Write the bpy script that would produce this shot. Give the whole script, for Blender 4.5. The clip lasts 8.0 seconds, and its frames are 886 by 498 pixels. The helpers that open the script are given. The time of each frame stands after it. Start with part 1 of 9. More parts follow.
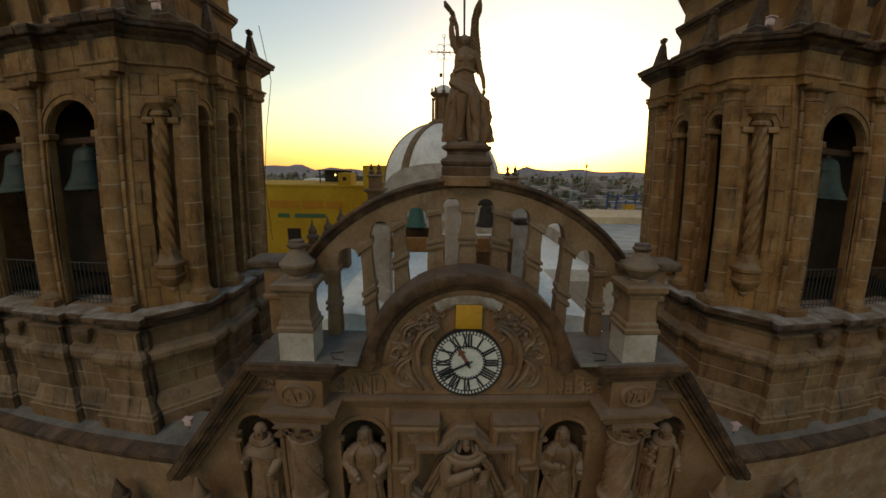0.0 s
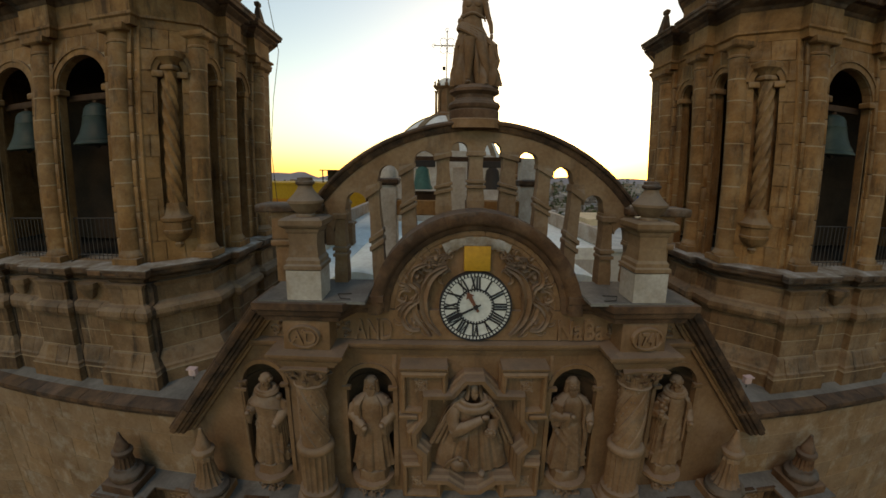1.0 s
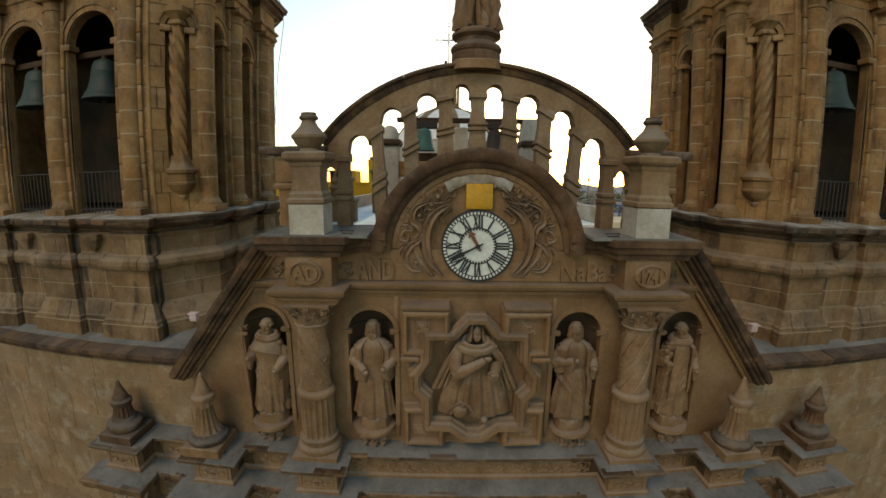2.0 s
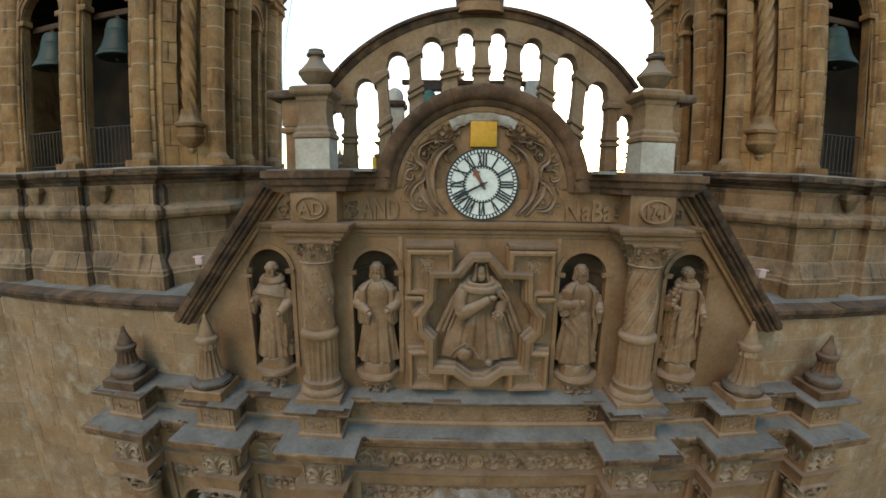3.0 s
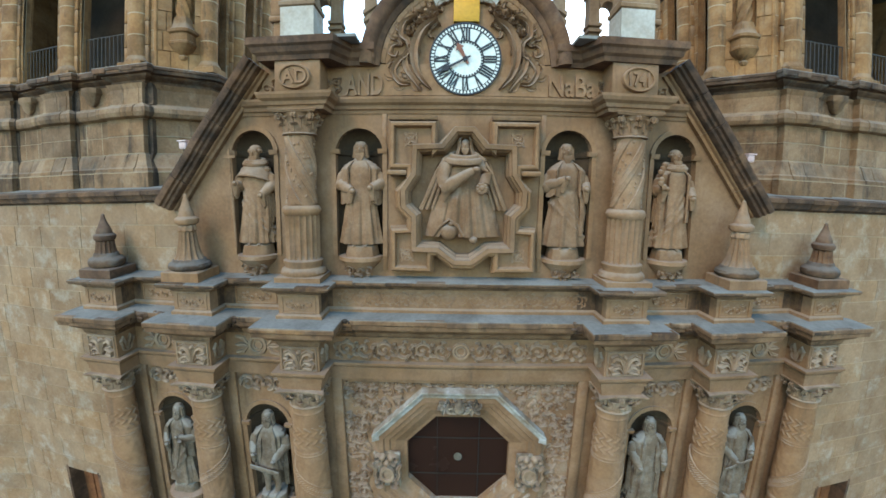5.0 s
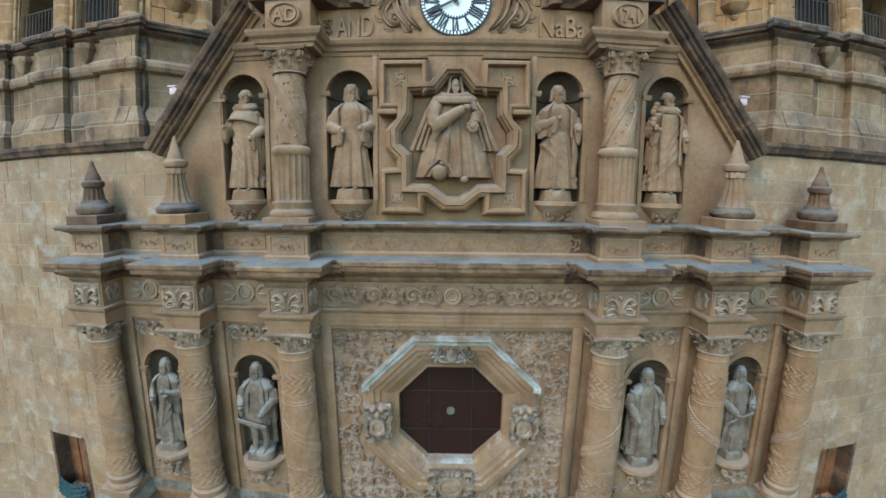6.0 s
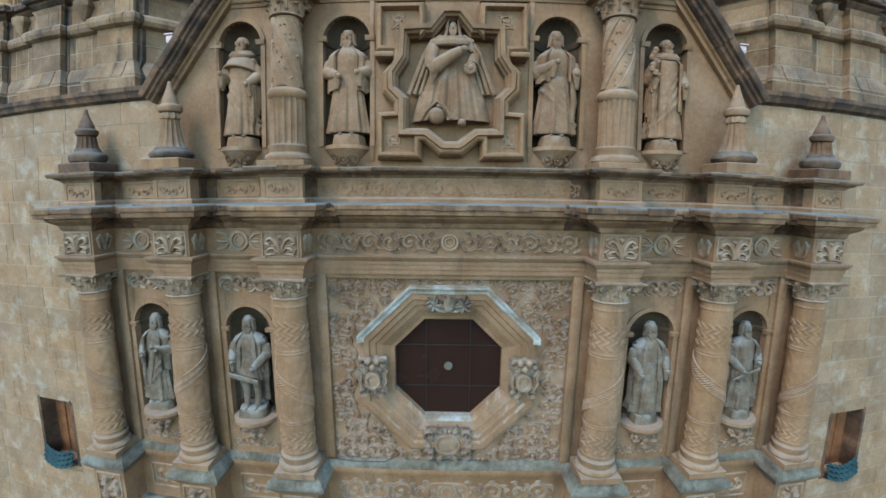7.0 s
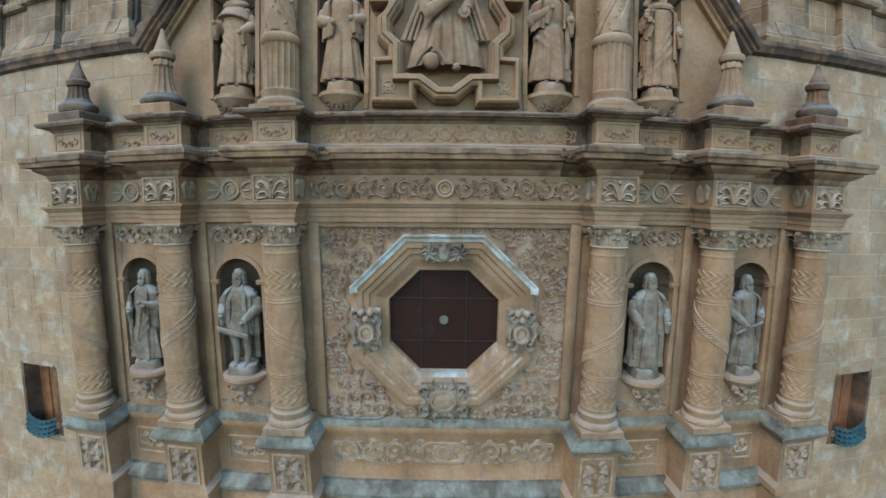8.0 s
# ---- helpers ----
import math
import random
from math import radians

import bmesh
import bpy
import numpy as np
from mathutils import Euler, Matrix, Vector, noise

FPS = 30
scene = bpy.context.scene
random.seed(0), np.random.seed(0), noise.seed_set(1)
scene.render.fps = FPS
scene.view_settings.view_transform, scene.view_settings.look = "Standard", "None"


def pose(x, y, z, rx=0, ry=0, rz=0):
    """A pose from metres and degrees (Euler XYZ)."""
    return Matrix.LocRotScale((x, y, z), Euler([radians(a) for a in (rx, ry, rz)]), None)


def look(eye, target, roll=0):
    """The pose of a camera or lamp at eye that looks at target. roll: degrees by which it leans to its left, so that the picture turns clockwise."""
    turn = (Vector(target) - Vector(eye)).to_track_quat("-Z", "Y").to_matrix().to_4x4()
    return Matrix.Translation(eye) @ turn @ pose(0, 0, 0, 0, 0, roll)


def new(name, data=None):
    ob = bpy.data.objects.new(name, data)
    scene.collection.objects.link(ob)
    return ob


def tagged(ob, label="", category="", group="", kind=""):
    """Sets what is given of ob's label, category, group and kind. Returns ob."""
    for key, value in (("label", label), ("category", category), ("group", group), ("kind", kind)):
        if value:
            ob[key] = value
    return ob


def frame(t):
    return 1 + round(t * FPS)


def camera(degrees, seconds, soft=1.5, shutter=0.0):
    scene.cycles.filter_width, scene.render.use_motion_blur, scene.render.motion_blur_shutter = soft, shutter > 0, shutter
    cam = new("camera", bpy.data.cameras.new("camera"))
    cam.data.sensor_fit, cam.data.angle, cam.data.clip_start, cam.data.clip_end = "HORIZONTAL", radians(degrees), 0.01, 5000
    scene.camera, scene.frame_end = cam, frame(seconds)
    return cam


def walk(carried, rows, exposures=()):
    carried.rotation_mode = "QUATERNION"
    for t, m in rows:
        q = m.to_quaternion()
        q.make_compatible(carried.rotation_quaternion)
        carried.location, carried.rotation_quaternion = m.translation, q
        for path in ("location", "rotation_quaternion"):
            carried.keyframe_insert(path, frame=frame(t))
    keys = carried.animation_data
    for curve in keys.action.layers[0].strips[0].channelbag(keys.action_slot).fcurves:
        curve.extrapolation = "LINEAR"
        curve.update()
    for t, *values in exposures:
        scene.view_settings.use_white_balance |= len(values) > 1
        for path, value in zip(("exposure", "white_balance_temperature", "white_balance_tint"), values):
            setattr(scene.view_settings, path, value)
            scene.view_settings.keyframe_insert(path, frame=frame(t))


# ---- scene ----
# ---- the camera: a slow descent in front of the church ----
cam = camera(105.146, 8.0, soft=1.6)
ROWS = [
    (0, -0.678, -6.383, 24.335, -0.98, -14.12, -0.82),
    (0.5, -0.785, -6.525, 23.660, -0.86, -13.44, -0.81),
    (1, -0.811, -6.680, 22.942, -0.75, -12.71, -0.77),
    (1.5, -0.807, -6.837, 22.201, -0.70, -11.91, -0.76),
    (3, -0.811, -7.286, 19.944, 0.14, -9.50, -0.71),
    (3.5, -0.733, -7.401, 19.150, 0.21, -8.62, -0.72),
    (4, -0.640, -7.491, 18.364, 0.30, -7.82, -0.76),
    (4.5, -0.520, -7.558, 17.558, 0.37, -6.87, -0.79),
    (6, -0.156, -7.622, 15.261, 0.49, -4.38, -0.54),
    (6.5, -0.110, -7.601, 14.548, 0.62, -3.61, -0.58),
    (7, -0.081, -7.566, 13.867, 0.51, -2.91, -0.60),
    (7.5, -0.038, -7.522, 13.180, 0.36, -2.09, -0.48),
    (8, 0.011, -7.470, 12.487, 0.31, -1.20, -0.46),
]
EXPOSURES = [(0, -0.20, 9100, 19), (1.0, 0.15, 8800, 17), (1.5, 0.43, 8900, 15), (3.0, 1.36, 7350, 11), (3.5, 1.64, 7000, 10), (4.5, 2.08, 6300, 5), (6.0, 2.38, 5800, 6), (8.0, 2.36, 5500, 6)]
walk(cam, [(t, pose(x, y, z, 90, 0, yaw) @ pose(0, 0, 0, pitch, 0, 0) @ pose(0, 0, 0, 0, 0, -roll)) for t, x, y, z, yaw, pitch, roll in ROWS], EXPOSURES)

# ---- sky after sunset behind the church ----
world = bpy.data.worlds.new("evening_sky")
scene.world = world
world.use_nodes = True
wn = world.node_tree
sky = wn.nodes.new("ShaderNodeTexSky")
sky.sky_type, sky.sun_disc = "NISHITA", False
sky.sun_elevation, sky.sun_rotation = radians(8.5), radians(15)
sky.air_density, sky.dust_density, sky.ozone_density = 1.2, 0.6, 2.2
wn.links.new(sky.outputs[0], wn.nodes["Background"].inputs[0])
wn.nodes["Background"].inputs[1].default_value = 0.26
# added lamp in place of front skylight; it shades under ledges and in niches
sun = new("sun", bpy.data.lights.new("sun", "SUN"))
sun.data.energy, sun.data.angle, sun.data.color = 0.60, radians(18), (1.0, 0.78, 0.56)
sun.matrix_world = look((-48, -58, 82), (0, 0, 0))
# ---- materials ----
def nodes_of(name):
    m = bpy.data.materials.new(name)
    m.use_nodes = True
    return m, m.node_tree.nodes, m.node_tree.links, m.node_tree.nodes["Principled BSDF"]


def ramp(nt, stops):
    r = nt.new("ShaderNodeValToRGB")
    while len(r.color_ramp.elements) < len(stops):
        r.color_ramp.elements.new(0.5)
    for e, (p, c) in zip(r.color_ramp.elements, stops):
        e.position, e.color = p, (*c, 1)
    return r


def surface(name, tones, rough=0.85, scale=1.2, grain=14.0, bump=0.12, metal=0.0, vary=0.12, stain=(0.05, 0.045, 0.04), stain_amount=0.0, streak=False, pale=None, pale_amount=0.0, pale_scale=1.3, stain_scale=0.9, dust_skylight=None, dust_skylight_amount=0.0):
    """A mottled surface: broad tones, fine grain, stains with a shape of their own, a small change from piece to piece."""
    m, nt, ln, bs = nodes_of(name)
    co = nt.new("ShaderNodeNewGeometry")
    broad = nt.new("ShaderNodeTexNoise")
    broad.inputs["Scale"].default_value, broad.inputs["Detail"].default_value, broad.inputs["Roughness"].default_value = scale, 7, 0.62
    fine = nt.new("ShaderNodeTexNoise")
    fine.inputs["Scale"].default_value, fine.inputs["Detail"].default_value = grain, 5
    ln.new(co.outputs["Position"], broad.inputs["Vector"])
    ln.new(co.outputs["Position"], fine.inputs["Vector"])
    r = ramp(nt, [(0.36 + 0.28 * i / max(1, len(tones) - 1), t) for i, t in enumerate(tones)])
    ln.new(broad.outputs[0], r.inputs[0])
    col = r.outputs[0]

    def mixed(kind, fac, a, b):
        n = nt.new("ShaderNodeMix")
        n.data_type, n.blend_type = "RGBA", kind
        if isinstance(fac, float):
            n.inputs[0].default_value = fac
        else:
            ln.new(fac, n.inputs[0])
        ln.new(a, n.inputs[6])
        if isinstance(b, tuple):
            n.inputs[7].default_value = (*b, 1)
        else:
            ln.new(b, n.inputs[7])
        return n.outputs[2]

    g = ramp(nt, [(0.25, (0.62, 0.62, 0.62)), (0.75, (1.25, 1.25, 1.25))])
    ln.new(fine.outputs[0], g.inputs[0])
    col = mixed("MULTIPLY", 0.45, col, g.outputs[0])
    for amount, tone, sc, seed in ((stain_amount, stain, stain_scale, 3.1), (pale_amount, pale, pale_scale, 9.7)):
        if amount > 0:
            mp = nt.new("ShaderNodeMapping")
            mp.inputs["Location"].default_value = (seed, seed * 2, seed)
            mp.inputs["Scale"].default_value = (2.2, 2.2, 0.35) if streak and seed < 5 else (1, 1, 1)
            ln.new(co.outputs["Position"], mp.inputs["Vector"])
            sn = nt.new("ShaderNodeTexNoise")
            sn.inputs["Scale"].default_value, sn.inputs["Detail"].default_value, sn.inputs["Roughness"].default_value = sc, 9, 0.7
            ln.new(mp.outputs[0], sn.inputs["Vector"])
            sr = ramp(nt, [(0.52, (0, 0, 0)), (0.66, (amount, amount, amount))])
            ln.new(sn.outputs[0], sr.inputs[0])
            col = mixed("MIX", sr.outputs[0], col, tone)
    if dust_skylight_amount > 0:
        # painted skylight plus settled lime and bird lime on upward faces, in patches
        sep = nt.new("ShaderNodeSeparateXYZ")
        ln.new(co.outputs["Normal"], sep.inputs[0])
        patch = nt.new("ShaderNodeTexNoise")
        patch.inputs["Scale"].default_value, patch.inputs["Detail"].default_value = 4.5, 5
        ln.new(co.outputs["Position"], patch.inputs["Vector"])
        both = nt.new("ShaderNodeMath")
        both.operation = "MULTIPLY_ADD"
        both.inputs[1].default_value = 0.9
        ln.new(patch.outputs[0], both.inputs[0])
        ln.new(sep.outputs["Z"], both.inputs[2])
        dr = ramp(nt, [(0.62, (0, 0, 0)), (1.05, (dust_skylight_amount,) * 3)])
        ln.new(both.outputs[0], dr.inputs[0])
        col = mixed("MIX", dr.outputs[0], col, dust_skylight)
    if vary > 0:
        oi = nt.new("ShaderNodeObjectInfo")
        vr = ramp(nt, [(0.0, (1 - vary, 1 - vary * 1.1, 1 - vary * 1.25)), (0.5, (1, 1, 1)), (0.75, (1 + vary * 0.6, 1, 1 - vary)), (1.0, (1 + vary, 1 + vary, 1 + vary))])
        ln.new(oi.outputs["Random"], vr.inputs[0])
        col = mixed("MULTIPLY", 1.0, col, vr.outputs[0])
    ln.new(col, bs.inputs["Base Color"])
    bs.inputs["Roughness"].default_value, bs.inputs["Metallic"].default_value = rough, metal
    bs.inputs["Specular IOR Level"].default_value = 0.25
    if bump > 0:
        add = nt.new("ShaderNodeMath")
        add.operation = "MULTIPLY_ADD"
        add.inputs[1].default_value = 0.35
        ln.new(fine.outputs[0], add.inputs[0])
        ln.new(broad.outputs[0], add.inputs[2])
        bp = nt.new("ShaderNodeBump")
        bp.inputs["Strength"].default_value, bp.inputs["Distance"].default_value = bump, 0.05
        ln.new(add.outputs[0], bp.inputs["Height"])
        ln.new(bp.outputs[0], bs.inputs["Normal"])
    return m


STONE = surface("sandstone", [(0.1531, 0.0828, 0.0405), (0.1871, 0.1068, 0.0565), (0.2164, 0.1294, 0.0749)], stain=(0.06, 0.042, 0.029), stain_amount=0.5, streak=True, vary=0.08, pale=(0.215, 0.12, 0.053), pale_amount=0.30, pale_scale=0.9, bump=0.2, dust_skylight=(0.258, 0.254, 0.237), dust_skylight_amount=0.25)
STONE_CARVED = surface("carved_sandstone", [(0.1567, 0.0847, 0.0427), (0.2019, 0.1165, 0.0641), (0.2437, 0.1537, 0.093)], grain=26, stain=(0.052, 0.038, 0.029), stain_amount=0.35, vary=0.05, pale=(0.292, 0.275, 0.241), pale_amount=0.22, pale_scale=2.4, stain_scale=1.6, bump=0.2, dust_skylight=(0.318, 0.31, 0.288), dust_skylight_amount=0.22)
# lime-greyed carving; its paler tone also paints highlight onto the ridges
STONE_RELIEF = surface("highlit_lime_greyed_relief_stone", [(0.1514, 0.0918, 0.054), (0.2006, 0.1318, 0.0829), (0.2393, 0.1718, 0.1181)], scale=2.2, grain=12, stain=(0.064, 0.045, 0.032), stain_amount=0.3, stain_scale=1.6, vary=0.05, bump=0.06, dust_skylight=(0.353, 0.348, 0.331), dust_skylight_amount=0.12)
STONE_PALE = surface("beige_worn_stone", [(0.1429, 0.0872, 0.0492), (0.1795, 0.117, 0.072), (0.2093, 0.1466, 0.096)], stain=(0.064, 0.044, 0.03), stain_amount=0.5, streak=True, vary=0.12, bump=0.2, dust_skylight=(0.241, 0.241, 0.228), dust_skylight_amount=0.3)
STONE_TOWER = surface("ochre_tower_stone", [(0.136, 0.067, 0.024), (0.190, 0.101, 0.041), (0.238, 0.135, 0.060)], stain=(0.036, 0.022, 0.013), stain_amount=0.75, stain_scale=1.5, streak=True, vary=0.13, pale=(0.284, 0.215, 0.138), pale_amount=0.25, pale_scale=2.2, bump=0.2, dust_skylight=(0.267, 0.241, 0.198), dust_skylight_amount=0.3)
STONE_BASE = surface("weathered_tower_base_stone", [(0.094, 0.053, 0.026), (0.143, 0.086, 0.047), (0.192, 0.124, 0.073)], stain=(0.026, 0.017, 0.012), stain_amount=0.8, stain_scale=1.2, streak=True, vary=0.16, pale=(0.25, 0.21, 0.16), pale_amount=0.2, pale_scale=3.4, bump=0.3, grain=22, dust_skylight=(0.24, 0.22, 0.19), dust_skylight_amount=0.22)
STONE_WALL = surface("pale_wall_stone", [(0.180, 0.108, 0.058), (0.213, 0.134, 0.078), (0.236, 0.156, 0.096)], stain=(0.152, 0.11, 0.074), stain_amount=0.5, pale=(0.335, 0.305, 0.258), pale_amount=0.48, vary=0.11, bump=0.2, pale_scale=1.9)
STONE_DARK = surface("weathered_dark_stone", [(0.0385, 0.0225, 0.0142), (0.0687, 0.0387, 0.022), (0.11, 0.0644, 0.0377)], stain=(0.014, 0.012, 0.01), stain_amount=0.8, vary=0.10, stain_scale=1.5, scale=1.8, pale=(0.146, 0.146, 0.142), pale_amount=0.35, pale_scale=2.0, bump=0.3, dust_skylight=(0.172, 0.172, 0.168), dust_skylight_amount=0.35)
STONE_BROWN = surface("brown_weathered_stone", [(0.0538, 0.0284, 0.016), (0.0886, 0.0473, 0.0264), (0.1361, 0.0769, 0.0451)], stain=(0.02, 0.015, 0.012), stain_amount=0.7, vary=0.14, stain_scale=1.6, scale=1.6, bump=0.3, dust_skylight=(0.189, 0.172, 0.155), dust_skylight_amount=0.3)
STONE_STATUE = surface("statue_stone", [(0.1391, 0.0756, 0.0385), (0.1766, 0.1044, 0.0585), (0.2104, 0.131, 0.0791)], grain=20, scale=2.0, stain=(0.064, 0.044, 0.03), stain_amount=0.4, stain_scale=2.0, vary=0.06, dust_skylight=(0.33, 0.325, 0.31), dust_skylight_amount=0.24)
# bluish patches and top tint paint skylight highlights over weathered stone
STONE_BLUISH = surface("highlit_bluish_weathered_statue_stone", [(0.082, 0.056, 0.036), (0.118, 0.087, 0.060), (0.150, 0.119, 0.088)], grain=20, scale=3.0, stain=(0.04, 0.03, 0.022), stain_amount=0.5, stain_scale=3.0, pale=(0.26, 0.27, 0.27), pale_amount=0.2, pale_scale=2.6, vary=0.06, dust_skylight=(0.28, 0.30, 0.302), dust_skylight_amount=0.36)
LEDGE = surface("grey_lime_mortar", [(0.115, 0.112, 0.105), (0.150, 0.147, 0.138), (0.185, 0.182, 0.172)], stain=(0.06, 0.05, 0.042), stain_amount=0.45, stain_scale=1.4, vary=0.06, bump=0.2)
CORNICE = surface("rust_brown_cornice_stone", [(0.082, 0.046, 0.025), (0.130, 0.077, 0.045), (0.180, 0.115, 0.070)], stain=(0.03, 0.019, 0.013), stain_amount=0.8, stain_scale=2.4, scale=1.8, vary=0.28, bump=0.3, dust_skylight=(0.21, 0.20, 0.185), dust_skylight_amount=0.2)
COPING = surface("dark_brown_coping_stone", [(0.030, 0.018, 0.012), (0.066, 0.037, 0.022), (0.115, 0.066, 0.039)], stain=(0.014, 0.011, 0.009), stain_amount=0.8, stain_scale=2.2, scale=2.4, vary=0.25, bump=0.35, dust_skylight=(0.13, 0.11, 0.095), dust_skylight_amount=0.25)
WHITENED = surface("whitened_worn_stone", [(0.165, 0.125, 0.088), (0.235, 0.212, 0.183), (0.33, 0.328, 0.318)], scale=2.2, stain=(0.16, 0.11, 0.07), stain_amount=0.7, stain_scale=2.6, vary=0.05)
RAIN_STREAKED = surface("rain_streaked_stone", [(0.1531, 0.0860, 0.0440), (0.1900, 0.1120, 0.0620), (0.2200, 0.1370, 0.0820)], stain=(0.31, 0.305, 0.29), stain_amount=0.7, stain_scale=1.9, streak=True, vary=0.05, bump=0.2)
# soot and rust stain with recess shade mixed into the colour
SOOT_RUST_SHADE = surface("soot_rust_and_shade_stone", [(0.030, 0.019, 0.013), (0.062, 0.036, 0.021), (0.115, 0.066, 0.036)], scale=3.0, stain=(0.17, 0.092, 0.040), stain_amount=0.6, stain_scale=2.2, streak=True, vary=0.12, bump=0.25)
# soot stain plus side-face shade, painted as one dark tone
SOOT_SHADE_STONE = surface("soot_and_shade_dark_stone", [(0.022, 0.016, 0.012), (0.045, 0.031, 0.021), (0.085, 0.055, 0.034)], scale=2.5, stain=(0.14, 0.085, 0.048), stain_amount=0.5, stain_scale=1.6, streak=True, vary=0.05, bump=0.25)
CAPSTONE = surface("grey_brown_cap_stone", [(0.0645, 0.0533, 0.0396), (0.1118, 0.0989, 0.0774), (0.1591, 0.1505, 0.129)], scale=2.0, stain=(0.032, 0.026, 0.022), stain_amount=0.7, stain_scale=2.2, vary=0.08, bump=0.25)
# dark tone paints shade into carved grounds; the crest wears it all over
GRIME_SHADE = surface("grime_and_shade_carved_stone", [(0.0585, 0.043, 0.031), (0.1281, 0.0929, 0.0636), (0.221, 0.1746, 0.1281)], scale=3.0, grain=26, stain=(0.024, 0.019, 0.016), stain_amount=0.7, stain_scale=2.5, vary=0.05, pale=(0.284, 0.275, 0.258), pale_amount=0.6, pale_scale=4.0, bump=0.2)
MORTAR = surface("pale_joint_mortar", [(0.235, 0.165, 0.10), (0.29, 0.215, 0.14)], vary=0)
TOWER_MORTAR = surface("greyed_joint_mortar", [(0.225, 0.165, 0.1), (0.3, 0.235, 0.16)], vary=0)
# belfry stone darkened in colour to paint the inner shade
BELFRY_SHADE = surface("shade_dark_belfry_stone", [(0.021, 0.0132, 0.0078), (0.048, 0.03, 0.018)], stain=(0.02, 0.015, 0.012), stain_amount=0.6, stain_scale=2.0)
# shade of the niche hollows, painted as a darker stone tone
NICHE = surface("shade_toned_niche_stone", [(0.0453, 0.0277, 0.0155), (0.0693, 0.0448, 0.0256)], stain=(0.029, 0.022, 0.016), stain_amount=0.6, vary=0)
WHITEWASH = surface("worn_white_plaster", [(0.3096, 0.2752, 0.2322), (0.43, 0.4042, 0.3698)], stain=(0.224, 0.152, 0.096), stain_amount=0.7, vary=0.03)
CLOCK_WHITE = surface("white_enamel", [(0.516, 0.5332, 0.5031), (0.5676, 0.5848, 0.5547)], rough=0.4, bump=0, vary=0)
BLACK = surface("black_paint", [(0.018, 0.018, 0.022), (0.03, 0.03, 0.034)], rough=0.5, bump=0, vary=0)
RED_PAINT = surface("dull_red_paint", [(0.16, 0.06, 0.035), (0.2, 0.08, 0.05)], rough=0.6, bump=0, vary=0)
IRON = surface("black_iron", [(0.02, 0.018, 0.017), (0.04, 0.034, 0.03)], rough=0.6, bump=0.1, vary=0)
BRONZE = surface("green_bronze", [(0.012, 0.025, 0.023), (0.028, 0.048, 0.040)], rough=0.55, metal=0.15, bump=0.1)
YELLOW = surface("yellow_panel", [(0.40, 0.20, 0.018), (0.48, 0.26, 0.03)], rough=0.6, bump=0, vary=0, stain=(0.38, 0.18, 0.02), stain_amount=0.5)
TEAL_BRONZE = surface("teal_bronze", [(0.02, 0.085, 0.09), (0.05, 0.15, 0.15)], rough=0.6, bump=0.1)
OCHRE_WALL = surface("ochre_render", [(0.33, 0.19, 0.014), (0.41, 0.25, 0.022)], scale=0.2, grain=3, bump=0, vary=0)
DOME_WHITE = surface("white_dome_plaster", [(0.58, 0.62, 0.62), (0.70, 0.73, 0.72)], scale=0.5, grain=5, bump=0.05, stain=(0.40, 0.43, 0.43), stain_amount=0.5, vary=0.03)
ROOF_WHITE = surface("whitewashed_roof", [(0.66, 0.78, 0.80), (0.76, 0.87, 0.88)], scale=0.5, grain=5, bump=0.05, stain=(0.5, 0.56, 0.57), stain_amount=0.3, vary=0.03)
RIB = surface("brown_dome_rib", [(0.14, 0.10, 0.06), (0.22, 0.16, 0.10)], grain=6, vary=0.03)
# near-black that paints the shade of rooms and belfries; glazing bars share it
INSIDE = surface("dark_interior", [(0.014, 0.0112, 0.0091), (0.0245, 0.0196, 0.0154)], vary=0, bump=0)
WOOD = surface("dark_wood_shutter", [(0.0324, 0.0162, 0.0078), (0.054, 0.0288, 0.0144)], scale=3, vary=0.05)
SHUTTER = surface("reddish_brown_shutter_wood", [(0.10, 0.036, 0.012), (0.16, 0.066, 0.026)], scale=3, vary=0.05)
TEAL = surface("faded_teal_cloth", [(0.008, 0.024, 0.028), (0.018, 0.044, 0.050)], scale=3, vary=0.05, bump=0.1)
PINK = surface("pinkish_lamp_housing", [(0.45, 0.32, 0.31), (0.54, 0.40, 0.39)], rough=0.5, bump=0, vary=0.05)
CEMENT = surface("grey_green_roof", [(0.27, 0.29, 0.29), (0.38, 0.40, 0.395)], scale=0.4, grain=4, bump=0.05, vary=0.05)
GREEN = surface("tree_leaves", [(0.03, 0.045, 0.018), (0.07, 0.09, 0.035)], scale=0.4, grain=3, bump=0, vary=0.2)
HILL = surface("hazy_hill", [(0.20, 0.185, 0.20), (0.26, 0.235, 0.24)], scale=0.01, grain=0.1, bump=0, vary=0)
GROUND = surface("dry_ground", [(0.08, 0.07, 0.055), (0.13, 0.115, 0.09)], scale=0.02, grain=0.4, bump=0, vary=0)
# for the unseen plaza, kept dark to limit the light it bounces up
PAVING = surface("stone_paving", [(0.09, 0.08, 0.07), (0.14, 0.125, 0.11)], scale=0.5, grain=5, bump=0.1, vary=0)
BLUE_STEEL = surface("blue_steel", [(0.03, 0.06, 0.16), (0.05, 0.09, 0.22)], vary=0, bump=0)
LETTER_GREEN = surface("green_sign_paint", [(0.03, 0.09, 0.05), (0.04, 0.12, 0.06)], vary=0, bump=0)
LETTER_ORANGE = surface("faded_orange_sign_paint", [(0.36, 0.14, 0.016), (0.40, 0.17, 0.02)], vary=0, bump=0)
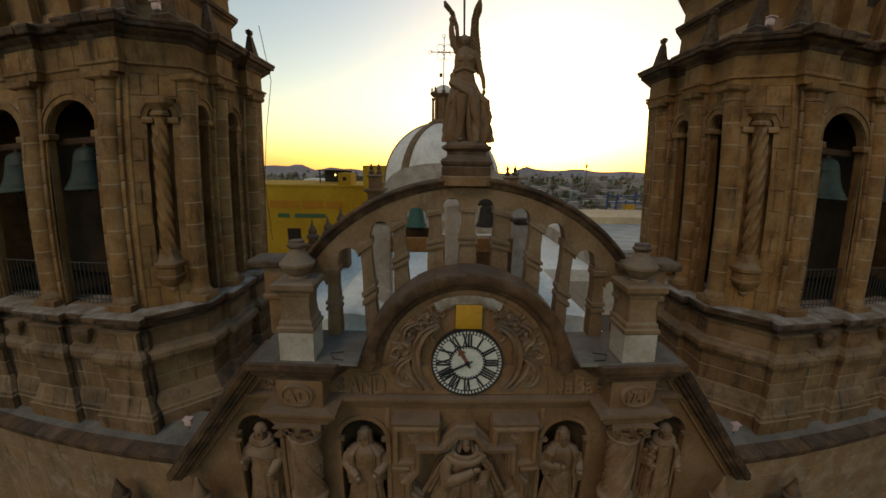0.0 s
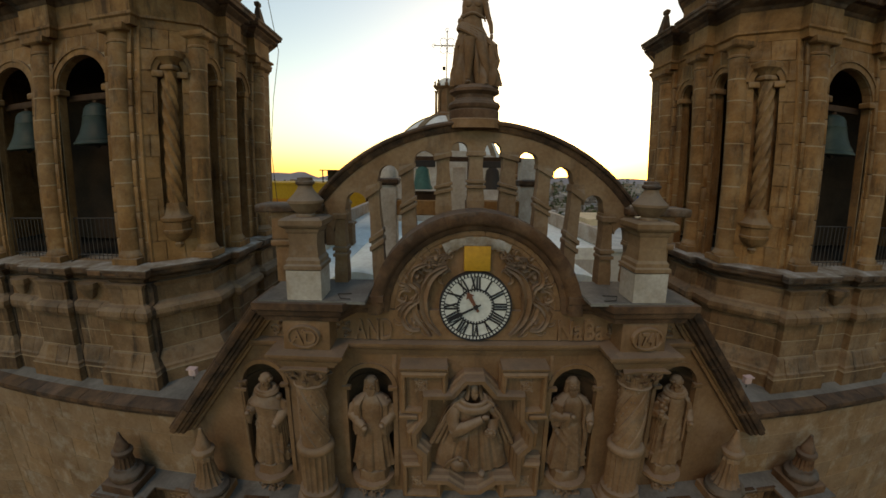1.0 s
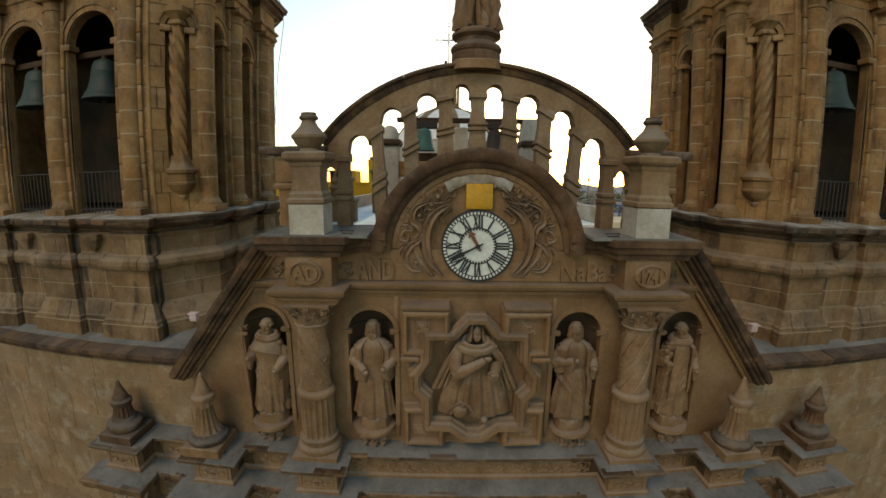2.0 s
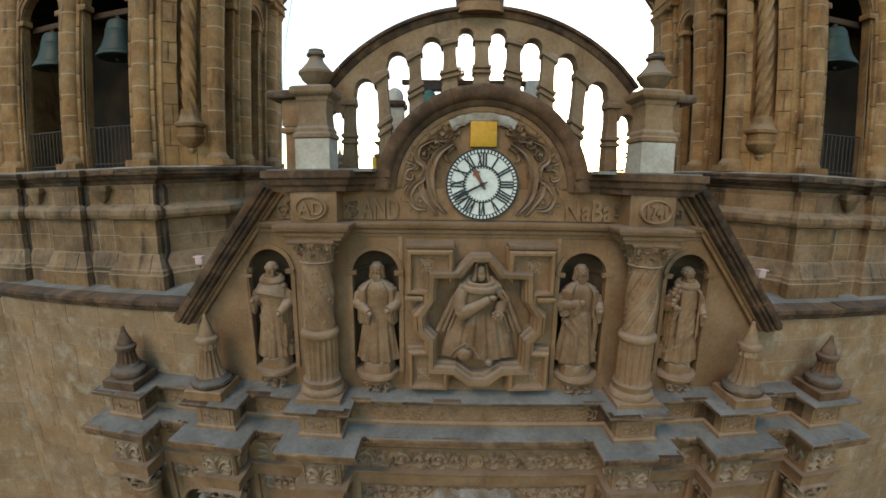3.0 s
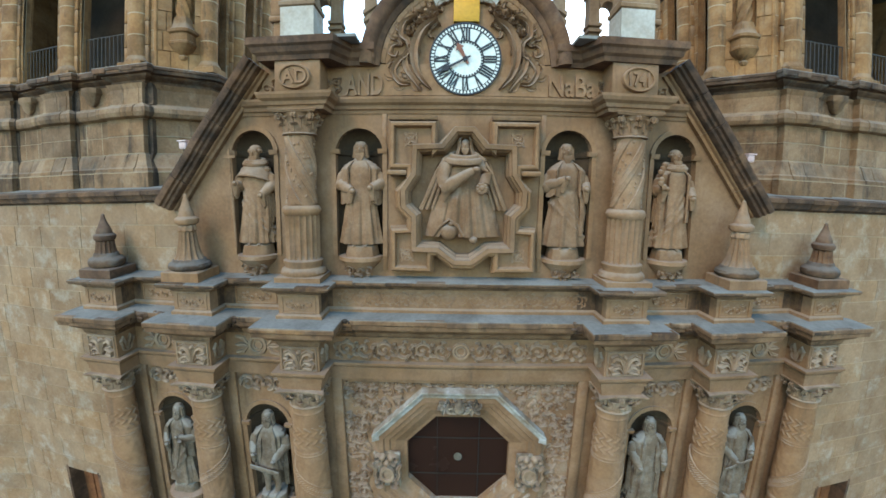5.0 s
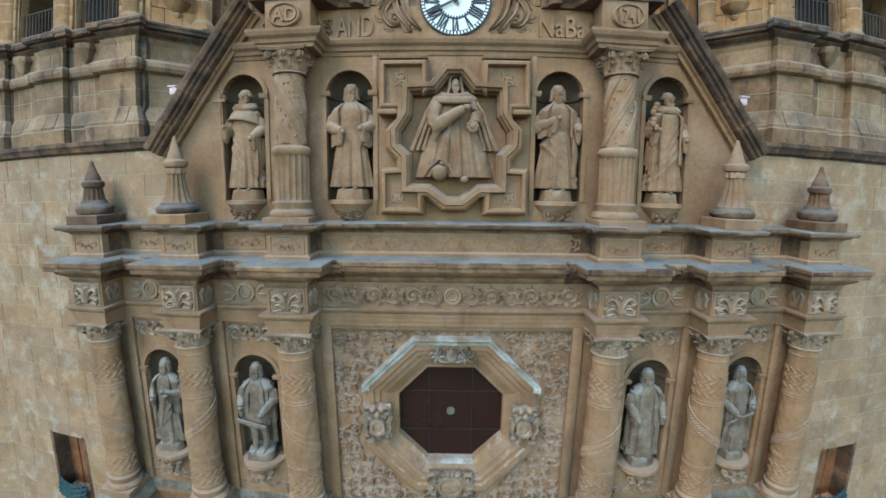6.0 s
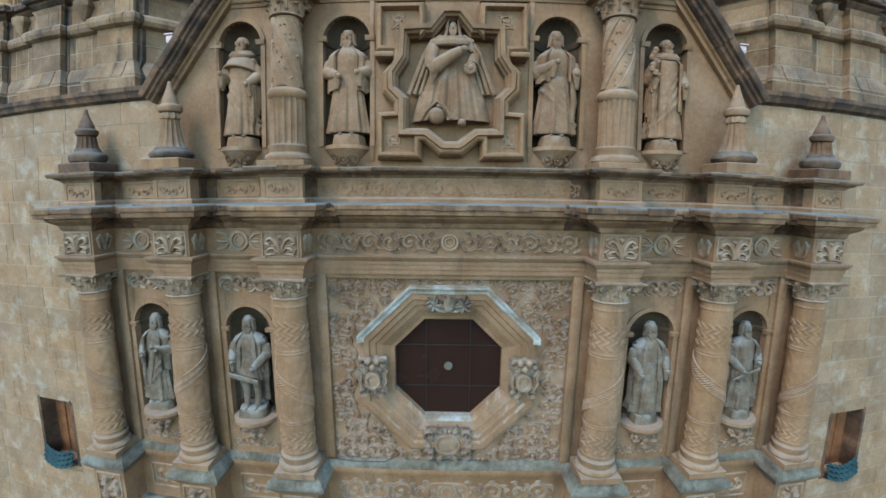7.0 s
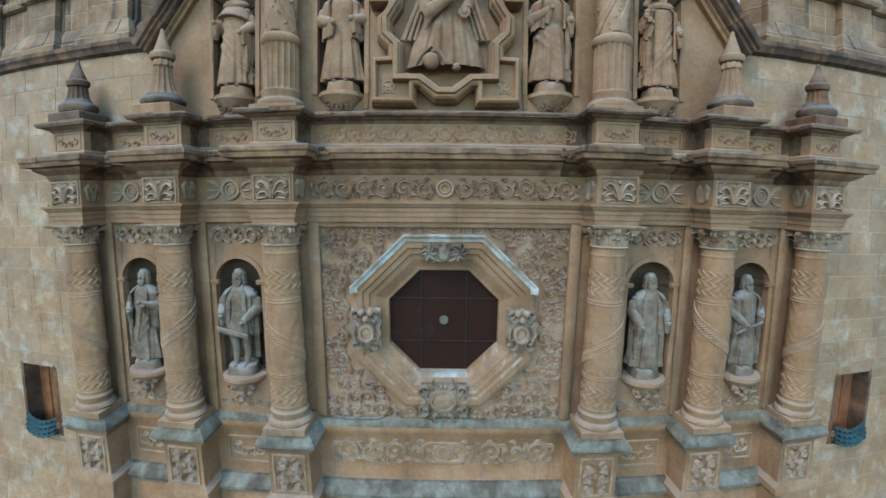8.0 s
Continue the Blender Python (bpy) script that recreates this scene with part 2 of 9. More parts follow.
TOWN = surface("town_render", [(0.30, 0.28, 0.25), (0.45, 0.42, 0.38)], scale=0.05, grain=1, bump=0, vary=0.3)


def glass():
    m, nt, ln, bs = nodes_of("dusty_window_glass")
    bs.inputs["Base Color"].default_value = (0.020, 0.009, 0.006, 1)
    bs.inputs["Roughness"].default_value = 0.12
    bs.inputs["Specular IOR Level"].default_value = 0.16
    n = nt.new("ShaderNodeTexNoise")
    n.inputs["Scale"].default_value, n.inputs["Detail"].default_value = 2.2, 6
    r = ramp(nt, [(0.4, (0.10, 0.10, 0.10)), (0.7, (0.32, 0.32, 0.32))])
    ln.new(n.outputs[0], r.inputs[0])
    ln.new(r.outputs[0], bs.inputs["Roughness"])
    return m


GLASS = glass()
# ---- shaping helpers. Plans are drawn for a straight front; bow() bends them to fit the camera's view ----
# polynomial terms fitted to the wide lens view, not to the building's plan
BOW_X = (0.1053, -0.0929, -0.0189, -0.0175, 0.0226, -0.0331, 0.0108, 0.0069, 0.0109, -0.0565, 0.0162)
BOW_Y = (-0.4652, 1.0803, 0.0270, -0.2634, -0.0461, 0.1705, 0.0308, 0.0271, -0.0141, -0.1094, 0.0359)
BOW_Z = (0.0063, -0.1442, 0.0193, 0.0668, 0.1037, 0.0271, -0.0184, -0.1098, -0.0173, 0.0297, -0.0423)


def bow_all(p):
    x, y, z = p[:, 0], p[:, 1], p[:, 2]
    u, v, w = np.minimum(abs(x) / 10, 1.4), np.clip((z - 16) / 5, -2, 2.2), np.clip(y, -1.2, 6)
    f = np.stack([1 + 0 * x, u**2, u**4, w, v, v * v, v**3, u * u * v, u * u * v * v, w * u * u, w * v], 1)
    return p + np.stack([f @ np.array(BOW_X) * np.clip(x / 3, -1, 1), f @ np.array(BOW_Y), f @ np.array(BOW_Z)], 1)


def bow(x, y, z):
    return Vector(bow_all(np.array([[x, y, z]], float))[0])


ORIGIN = {}


def thing(name, base, label, category, group="", kind="", bowed=True):
    """An empty at the base of a thing, to which its parts are given."""
    ob = new(name)
    ob.empty_display_size = 0.2
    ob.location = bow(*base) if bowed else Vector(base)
    ORIGIN[ob.name] = Vector(ob.location)
    return tagged(ob, label, category, group, kind)


def mesh_of(name, bm, mat, bowed, origin, smooth):
    me = bpy.data.meshes.new(name)
    bm.to_mesh(me)
    bm.free()
    n = len(me.vertices)
    co = np.empty(n * 3)
    me.vertices.foreach_get("co", co)
    co = co.reshape(n, 3)
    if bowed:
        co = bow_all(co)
    if origin is None:
        origin = Vector(((co[:, 0].min() + co[:, 0].max()) / 2, (co[:, 1].min() + co[:, 1].max()) / 2, co[:, 2].min()))
    me.vertices.foreach_set("co", (co - np.array(origin)).ravel())
    me.materials.append(mat)
    if smooth:
        me.polygons.foreach_set("use_smooth", [True] * len(me.polygons))
        me.set_sharp_from_angle(angle=radians(38))
    me.update()
    return me, origin


def part(name, bm, mat, parent, label="", bowed=True, smooth=True, kind=""):
    """Links a bmesh as one mesh object under a thing or under a part."""
    origin = ORIGIN[parent.name]
    me, _ = mesh_of(name, bm, mat, bowed, origin, smooth)
    ob = new(name, me)
    ob.parent = parent
    ORIGIN[ob.name] = origin
    return tagged(ob, label, kind=kind)


def solid(name, bm, mat, label="", category="", group="", kind="", bowed=True, smooth=True):
    """A thing that is one mesh."""
    me, origin = mesh_of(name, bm, mat, bowed, None, smooth)
    ob = new(name, me)
    ob.location = origin
    ORIGIN[ob.name] = Vector(origin)
    return tagged(ob, label, category, group, kind)


def flat(u, d, z):
    """Along the front, depth behind the y = 0 line, height."""
    return (u, d, z)


def box(bm, x0, x1, y0, y1, z0, z1, at=flat, step=1.2, bev=0.0):
    """A block, cut along its length so that it can follow a curve; bev rounds its edges."""
    n, k = max(1, math.ceil(abs(x1 - x0) / step)), max(1, math.ceil(abs(z1 - z0) / 1.5))
    b = min(bev, abs(x1 - x0) * 0.3, abs(y1 - y0) * 0.3, abs(z1 - z0) * 0.3)
    if b <= 0:
        ring = [(y0, z0)] + [(y0, z0 + (z1 - z0) * j / k) for j in range(1, k)] + [(y0, z1), (y1, z1), (y1, z0)]
    else:
        ring = [(y0 + b, z0), (y0, z0 + b), (y0, z1 - b), (y0 + b, z1), (y1, z1), (y1, z0)]
    xs = [x0 + (x1 - x0) * i / n for i in range(n + 1)]
    if b > 0:
        xs = [x0] + [x0 + b + (x1 - x0 - 2 * b) * i / n for i in range(n + 1)] + [x1]
    rows = []
    for i, x in enumerate(xs):
        pull = b if b > 0 and i in (0, len(xs) - 1) else 0
        rows.append([bm.verts.new(at(x, max(d, y0 + pull), min(max(z, z0 + pull), z1 - pull))) for d, z in ring])
    m = len(ring)
    for a, c in zip(rows, rows[1:]):
        for j in range(m):
            bm.faces.new((a[j], a[(j + 1) % m], c[(j + 1) % m], c[j]))
    bm.faces.new(rows[0][::-1])
    bm.faces.new(rows[-1])


def sweep(bm, path, profile, at=flat, step=1.0):
    """A moulding: a profile of (outwards, height) drawn along a plan line with mitred corners. Outwards is to the right of the way (towards the viewer for a line from left to right)."""
    pts = []
    for (ax, ay), (bx, by) in zip(path, path[1:]):
        n = max(1, int(math.hypot(bx - ax, by - ay) / step))
        pts += [(ax + (bx - ax) * i / n, ay + (by - ay) * i / n) for i in range(n)]
    pts.append(path[-1])
    rows = []
    for i, (x, y) in enumerate(pts):
        dirs = []
        for a, b in ((i - 1, i), (i, i + 1)):
            if a >= 0 and b < len(pts):
                dx, dy = pts[b][0] - pts[a][0], pts[b][1] - pts[a][1]
                ln = math.hypot(dx, dy) or 1
                dirs.append((dy / ln, -dx / ln))
        nx, ny = sum(d[0] for d in dirs), sum(d[1] for d in dirs)
        s = nx * nx + ny * ny
        k = len(dirs) / s if s > 1e-6 else 1
        nx, ny = nx * k, ny * k
        rows.append([bm.verts.new(at(x + nx * o, y + ny * o, z)) for o, z in profile])
    m = len(profile)
    for a, b in zip(rows, rows[1:]):
        for j in range(m):
            bm.faces.new((a[j], b[j], b[(j + 1) % m], a[(j + 1) % m]))
    bm.faces.new(rows[0])
    bm.faces.new(rows[-1][::-1])


def cornice(z0, z1, out, back=-0.3):
    """A classical cornice profile, closed at the back."""
    h = z1 - z0
    return [(back, z0), (0.0, z0), (0.10 * out, z0 + 0.1 * h), (0.16 * out, z0 + 0.25 * h), (0.42 * out, z0 + 0.38 * h), (0.55 * out, z0 + 0.46 * h), (0.58 * out, z0 + 0.55 * h), (0.90 * out, z0 + 0.60 * h), (0.93 * out, z0 + 0.78 * h), (out, z0 + 0.83 * h), (out, z0 + 0.97 * h), (0.97 * out, z1), (back, z1)]


def lathe(bm, cx, cy, rings, seg=28, bend=None, square=0.0):
    """Turned shape: rings of (radius, height); bend(angle, height) adds to the radius; square pulls the plan towards a square."""
    rows = []
    for r, z in rings:
        row = []
        for i in range(seg):
            a = 2 * math.pi * i / seg
            q = r + (bend(a, z) if bend else 0)
            if square > 0:
                q *= 1 + square * (1 / max(abs(math.cos(a)), abs(math.sin(a))) - 1)
            row.append(bm.verts.new((cx + q * math.cos(a), cy + q * math.sin(a), z)))
        rows.append(row)
    for a, b in zip(rows, rows[1:]):
        for i in range(seg):
            bm.faces.new((a[i], a[(i + 1) % seg], b[(i + 1) % seg], b[i]))
    bm.faces.new(rows[0][::-1])
    bm.faces.new(rows[-1])


def plinth(bm, cx, cy, rings):
    """Square-plan turned shape: rings of (half width, height)."""
    rows = [[bm.verts.new((cx + sx * r, cy + sy * r, z)) for sx, sy in ((-1, -1), (0, -1), (1, -1), (1, 1), (-1, 1))] for r, z in rings]
    for a, b in zip(rows, rows[1:]):
        for i in range(5):
            bm.faces.new((a[i], a[(i + 1) % 5], b[(i + 1) % 5], b[i]))
    bm.faces.new(rows[0][::-1])
    bm.faces.new(rows[-1])


def tube(bm, pts, r0, r1=None, seg=6):
    """A round rod along points, tapering from r0 to r1."""
    r1 = r0 if r1 is None else r1
    pts = [Vector(p) for p in pts]
    rows = []
    for i, p in enumerate(pts):
        d = (pts[min(i + 1, len(pts) - 1)] - pts[max(i - 1, 0)]).normalized()
        a = d.cross(Vector((0, 0, 1)) if abs(d.z) < 0.9 else Vector((0, 1, 0))).normalized()
        b = d.cross(a)
        r = r0 + (r1 - r0) * i / max(1, len(pts) - 1)
        rows.append([bm.verts.new(p + a * r * math.cos(2 * math.pi * j / seg) + b * r * math.sin(2 * math.pi * j / seg)) for j in range(seg)])
    for a, b in zip(rows, rows[1:]):
        for j in range(seg):
            bm.faces.new((a[j], a[(j + 1) % seg], b[(j + 1) % seg], b[j]))
    bm.faces.new(rows[0][::-1])
    bm.faces.new(rows[-1])


def blob(bm, c, r, seg=10, rings=7):
    """An ellipsoid with radii r."""
    rows = []
    for i in range(1, rings):
        t = math.pi * i / rings
        rows.append([bm.verts.new((c[0] + r[0] * math.sin(t) * math.cos(2 * math.pi * j / seg), c[1] + r[1] * math.sin(t) * math.sin(2 * math.pi * j / seg), c[2] - r[2] * math.cos(t))) for j in range(seg)])
    lo, hi = bm.verts.new((c[0], c[1], c[2] - r[2])), bm.verts.new((c[0], c[1], c[2] + r[2]))
    for a, b in zip(rows, rows[1:]):
        for j in range(seg):
            bm.faces.new((a[j], a[(j + 1) % seg], b[(j + 1) % seg], b[j]))
    for j in range(seg):
        bm.faces.new((lo, rows[0][(j + 1) % seg], rows[0][j]))
        bm.faces.new((hi, rows[-1][j], rows[-1][(j + 1) % seg]))


def opened_wall(bm, u0, u1, z0, z1, d, thick, openings, at=flat, top=None):
    """A wall plate with round-headed openings (centre, half width, sill, crown) right through it. top(u): height of an uneven top."""
    top = top or (lambda u: z1)
    us = set([u0, u1])
    for c, h, zs, zt in openings:
        us |= {c + h * math.sin(math.pi * (i / 12 - 0.5)) for i in range(13)}
    cuts = sorted(us)
    full = [cuts[0]]
    for a, b in zip(cuts, cuts[1:]):
        n = max(1, math.ceil((b - a) / 0.8))
        full += [a + (b - a) * i / n for i in range(1, n + 1)]

    def quad(a, b, za0, zb0, za1, zb1, dd, flip):
        q = [bm.verts.new(at(a, dd, za0)), bm.verts.new(at(b, dd, zb0)), bm.verts.new(at(b, dd, zb1)), bm.verts.new(at(a, dd, za1))]
        bm.faces.new(q[::-1] if flip else q)

    def strip(a, b, za, zb, flip):
        q = [bm.verts.new(at(a, d, za)), bm.verts.new(at(b, d, zb)), bm.verts.new(at(b, d + thick, zb)), bm.verts.new(at(a, d + thick, za))]
        bm.faces.new(q[::-1] if flip else q)

    for a, b in zip(full, full[1:]):
        m = (a + b) / 2
        hole = next((o for o in openings if abs(m - o[0]) < o[1] - 1e-6), None)
        for dd, flip in ((d, False), (d + thick, True)):
            if hole is None:
                nz = max(1, math.ceil((z1 - z0) / 1.5))
                for k in range(nz):
                    lo = lambda u: z0 + (top(u) - z0) * k / nz
                    hi = lambda u: z0 + (top(u) - z0) * (k + 1) / nz
                    quad(a, b, lo(a), lo(b), hi(a), hi(b), dd, flip)
            else:
                c, h, zs, zt = hole
                arc = lambda u: zt - h + math.sqrt(max(0, h * h - (u - c) ** 2))
                quad(a, b, arc(a), arc(b), top(a), top(b), dd, flip)
                if zs > z0 + 1e-6:
                    quad(a, b, z0, z0, zs, zs, dd, flip)
        strip(a, b, top(a), top(b), False)
        strip(a, b, z0, z0, True)
        if hole is not None:
            strip(a, b, arc(a), arc(b), True)
            strip(a, b, zs, zs, False)
    for c, h, zs, zt in openings:
        for u, flip in ((c - h, False), (c + h, True)):
            q = [bm.verts.new(at(u, d, zs)), bm.verts.new(at(u, d + thick, zs)), bm.verts.new(at(u, d + thick, zt - h)), bm.verts.new(at(u, d, zt - h))]
            bm.faces.new(q[::-1] if flip else q)
    for u, flip in ((u0, True), (u1, False)):
        q = [bm.verts.new(at(u, d, z0)), bm.verts.new(at(u, d + thick, z0)), bm.verts.new(at(u, d + thick, top(u))), bm.verts.new(at(u, d, top(u)))]
        bm.faces.new(q[::-1] if flip else q)
    bmesh.ops.remove_doubles(bm, verts=bm.verts, dist=1e-4)


def arch_band(bm, c, h, zs, zt, width, d0, d1, at=flat, seg=20, lo=None):
    """A raised surround round a round-headed opening, from the sill up, over the arch and down."""
    path = [(-1, zs if lo is None else lo)] + [(None, i) for i in range(seg + 1)] + [(1, zs if lo is None else lo)]
    rows = []
    for k, v in path:
        if k is None:
            a = math.pi * (1 - v / seg)
            inner, outer = (c + h * math.cos(a), zt - h + h * math.sin(a)), (c + (h + width) * math.cos(a), zt - h + (h + width) * math.sin(a))
        else:
            inner, outer = (c + k * h, v), (c + k * (h + width), v)
        rows.append([bm.verts.new(at(*p)) for p in ((inner[0], d1, inner[1]), (inner[0], d0, inner[1]), (outer[0], d0, outer[1]), (outer[0], d1, outer[1]))])
    for a, b in zip(rows, rows[1:]):
        for j in range(4):
            bm.faces.new((a[j], b[j], b[(j + 1) % 4], a[(j + 1) % 4]))
    bm.faces.new(rows[0])
    bm.faces.new(rows[-1][::-1])


def ring_arch(bm, cx, cz, profile, a0, a1, seg=48):
    """A moulded arch: profile of (radius, depth) swept from angle a0 to a1 (degrees) round (cx, cz)."""
    rows = []
    for i in range(seg + 1):
        a = radians(a0 + (a1 - a0) * i / seg)
        rows.append([bm.verts.new((cx + r * math.cos(a), d, cz + r * math.sin(a))) for r, d in profile])
    m = len(profile)
    for a, b in zip(rows, rows[1:]):
        for j in range(m):
            bm.faces.new((a[j], b[j], b[(j + 1) % m], a[(j + 1) % m]))
    bm.faces.new(rows[0])
    bm.faces.new(rows[-1][::-1])


def lip_stones(parent, path, off, z0, z1, size, rng, mat, name="lip_stone", jut=0.03):
    """Worn edge stones along the viewer-facing runs of a cornice, each a little out of line."""
    for (ax, ay), (bx, by) in zip(path, path[1:]):
        if abs(ay - by) > 1e-6 or bx - ax < 0.25:
            continue
        ua, ub = ax - (off if ay < 0.1 or size < 0.55 else 0), bx + (off if ay < 0.1 or size < 0.55 else 0)
        n = max(1, round((ub - ua) / size))
        for i in range(n):
            u0, u1 = ua + (ub - ua) * i / n + rng.uniform(0.003, 0.012), ua + (ub - ua) * (i + 1) / n - rng.uniform(0.003, 0.012)
            bm = bmesh.new()
            box(bm, u0, u1, ay - off - rng.uniform(-0.35, 1) * jut, ay - off + 0.25, z0 + rng.uniform(-0.012, 0.012), z1 + rng.uniform(-0.012, 0.014), step=5, bev=rng.uniform(0.012, 0.03))
            part(name, bm, (SOOT_RUST_SHADE if mat is CORNICE else STONE_BROWN) if rng.random() < 0.34 else mat, parent, smooth=False)


def mesh():
    return bmesh.new()


def made(fn, *args, **kw):
    bm = bmesh.new()
    fn(bm, *args, **kw)
    return bm
# ---- the front wall ----
WALL = 0.82
COLS = (-8.56, -6.02, -3.46, 3.46, 6.02, 8.56)
NICHES_UP = [(s * x, 0.52, 15.72, 18.55) for s in (-1, 1) for x in (2.28, 4.78)]
NICHES_LOW = [(s * x, 0.56, 9.35, 12.08) for s in (-1, 1) for x in (4.72, 7.26)]


def rake_top(u):
    return 19.75 if abs(u) < 4.95 else 19.75 - (abs(u) - 4.95) * 1.38


wall_front = thing("wall_front", (0, WALL, 0), "tawny sandstone church front with niches", "wall", kind="structure")
bm = mesh()
opened_wall(bm, -6.85, 6.85, 15.0, 19.75, WALL, 0.9, NICHES_UP, top=rake_top)
part("upper_wall", bm, STONE, wall_front, smooth=False)
bm = mesh()
opened_wall(bm, -9.1, -2.95, 5.0, 15.0, 0.55, 1.2, [n for n in NICHES_LOW if n[0] < 0])
part("portal_wall", bm, STONE, wall_front, smooth=False)
bm = mesh()
opened_wall(bm, 2.95, 9.1, 5.0, 15.0, 0.55, 1.2, [n for n in NICHES_LOW if n[0] > 0])
part("portal_wall", bm, STONE, wall_front, smooth=False)
# semicircular gable wall round the clock
bm = mesh()
seg = 40
loop = [(-2.1, 19.15)] + [(2.1 * math.cos(math.pi * (1 - i / seg)), 19.80 + 2.1 * math.sin(math.pi * (1 - i / seg))) for i in range(seg + 1)] + [(2.1, 19.15)]
for d, flip in ((WALL + 0.02, False), (WALL + 0.9, True)):
    f = bm.faces.new([bm.verts.new((x, d, z)) for x, z in (loop if not flip else loop[::-1])])
ringv = [[bm.verts.new((x, d, z)) for d in (WALL + 0.02, WALL + 0.9)] for x, z in loop]
for a, b in zip(ringv, ringv[1:]):
    bm.faces.new((a[0], a[1], b[1], b[0]))
bmesh.ops.remove_doubles(bm, verts=bm.verts, dist=1e-4)
part("gable_wall", bm, STONE, wall_front, smooth=False)
# block course between entablature and slab
part("frieze_wall", made(box, -4.5, 4.5, WALL - 0.06, WALL + 0.9, 19.24, 19.9), STONE, wall_front, smooth=False)

# flank walls with the window openings
for s, nm in ((-1, "wall_west"), (1, "wall_east")):
    w = thing(nm, (s * 11, WALL, 0), "pale ashlar church side wall with a small window", "wall", kind="structure")
    bm = mesh()
    wx0, wx1, wz0, wz1 = 10.68, 11.93, 6.95, 8.95
    for x0, x1, z0, z1 in ((9.05, wx0, 0, 16.95), (wx1, 14, 0, 16.95), (14, 24, 0, 16.95), (wx0, wx1, 0, wz0), (wx0, wx1, wz1, 16.95), (6.8, 9.05, 14.4, 16.95)):
        a, b = (x0, x1) if s > 0 else (-x1, -x0)
        n = math.ceil((z1 - z0) / 0.6)
        for k in range(n):
            box(bm, a, b, WALL + 0.010, WALL + 0.95, z0 + (z1 - z0) * k / n, z0 + (z1 - z0) * (k + 1) / n, step=0.45)
    part("core", bm, MORTAR, w, smooth=False)

# ---- cornices and slabs of the upper front ----
entablature = thing("entablature", (0, WALL, 18.85), "moulded sandstone entablature over the upper niches", "entablature", kind="structure")
path = [(-5.3, WALL), (-4.05, WALL), (-4.05, 0.12), (-2.9, 0.12), (-2.9, WALL), (2.9, WALL), (2.9, 0.12), (4.05, 0.12), (4.05, WALL), (5.3, WALL)]
bm = mesh()
sweep(bm, path, [(-0.3, 18.86), (0.03, 18.86), (0.05, 18.93), (0.10, 18.95), (0.12, 19.02), (0.20, 19.07), (0.24, 19.14), (0.24, 19.19), (-0.3, 19.24)])
part("moulding", bm, STONE, entablature, smooth=False)
path = [(-4.3, WALL + 0.3), (-4.3, 0.1), (-2.75, 0.1), (-2.5, WALL - 0.15), (-1.9, WALL - 0.15)]
for s in (-1, 1):
    slab = thing("gable_slab", (s * 3.4, 0.3, 19.85), "grey weathered stone slab capping the gable shoulder", "slab", group="gable slabs", kind="structure")
    p = path if s < 0 else [(-x, y) for x, y in path[::-1]]
    bm = mesh()
    sweep(bm, p, [(-0.5, 19.86), (0, 19.86), (0.03, 19.95), (0.10, 20.0), (0.14, 20.1), (0.2, 20.14), (0.2, 20.28), (-0.5, 20.28)])
    part("moulding", bm, STONE_BROWN, slab, smooth=False)
    bm = mesh()
    a, b = (-4.40, -2.2) if s < 0 else (2.2, 4.40)
    box(bm, a, b, 0.02, 1.7, 20.25, 20.31)
    part("top", bm, LEDGE, slab, "grey lime-washed top")
    part("pier", made(box, s * 3.46 - 0.5, s * 3.46 + 0.5, 0.16, WALL + 0.2, 19.2, 19.88, bev=0.02), STONE, slab)

# ---- clock gable arch ----
gable = thing("clock_gable", (0, 0.7, 19.8), "rounded sandstone gable moulding round the church clock", "gable")
for k in range(15):
    a0, a1 = 2 + 176 * k / 15, 2 + 176 * (k + 1) / 15
    bm = mesh()
    j = 0.006 * ((k * 7) % 5 - 2) / 2
    ring_arch(bm, 0, 19.80, [(1.82, WALL + 0.1), (1.82, 0.74), (1.87, 0.68), (1.93, 0.66), (1.96, 0.56), (2.02, 0.50), (2.10, 0.475), (2.18, 0.485), (2.22 + j, 0.50 + j), (2.22 + j, WALL + 0.62), (2.0, WALL + 0.62)], a0, a1, 6)
    part("voussoir", bm, STONE_BROWN, gable)
for k in range(17):
    a0 = 4 + 172 * k / 17
    part("inner_archivolt", made(ring_arch, 0, 19.80, [(1.60, WALL + 0.1), (1.60, 0.815), (1.625, 0.795), (1.70, 0.79), (1.72, 0.765), (1.81, 0.76), (1.815, WALL + 0.1)], a0, a0 + 172 / 17 - 0.25, 4), STONE, gable, smooth=False)

# ---- arched screen above the gable ----
SCREEN = 1.42
screen = thing("arched_screen", (0, SCREEN, 20.3), "open segmental stone screen of splayed balusters", "parapet")
RS, CZ = 4.36, 19.40
HOLES = [(s * x, h, zt) for s in (-1, 1) for x, h, zt in ((0.36, 0.175, 23.44), (1.11, 0.215, 23.24), (1.87, 0.215, 22.93), (2.59, 0.22, 22.34), (3.28, 0.17, 21.64))]
HOLES.sort()
def arc_z(x, r):
    return CZ + math.sqrt(max(0.0, r * r - x * x))
def lean_of(x):
    return 0.20 * x / 2.4 if abs(x) < 2.6 else 0.0
xs = sorted({-3.95, 3.95} | {c + h * math.sin(math.pi * (i / 12 - 0.5)) for c, h, _ in HOLES for i in range(13)} | {-3.95 + 0.1 * i for i in range(80)})
bm = mesh()
